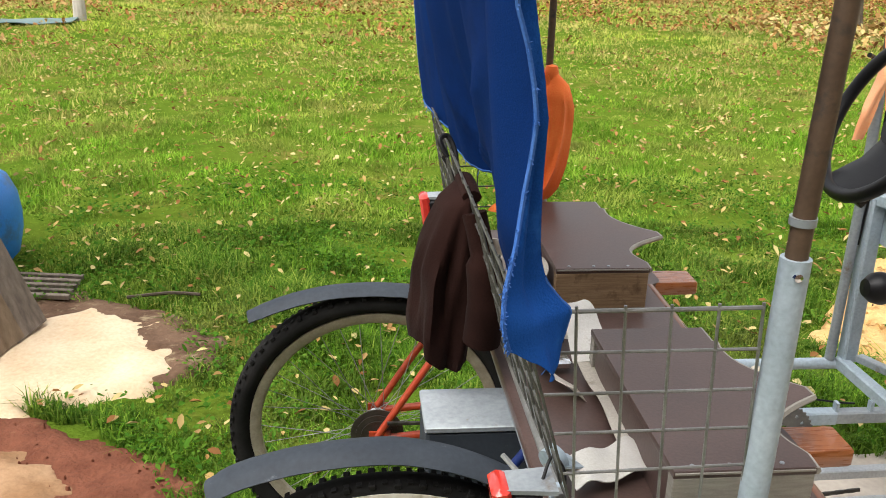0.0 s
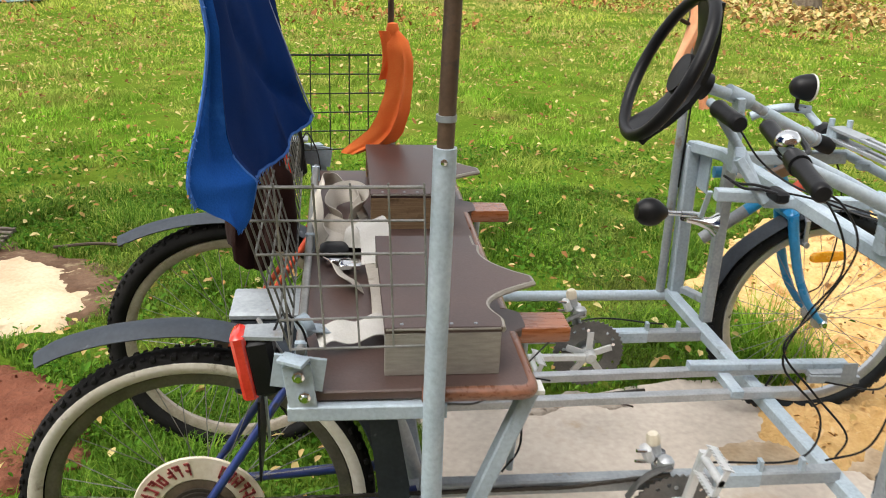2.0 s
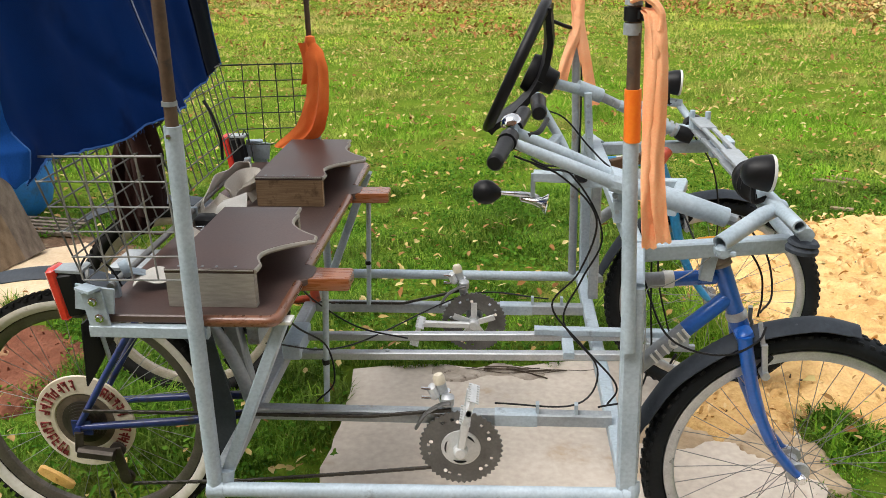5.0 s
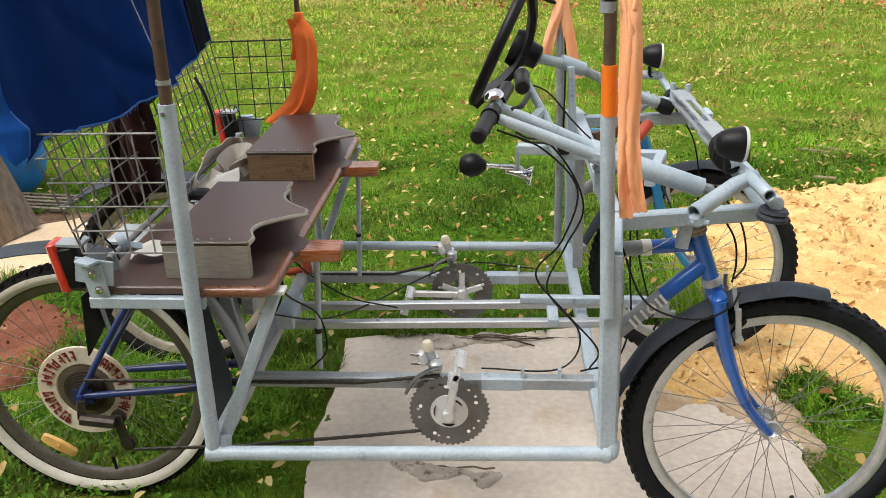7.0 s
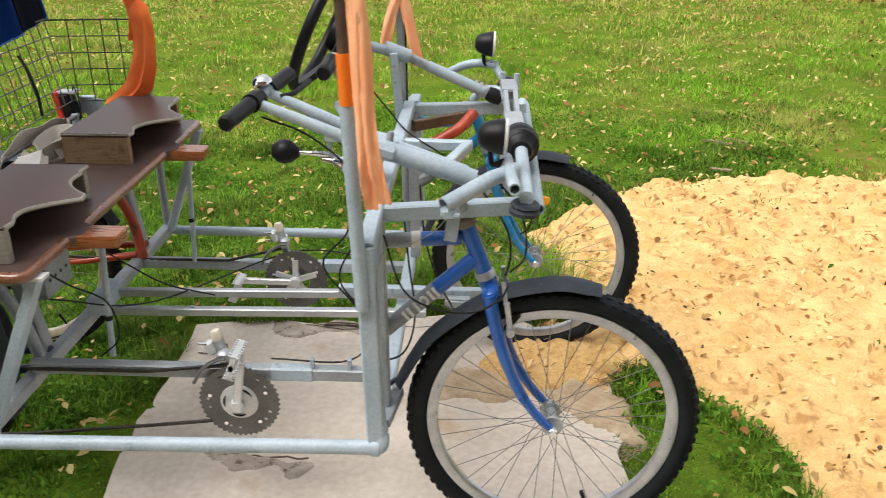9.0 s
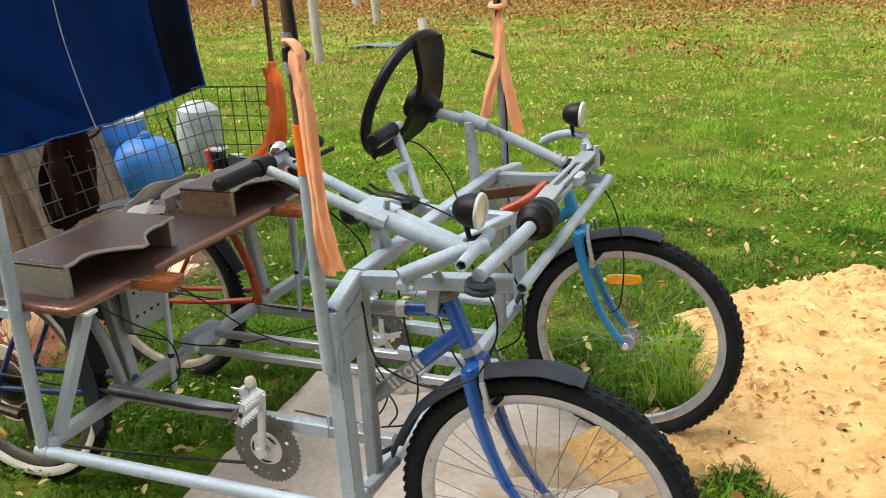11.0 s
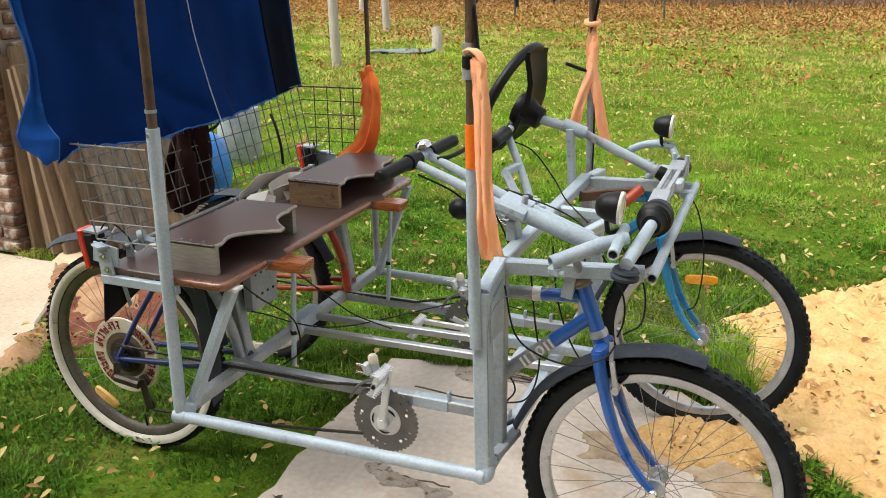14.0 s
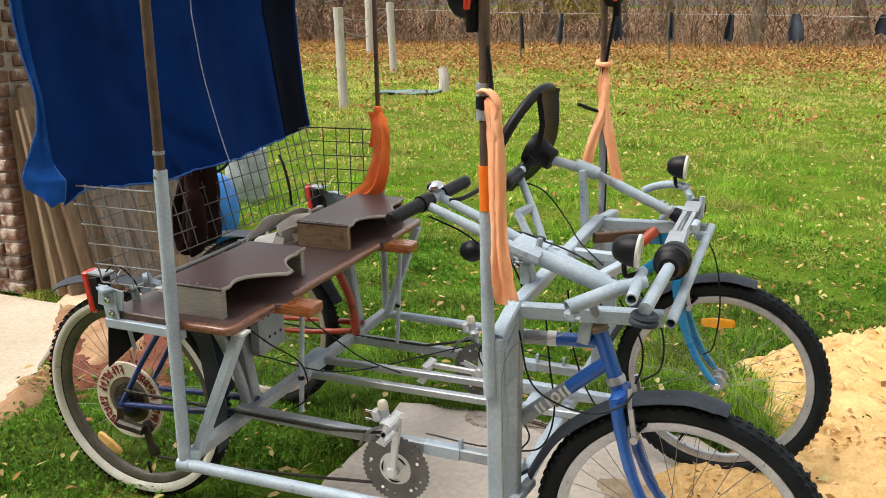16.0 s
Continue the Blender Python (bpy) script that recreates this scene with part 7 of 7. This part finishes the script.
# slatted grid half in the grass
GR = thing("wooden_grate", (-1.75, 2.62, 0.0), "weathered slatted wooden grate lying in the grass", "grate")
for k in range(5):
    part("slat", Geo().beam((-1.95, 2.52 + 0.05 * k, 0.035), (-1.58, 2.48 + 0.05 * k, 0.03), 0.022, 0.02), M_PLANK, GR)
part("batten", Geo().beam((-1.9, 2.49, 0.018), (-1.9, 2.74, 0.018), 0.03, 0.018), M_PLANK, GR)
solo("dry_stick", Geo().sweep(curve([(-1.36, 2.47, 0.03), (-1.2, 2.5, 0.034), (-1.08, 2.49, 0.03)], 4), 0.007, 7), M_TWIG, "thin dry stick in the grass", "stick", group="sticks")
for k, (p, q) in enumerate((((2.38, 3.56, 0.02), (2.52, 3.44, 0.03)), ((2.30, 3.02, 0.02), (2.40, 2.97, 0.025)), ((2.5, 3.62, 0.02), (2.62, 3.5, 0.02)))):
    solo("wood_splinter", Geo().beam(p, q, 0.03, 0.012), M_PLANKB, "pale split wood splinter on the grass", "splinter", group="splinters")
solo("teal_plastic_sheet", Geo().sheet([[(-4.95 + 0.9 * u, 10.9 + 0.55 * v + 0.3 * u, 0.03 + 0.018 * math.sin(u * 7) * math.sin(v * 5 + u * 3)) for v in np.linspace(0, 1, 8)] for u in np.linspace(0, 1, 20)], 0.01), M_STRIP, "crumpled teal plastic sheet on the meadow", "sheet")
solo("marker_stump", Geo().sweep([(-4.05, 11.75, -0.05), (-4.05, 11.75, 0.25), (-4.1, 11.78, 0.36)], [0.09, 0.08, 0.07], 12), M_POSTW, "short grey stump standing in the meadow", "stump")


# fence posts, wires and rags
def post(x, y, h, r, lean, label):
    rings = []
    for q in np.linspace(0, 1, 8):
        p = Vector((x + lean * q, y, -0.1 + (h + 0.1) * q))
        rings.append([p + Vector((r * (1 + 0.12 * noise.noise((math.cos(t) * 2, q * 3, x))) * math.cos(t), r * math.sin(t), 0)) for t in np.linspace(0, 2 * math.pi, 13)[:-1]])
    return solo("fence_post", Geo().loft(rings), M_POSTW, label, "fence post", group="meadow fence posts")


post(-4.62, 9.42, 1.36, 0.068, -0.04, "silver-grey split wooden fence post")
post(-6.35, 14.7, 1.36, 0.075, -0.05, "silver-grey split wooden fence post")
post(-9.3, 19.5, 1.4, 0.1, 0.0, "silver-grey split wooden fence post")
post(5.2, 17.0, 1.1, 0.05, 0.02, "silver-grey split wooden fence post")
post(-12.5, 19.7, 1.3, 0.08, 0.0, "silver-grey split wooden fence post")
W1 = thing("fence_wire", (-3, 19, 1.0), "thin sagging fence wire between the posts", "fence wire")
for pts in ([(-4.65, 9.42, 1.22), (-5.6, 12.0, 1.12), (-6.4, 14.7, 1.24)], [(-4.65, 9.42, 1.05), (-5.5, 12.0, 0.85), (-6.4, 14.7, 1.05)], [(-6.4, 14.7, 1.24), (-8, 17, 1.2), (-9.3, 19.5, 1.25)],
            [(-9.3, 19.5, 1.15), (-5, 18.9, 1.06), (0, 18.8, 1.02), (2.6, 18.0, 1.0), (5.2, 17.0, 1.0), (12, 15.5, 1.0)]):
    part("wire", Geo().sweep(curve(pts, 6), 0.0045, 5), M_WIRE, W1)
for i, (x, h, w, drop) in enumerate(((-6.0, 0.75, 0.10, 0.1), (-4.99, 0.85, 0.07, 0.2), (-4.02, 0.72, 0.12, 0), (-2.75, 0.62, 0.24, 0), (-1.54, 0.6, 0.10, 0.3), (-0.28, 0.62, 0.16, 0), (1.01, 0.62, 0.26, 0), (2.66, 0.4, 0.30, 0), (4.2, 0.5, 0.16, 0.1))):
    y = 18.84 - max(0, x) * 0.3
    rows = [[(x + (q - 0.5) * w * (0.35 + 0.75 * math.sin(min(v * 1.9, 1.9) + 0.2) + 0.35 * noise.noise((v * 4, i * 7.0, 0))) + 0.05 * v * math.sin(i * 2.3), y + 0.05 * math.sin(q * 7 + i) * (0.3 + v), 1.05 - h * v * (1 - 0.35 * abs(noise.noise((q * 4, i * 3.7, 1))))) for q in np.linspace(0, 1, 10)] for v in np.linspace(0, 1, 12)]
    solo("hanging_rag", Geo().sheet(rows, 0.012), M_RAG, "dark rag hanging from the fence wire", "rag", group="rags on the fence")
    if drop:
        solo("fence_stake", Geo().sweep([(x, y + 0.03, -0.05), (x - 0.06, y + 0.03, 1.1)], 0.025, 8), M_BARK, "thin dark fence stake", "fence stake", group="fence stakes")


# bare trees behind the fence
def tree(x, y, h, r, seed, label):
    rng = random.Random(seed)
    t = thing("bare_tree", (x, y, 0), label, "tree", group="bare trees at the meadow edge")
    limbs = Geo()
    tips = []

    def grow(p, d, length, rad, depth):
        pts, n = [p], 4
        for i in range(n):
            d = (d + Vector((rng.gauss(0, 0.13), rng.gauss(0, 0.13), rng.gauss(0.04, 0.08)))).normalized()
            p = p + d * length / n
            pts.append(p)
        rs = [rad * (1 - 0.45 * i / n) for i in range(n + 1)]
        if depth == 0:
            part("trunk", Geo().sweep([pts[0] - Vector((0, 0, 0.25)), *pts], [rad * 1.5, rad * 1.15, *rs[1:]], 12), M_BARK, t)
        else:
            limbs.sweep(pts, rs, 6 if depth < 3 else 4)
        if depth >= 4 or rad < 0.009:
            tips.append(p)
            return
        for k in range(3 if depth else 5):
            q = pts[rng.randint(2, n)] if k else pts[-1]
            a = rng.uniform(0, 6.28)
            nd = (d + Vector((math.cos(a), math.sin(a), rng.uniform(-0.1, 0.5))) * rng.uniform(0.5, 0.9)).normalized()
            grow(q, nd, length * rng.uniform(0.55, 0.8), rs[-1] * rng.uniform(0.5, 0.75), depth + 1)

    grow(Vector((x, y, 0)), Vector((rng.gauss(0, 0.05), rng.gauss(0, 0.05), 1)).normalized(), h * 0.45, r, 0)
    part("limbs", limbs, M_BARK, t)


rng = random.Random(8)
for i in range(30):
    x = -19 + i * 1.05 + rng.uniform(-0.5, 0.5)
    tree(x, 25.5 + rng.uniform(-1.2, 4.5) + (0.12 * abs(x + 4)), rng.uniform(5, 9), rng.uniform(0.09, 0.24), 100 + i, "bare grey-barked tree behind the fence")
tree(7.2, 12.6, 7, 0.2, 77, "bare grey-barked tree with leaf litter at its foot")


def brush(name, n, box, length, material, label, seed, leafy=0.0, lean=0.25):
    """Thickets: many thin tapering stems, or small leaves."""
    rng = np.random.default_rng(seed)
    x, y = rng.uniform(box[0], box[1], n), rng.uniform(box[2], box[3], n)
    if leafy:
        z = box[4] + (box[5] - box[4]) * rng.beta(1.3, 1.6, n)
        dens = fuzz(x, z, 1.1, seed) + fuzz(x, z, 3.0, seed + 2) * 0.6
        ok = dens > -0.25
        x, y, z = x[ok], y[ok], z[ok]
        n = len(x)
        c = np.stack([x, y, z], 1)
        a, b = rng.normal(0, 1, (n, 3)), rng.normal(0, 1, (n, 3))
        a /= np.linalg.norm(a, axis=1, keepdims=True)
        b -= a * (a * b).sum(1, keepdims=True)
        b /= np.linalg.norm(b, axis=1, keepdims=True)
        s = leafy * rng.uniform(0.6, 1.4, (n, 1))
        v = np.stack([c - a * s, c + b * s * 0.45, c + a * s, c - b * s * 0.45], 1).reshape(-1, 3)
        f = np.arange(4 * n).reshape(n, 4)
    else:
        z = box[4] + rng.uniform(0, 1, n) ** 2 * (box[5] - box[4]) * 0.5
        p0 = np.stack([x, y, z], 1)
        d = np.stack([rng.normal(0, lean, n), rng.normal(0, lean, n), rng.uniform(0.5, 1, n)], 1)
        p1 = p0 + d * length * rng.uniform(0.4, 1.2, (n, 1))
        mid = (p0 + p1) / 2 + rng.normal(0, 0.05 * length, (n, 3))
        w = np.stack([rng.uniform(0.004, 0.014, n), np.zeros(n), np.zeros(n)], 1)
        v = np.stack([p0 - w, p0 + w, mid + w * 0.7, mid - w * 0.7, p1 + w * 0.25, p1 - w * 0.25], 1).reshape(-1, 3)
        o = np.arange(n)[:, None] * 6
        f = np.concatenate([o + np.array([0, 1, 2, 3]), o + np.array([3, 2, 4, 5])], 0)
    return tagged(new(name, bulk(name, v, f, material)), label, "thicket", kind="stuff")


brush("twig_thicket", 6800, (-24, 14, 23.5, 29, 0, 3.6), 1.3, M_BRUSH, "tangle of bare twigs behind the fence", 1, lean=0.6)
brush("dry_reeds", 1800, (-24, 14, 22.6, 25.5, 0, 0.3), 0.4, M_BRUSH, "dry pale grass stems along the hedge", 2, lean=0.2)
brush("beech_hedge", 16000, (-19, -9.2, 23.0, 25.5, 0.1, 3.4), 0, M_BEECH, "hedge keeping its brown leaves", 3, leafy=0.055)
brush("yellow_shrub", 9500, (-8.0, -4.5, 25.5, 28.0, 0.6, 4.0), 0, M_YELLOW, "shrub with sparse yellow-green leaves", 4, leafy=0.06)
solo("woodland_floor", Geo().sheet([[(x, y, 0.03 + 0.05 * noise.noise((x * 0.7, y * 0.7, 4.0)) + (0.06 if y > 25 else -0.06)) for x in np.linspace(-60, 60, 90)] for y in np.linspace(24.2, 75, 40)], 0.02), M_LITTER, "woodland floor covered with brown leaf litter", "ground", kind="structure")
brush("undergrowth", 9000, (-22, 14, 24.0, 28.0, 0.05, 1.5), 0, M_BEECH, "low brown undergrowth between the trees", 6, leafy=0.06)
brush("far_thicket", 1700, (-45, 45, 34, 46, 0, 4.0), 3.2, M_BRUSH, "far grey-brown woodland edge", 5, lean=0.5)

# brick wall end: courses of single bricks on a mortar core
WX0, WX1, WY, WH = -3.6, -2.36, 1.64, 2.5
wall = tagged(new("wall_brick", Geo().box(((WX0 + WX1) / 2 - 0.006, WY + 0.17, WH / 2), (WX1 - WX0 - 0.012, 0.328, WH), 0.01).mesh("wall_brick", M_MORTAR)), "old red brick wall end with lime-stained corner bricks", "wall", kind="structure")
wall["at"] = (0, 0, 0)
BR = [Geo().box((0, 0, 0), (0.205 * k, 0.10, 0.060), 0.09).mesh("brick", M_BRICK) for k in (1.0, 0.985, 0.48)]
BRE = Geo().box((0, 0, 0), (0.10, 0.205, 0.060), 0.09).mesh("brick", M_BRICK)
rng = random.Random(3)
for c in range(33):
    z = 0.036 + c * 0.075
    x = WX1 - (0.10 if c % 2 else 0.0)
    if c % 2:
        part("brick", BR[2], M_BRICK, wall, at=(WX1 - 0.05 + rng.uniform(-0.002, 0.004), WY + 0.042 + rng.uniform(-0.004, 0.004), z), rot=(0, rng.uniform(-0.01, 0.01), 0))
    for k in range(4 if c < 30 else 3):
        part("brick", BR[rng.randint(0, 1)], M_BRICK, wall, at=(x - 0.105 - 0.217 * k - (0.005 if c % 2 else 0), WY + 0.042 + rng.uniform(-0.010, 0.008), z + rng.uniform(-0.004, 0.004)), rot=(rng.uniform(-0.03, 0.03), rng.uniform(-0.022, 0.022), rng.uniform(-0.02, 0.02)))
    for k in range(1):
        part("brick", BRE, M_BRICK, wall, at=(WX1 - 0.046 + rng.uniform(-0.003, 0.004), WY + 0.21 + (0.0 if c % 2 else 0.03), z), rot=(0, 0, rng.uniform(-0.01, 0.01)))

# unseen house wall behind the camera: closes that side and dims the near ground
house = solo("wall_house", Geo().box((1.0, -3.8, 2.4), (13.0, 0.3, 4.8), 0.01), M_BRICK, "unseen brick house wall added to block low sky light", "wall", kind="structure")
# unseen overhang, added with the wall
eave = solo("house_eave", Geo().box((1.0, -3.55, 4.85), (13.2, 1.2, 0.12), 0.05), M_PLANK, "unseen timber eave added to the house wall", "eave", kind="structure")

# ---------- grass, weeds and fallen leaves ----------
BARE = [SLAB, PALE, TERRACE, [(-1.7, 2.46), (-1.34, 2.46), (-1.19, 2.38), (-1.08, 2.14), (-1.07, 2.02), (-1.3, 2.1)], [(-2.2, 1.75), (-1.45, 1.68), (-1.2, 1.45), (-0.95, 1.25), (-0.98, 1.0), (-1.25, 0.9), (-2.2, 1.2)]]


def place(n, x0, x1, y0, y1, seed, sparse=0.04):
    rng = np.random.default_rng(seed)
    x, y = rng.uniform(x0, x1, n), rng.uniform(y0, y1, n)
    keep = np.ones(n, bool)
    for poly in BARE:
        keep &= inside(x, y, poly) + 0.05 * fuzz(x, y, 9, 1.0) < 0.0
    saw = inside(x, y, SAWDUST) + 0.07 * fuzz(x, y, 6, 1.0)
    keep &= (saw < -0.01) | ((rng.random(n) < sparse) & (fuzz(x, y, 4.0, 3.0) > 0.35))
    return x[keep], y[keep], rng


def blades(name, n, box, h0, h1, w, material, label, seed, two=True, sparse=0.03, fade=None):
    x, y, rng = place(n, *box, seed, sparse)
    if fade:
        ok = rng.random(len(x)) < np.clip((y - fade[0]) / (fade[1] - fade[0]), 0, 1)
        x, y = x[ok], y[ok]
    n = len(x)
    tuft = 0.68 + 0.75 * np.clip(fuzz(x, y, 2.2, 4.0) + 0.7 * fuzz(x, y, 7.0, 9.0), -0.75, 1.1)
    h = rng.uniform(h0, h1, n) * tuft
    a = rng.uniform(0, 2 * np.pi, n)
    lean = rng.uniform(0.15, 1.15, n) * h
    base = np.stack([x, y, ground_height(x, y) - 0.004], 1)
    side = np.stack([-np.sin(a), np.cos(a), np.zeros(n)], 1) * (w * rng.uniform(0.6, 1.4, n))[:, None]
    out = np.stack([np.cos(a), np.sin(a), np.zeros(n)], 1)
    up = np.array([0, 0, 1.0])
    tip = base + out * lean[:, None] + up * (h * rng.uniform(0.55, 1.0, n))[:, None]
    if two:
        mid = base + out * (lean * 0.35)[:, None] + up * (h * 0.6)[:, None]
        v = np.stack([base - side, base + side, mid + side * 0.8, mid - side * 0.8, tip], 1).reshape(-1, 3)
        o = np.arange(n)[:, None] * 5
        f = np.concatenate([o + np.array([0, 1, 2]), o + np.array([0, 2, 3]), o + np.array([3, 2, 4])], 0)
    else:
        v = np.stack([base - side, base + side, tip], 1).reshape(-1, 3)
        f = np.arange(3 * n).reshape(n, 3)
    return tagged(new(name, bulk(name, v, f, material)), label, "grass", kind="stuff")


blades("grass_near", 190000, (-1.7, 2.7, -0.3, 3.4), 0.03, 0.085, 0.0021, M_LUSHSHADE, "short green meadow grass with dry tufts", 20)
blades("grass", 110000, (-3.6, 3.6, 0.7, 3.4), 0.025, 0.075, 0.0022, M_GRASS, "short green meadow grass with dry tufts", 21, fade=(0.7, 1.7))
# darker blades stand in for shade round the slab and the car
blades("grass_by_slab", 80000, (-3.6, 3.6, -0.9, 1.7), 0.025, 0.075, 0.0022, M_LUSHSHADE, "lush grass round the concrete slab, darkened for shade", 27, fade=(1.7, 0.7))
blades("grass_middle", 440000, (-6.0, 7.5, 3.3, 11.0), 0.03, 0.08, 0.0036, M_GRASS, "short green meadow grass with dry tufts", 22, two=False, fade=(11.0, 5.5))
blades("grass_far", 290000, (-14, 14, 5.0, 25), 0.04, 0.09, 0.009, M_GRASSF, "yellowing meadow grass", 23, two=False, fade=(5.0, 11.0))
blades("grass_side", 30000, (-9, 11, -6, 3.4), 0.03, 0.08, 0.006, M_GRASS, "short green meadow grass", 24, two=False)
blades("tall_tuft", 900, (1.28, 1.48, 1.02, 1.55), 0.10, 0.22, 0.0022, M_GRASS, "tall grass tuft growing beside the front wheel", 25, sparse=1.0)
blades("slab_edge_grass", 1600, (1.52, 1.88, 0.33, 0.82), 0.05, 0.12, 0.0024, M_GRASS, "grass clump at the slab corner", 26, sparse=1.0)


def leaves(name, n, box, size, material, label, seed, flat=0.35, lift=0.02, bias=None, bare=True):
    rng = np.random.default_rng(seed)
    if bare:
        x, y, rng = place(n, *box, seed, 0.1)
    else:
        x, y = rng.uniform(box[0], box[1], n), rng.uniform(box[2], box[3], n)
    if bias:
        ok = rng.random(len(x)) < bias(x, y)
        x, y = x[ok], y[ok]
    n = len(x)
    c = np.stack([x, y, lift + 0.02 * rng.random(n)], 1)
    a = rng.uniform(0, 2 * np.pi, n)
    u = np.stack([np.cos(a), np.sin(a), rng.normal(0, flat, n)], 1)
    v_ = np.stack([-np.sin(a), np.cos(a), rng.normal(0, flat, n)], 1)
    s = size * rng.uniform(0.55, 1.35, (n, 1))
    fold = np.stack([np.zeros(n), np.zeros(n), rng.uniform(0.1, 0.5, n)], 1) * s
    pts = np.stack([c - u * s, c - u * s * 0.3 + v_ * s * 0.55 + fold, c + u * s * 0.5 + v_ * s * 0.42 + fold * 0.8, c + u * s * 1.1, c + u * s * 0.5 - v_ * s * 0.42 + fold, c - u * s * 0.3 - v_ * s * 0.55 + fold * 0.7], 1).reshape(-1, 3)
    o = np.arange(n)[:, None] * 6
    f = np.concatenate([o + np.array([0, 3, 2, 1]), o + np.array([0, 5, 4, 3])], 0)
    return tagged(new(name, bulk(name, pts, f, material)), label, "leaves", kind="stuff")


blades("dead_straw", 42000, (-6.0, 7.5, -0.6, 9.0), 0.012, 0.045, 0.0028, M_STRAW, "pale dead straw between the grass", 41, two=False)
leaves("broad_weeds", 12000, (-3.5, 3.6, -0.6, 4.5), 0.012, M_WEED, "clover and broad-leaved weeds in the grass", 31, bias=lambda x, y: 0.25 + 0.5 * (fuzz(x, y, 2.5, 6.0) > 0.1))
leaves("clover", 46000, (-1.9, 2.9, -0.2, 4.2), 0.0085, M_WEED, "low clover and small weeds between the grass blades", 42, flat=0.5, lift=0.02, bias=lambda x, y: 0.15 + 0.85 * (fuzz(x, y, 3.1, 5.0) > 0.0))
leaves("sawdust_chips", 9000, (0.95, 4.6, -0.6, 3.0), 0.011, M_CHIP, "loose wood chips on the sawdust", 43, flat=0.6, lift=0.028, bare=False, bias=lambda x, y: (inside(x, y, SAWDUST) > 0.02) * (0.3 + 0.7 * (fuzz(x, y, 5.0, 2.0) > 0)))
leaves("fallen_leaves", 24000, (-6, 7.5, -0.6, 9.5), 0.0165, M_FALLEN, "fallen yellow and brown leaves on the grass", 32, lift=0.045, bias=lambda x, y: 0.35 + 0.3 * (fuzz(x, y, 1.2, 8.0) > 0))
leaves("fallen_leaves_far", 46000, (-14, 14, 6.5, 22), 0.025, M_FALLEN, "fallen leaves strewn over the far meadow", 33, lift=0.06, bare=False, bias=lambda x, y: np.clip((y - 5) / 22, 0.05, 1) * (0.4 + 0.6 * (fuzz(x, y, 0.5, 8.0) > 0)))
leaves("leaf_litter", 105000, (-18, 13, 9.0, 28), 0.031, M_BROWNL, "thick brown leaf litter under the trees", 34, lift=0.05, flat=0.6, bare=False, bias=lambda x, y: np.clip(((y - 9.0) / 10.0) ** 2 + 0.35 * fuzz(x, y, 0.8, 2.0), 0, 1))
leaves("litter_mound", 2500, (5.0, 9.0, 9.5, 14), 0.045, M_FALLEN, "brown leaves round a tree foot", 35, lift=0.05, flat=0.6, bare=False, bias=lambda x, y: np.clip(1.2 - np.hypot(x - 7, y - 11.8) / 2.2, 0, 1))
leaves("sawdust_leaves", 60, (1.2, 3.5, 0.6, 2.7), 0.02, M_FALLEN, "single leaves on the sawdust", 36, lift=0.03, bare=False)
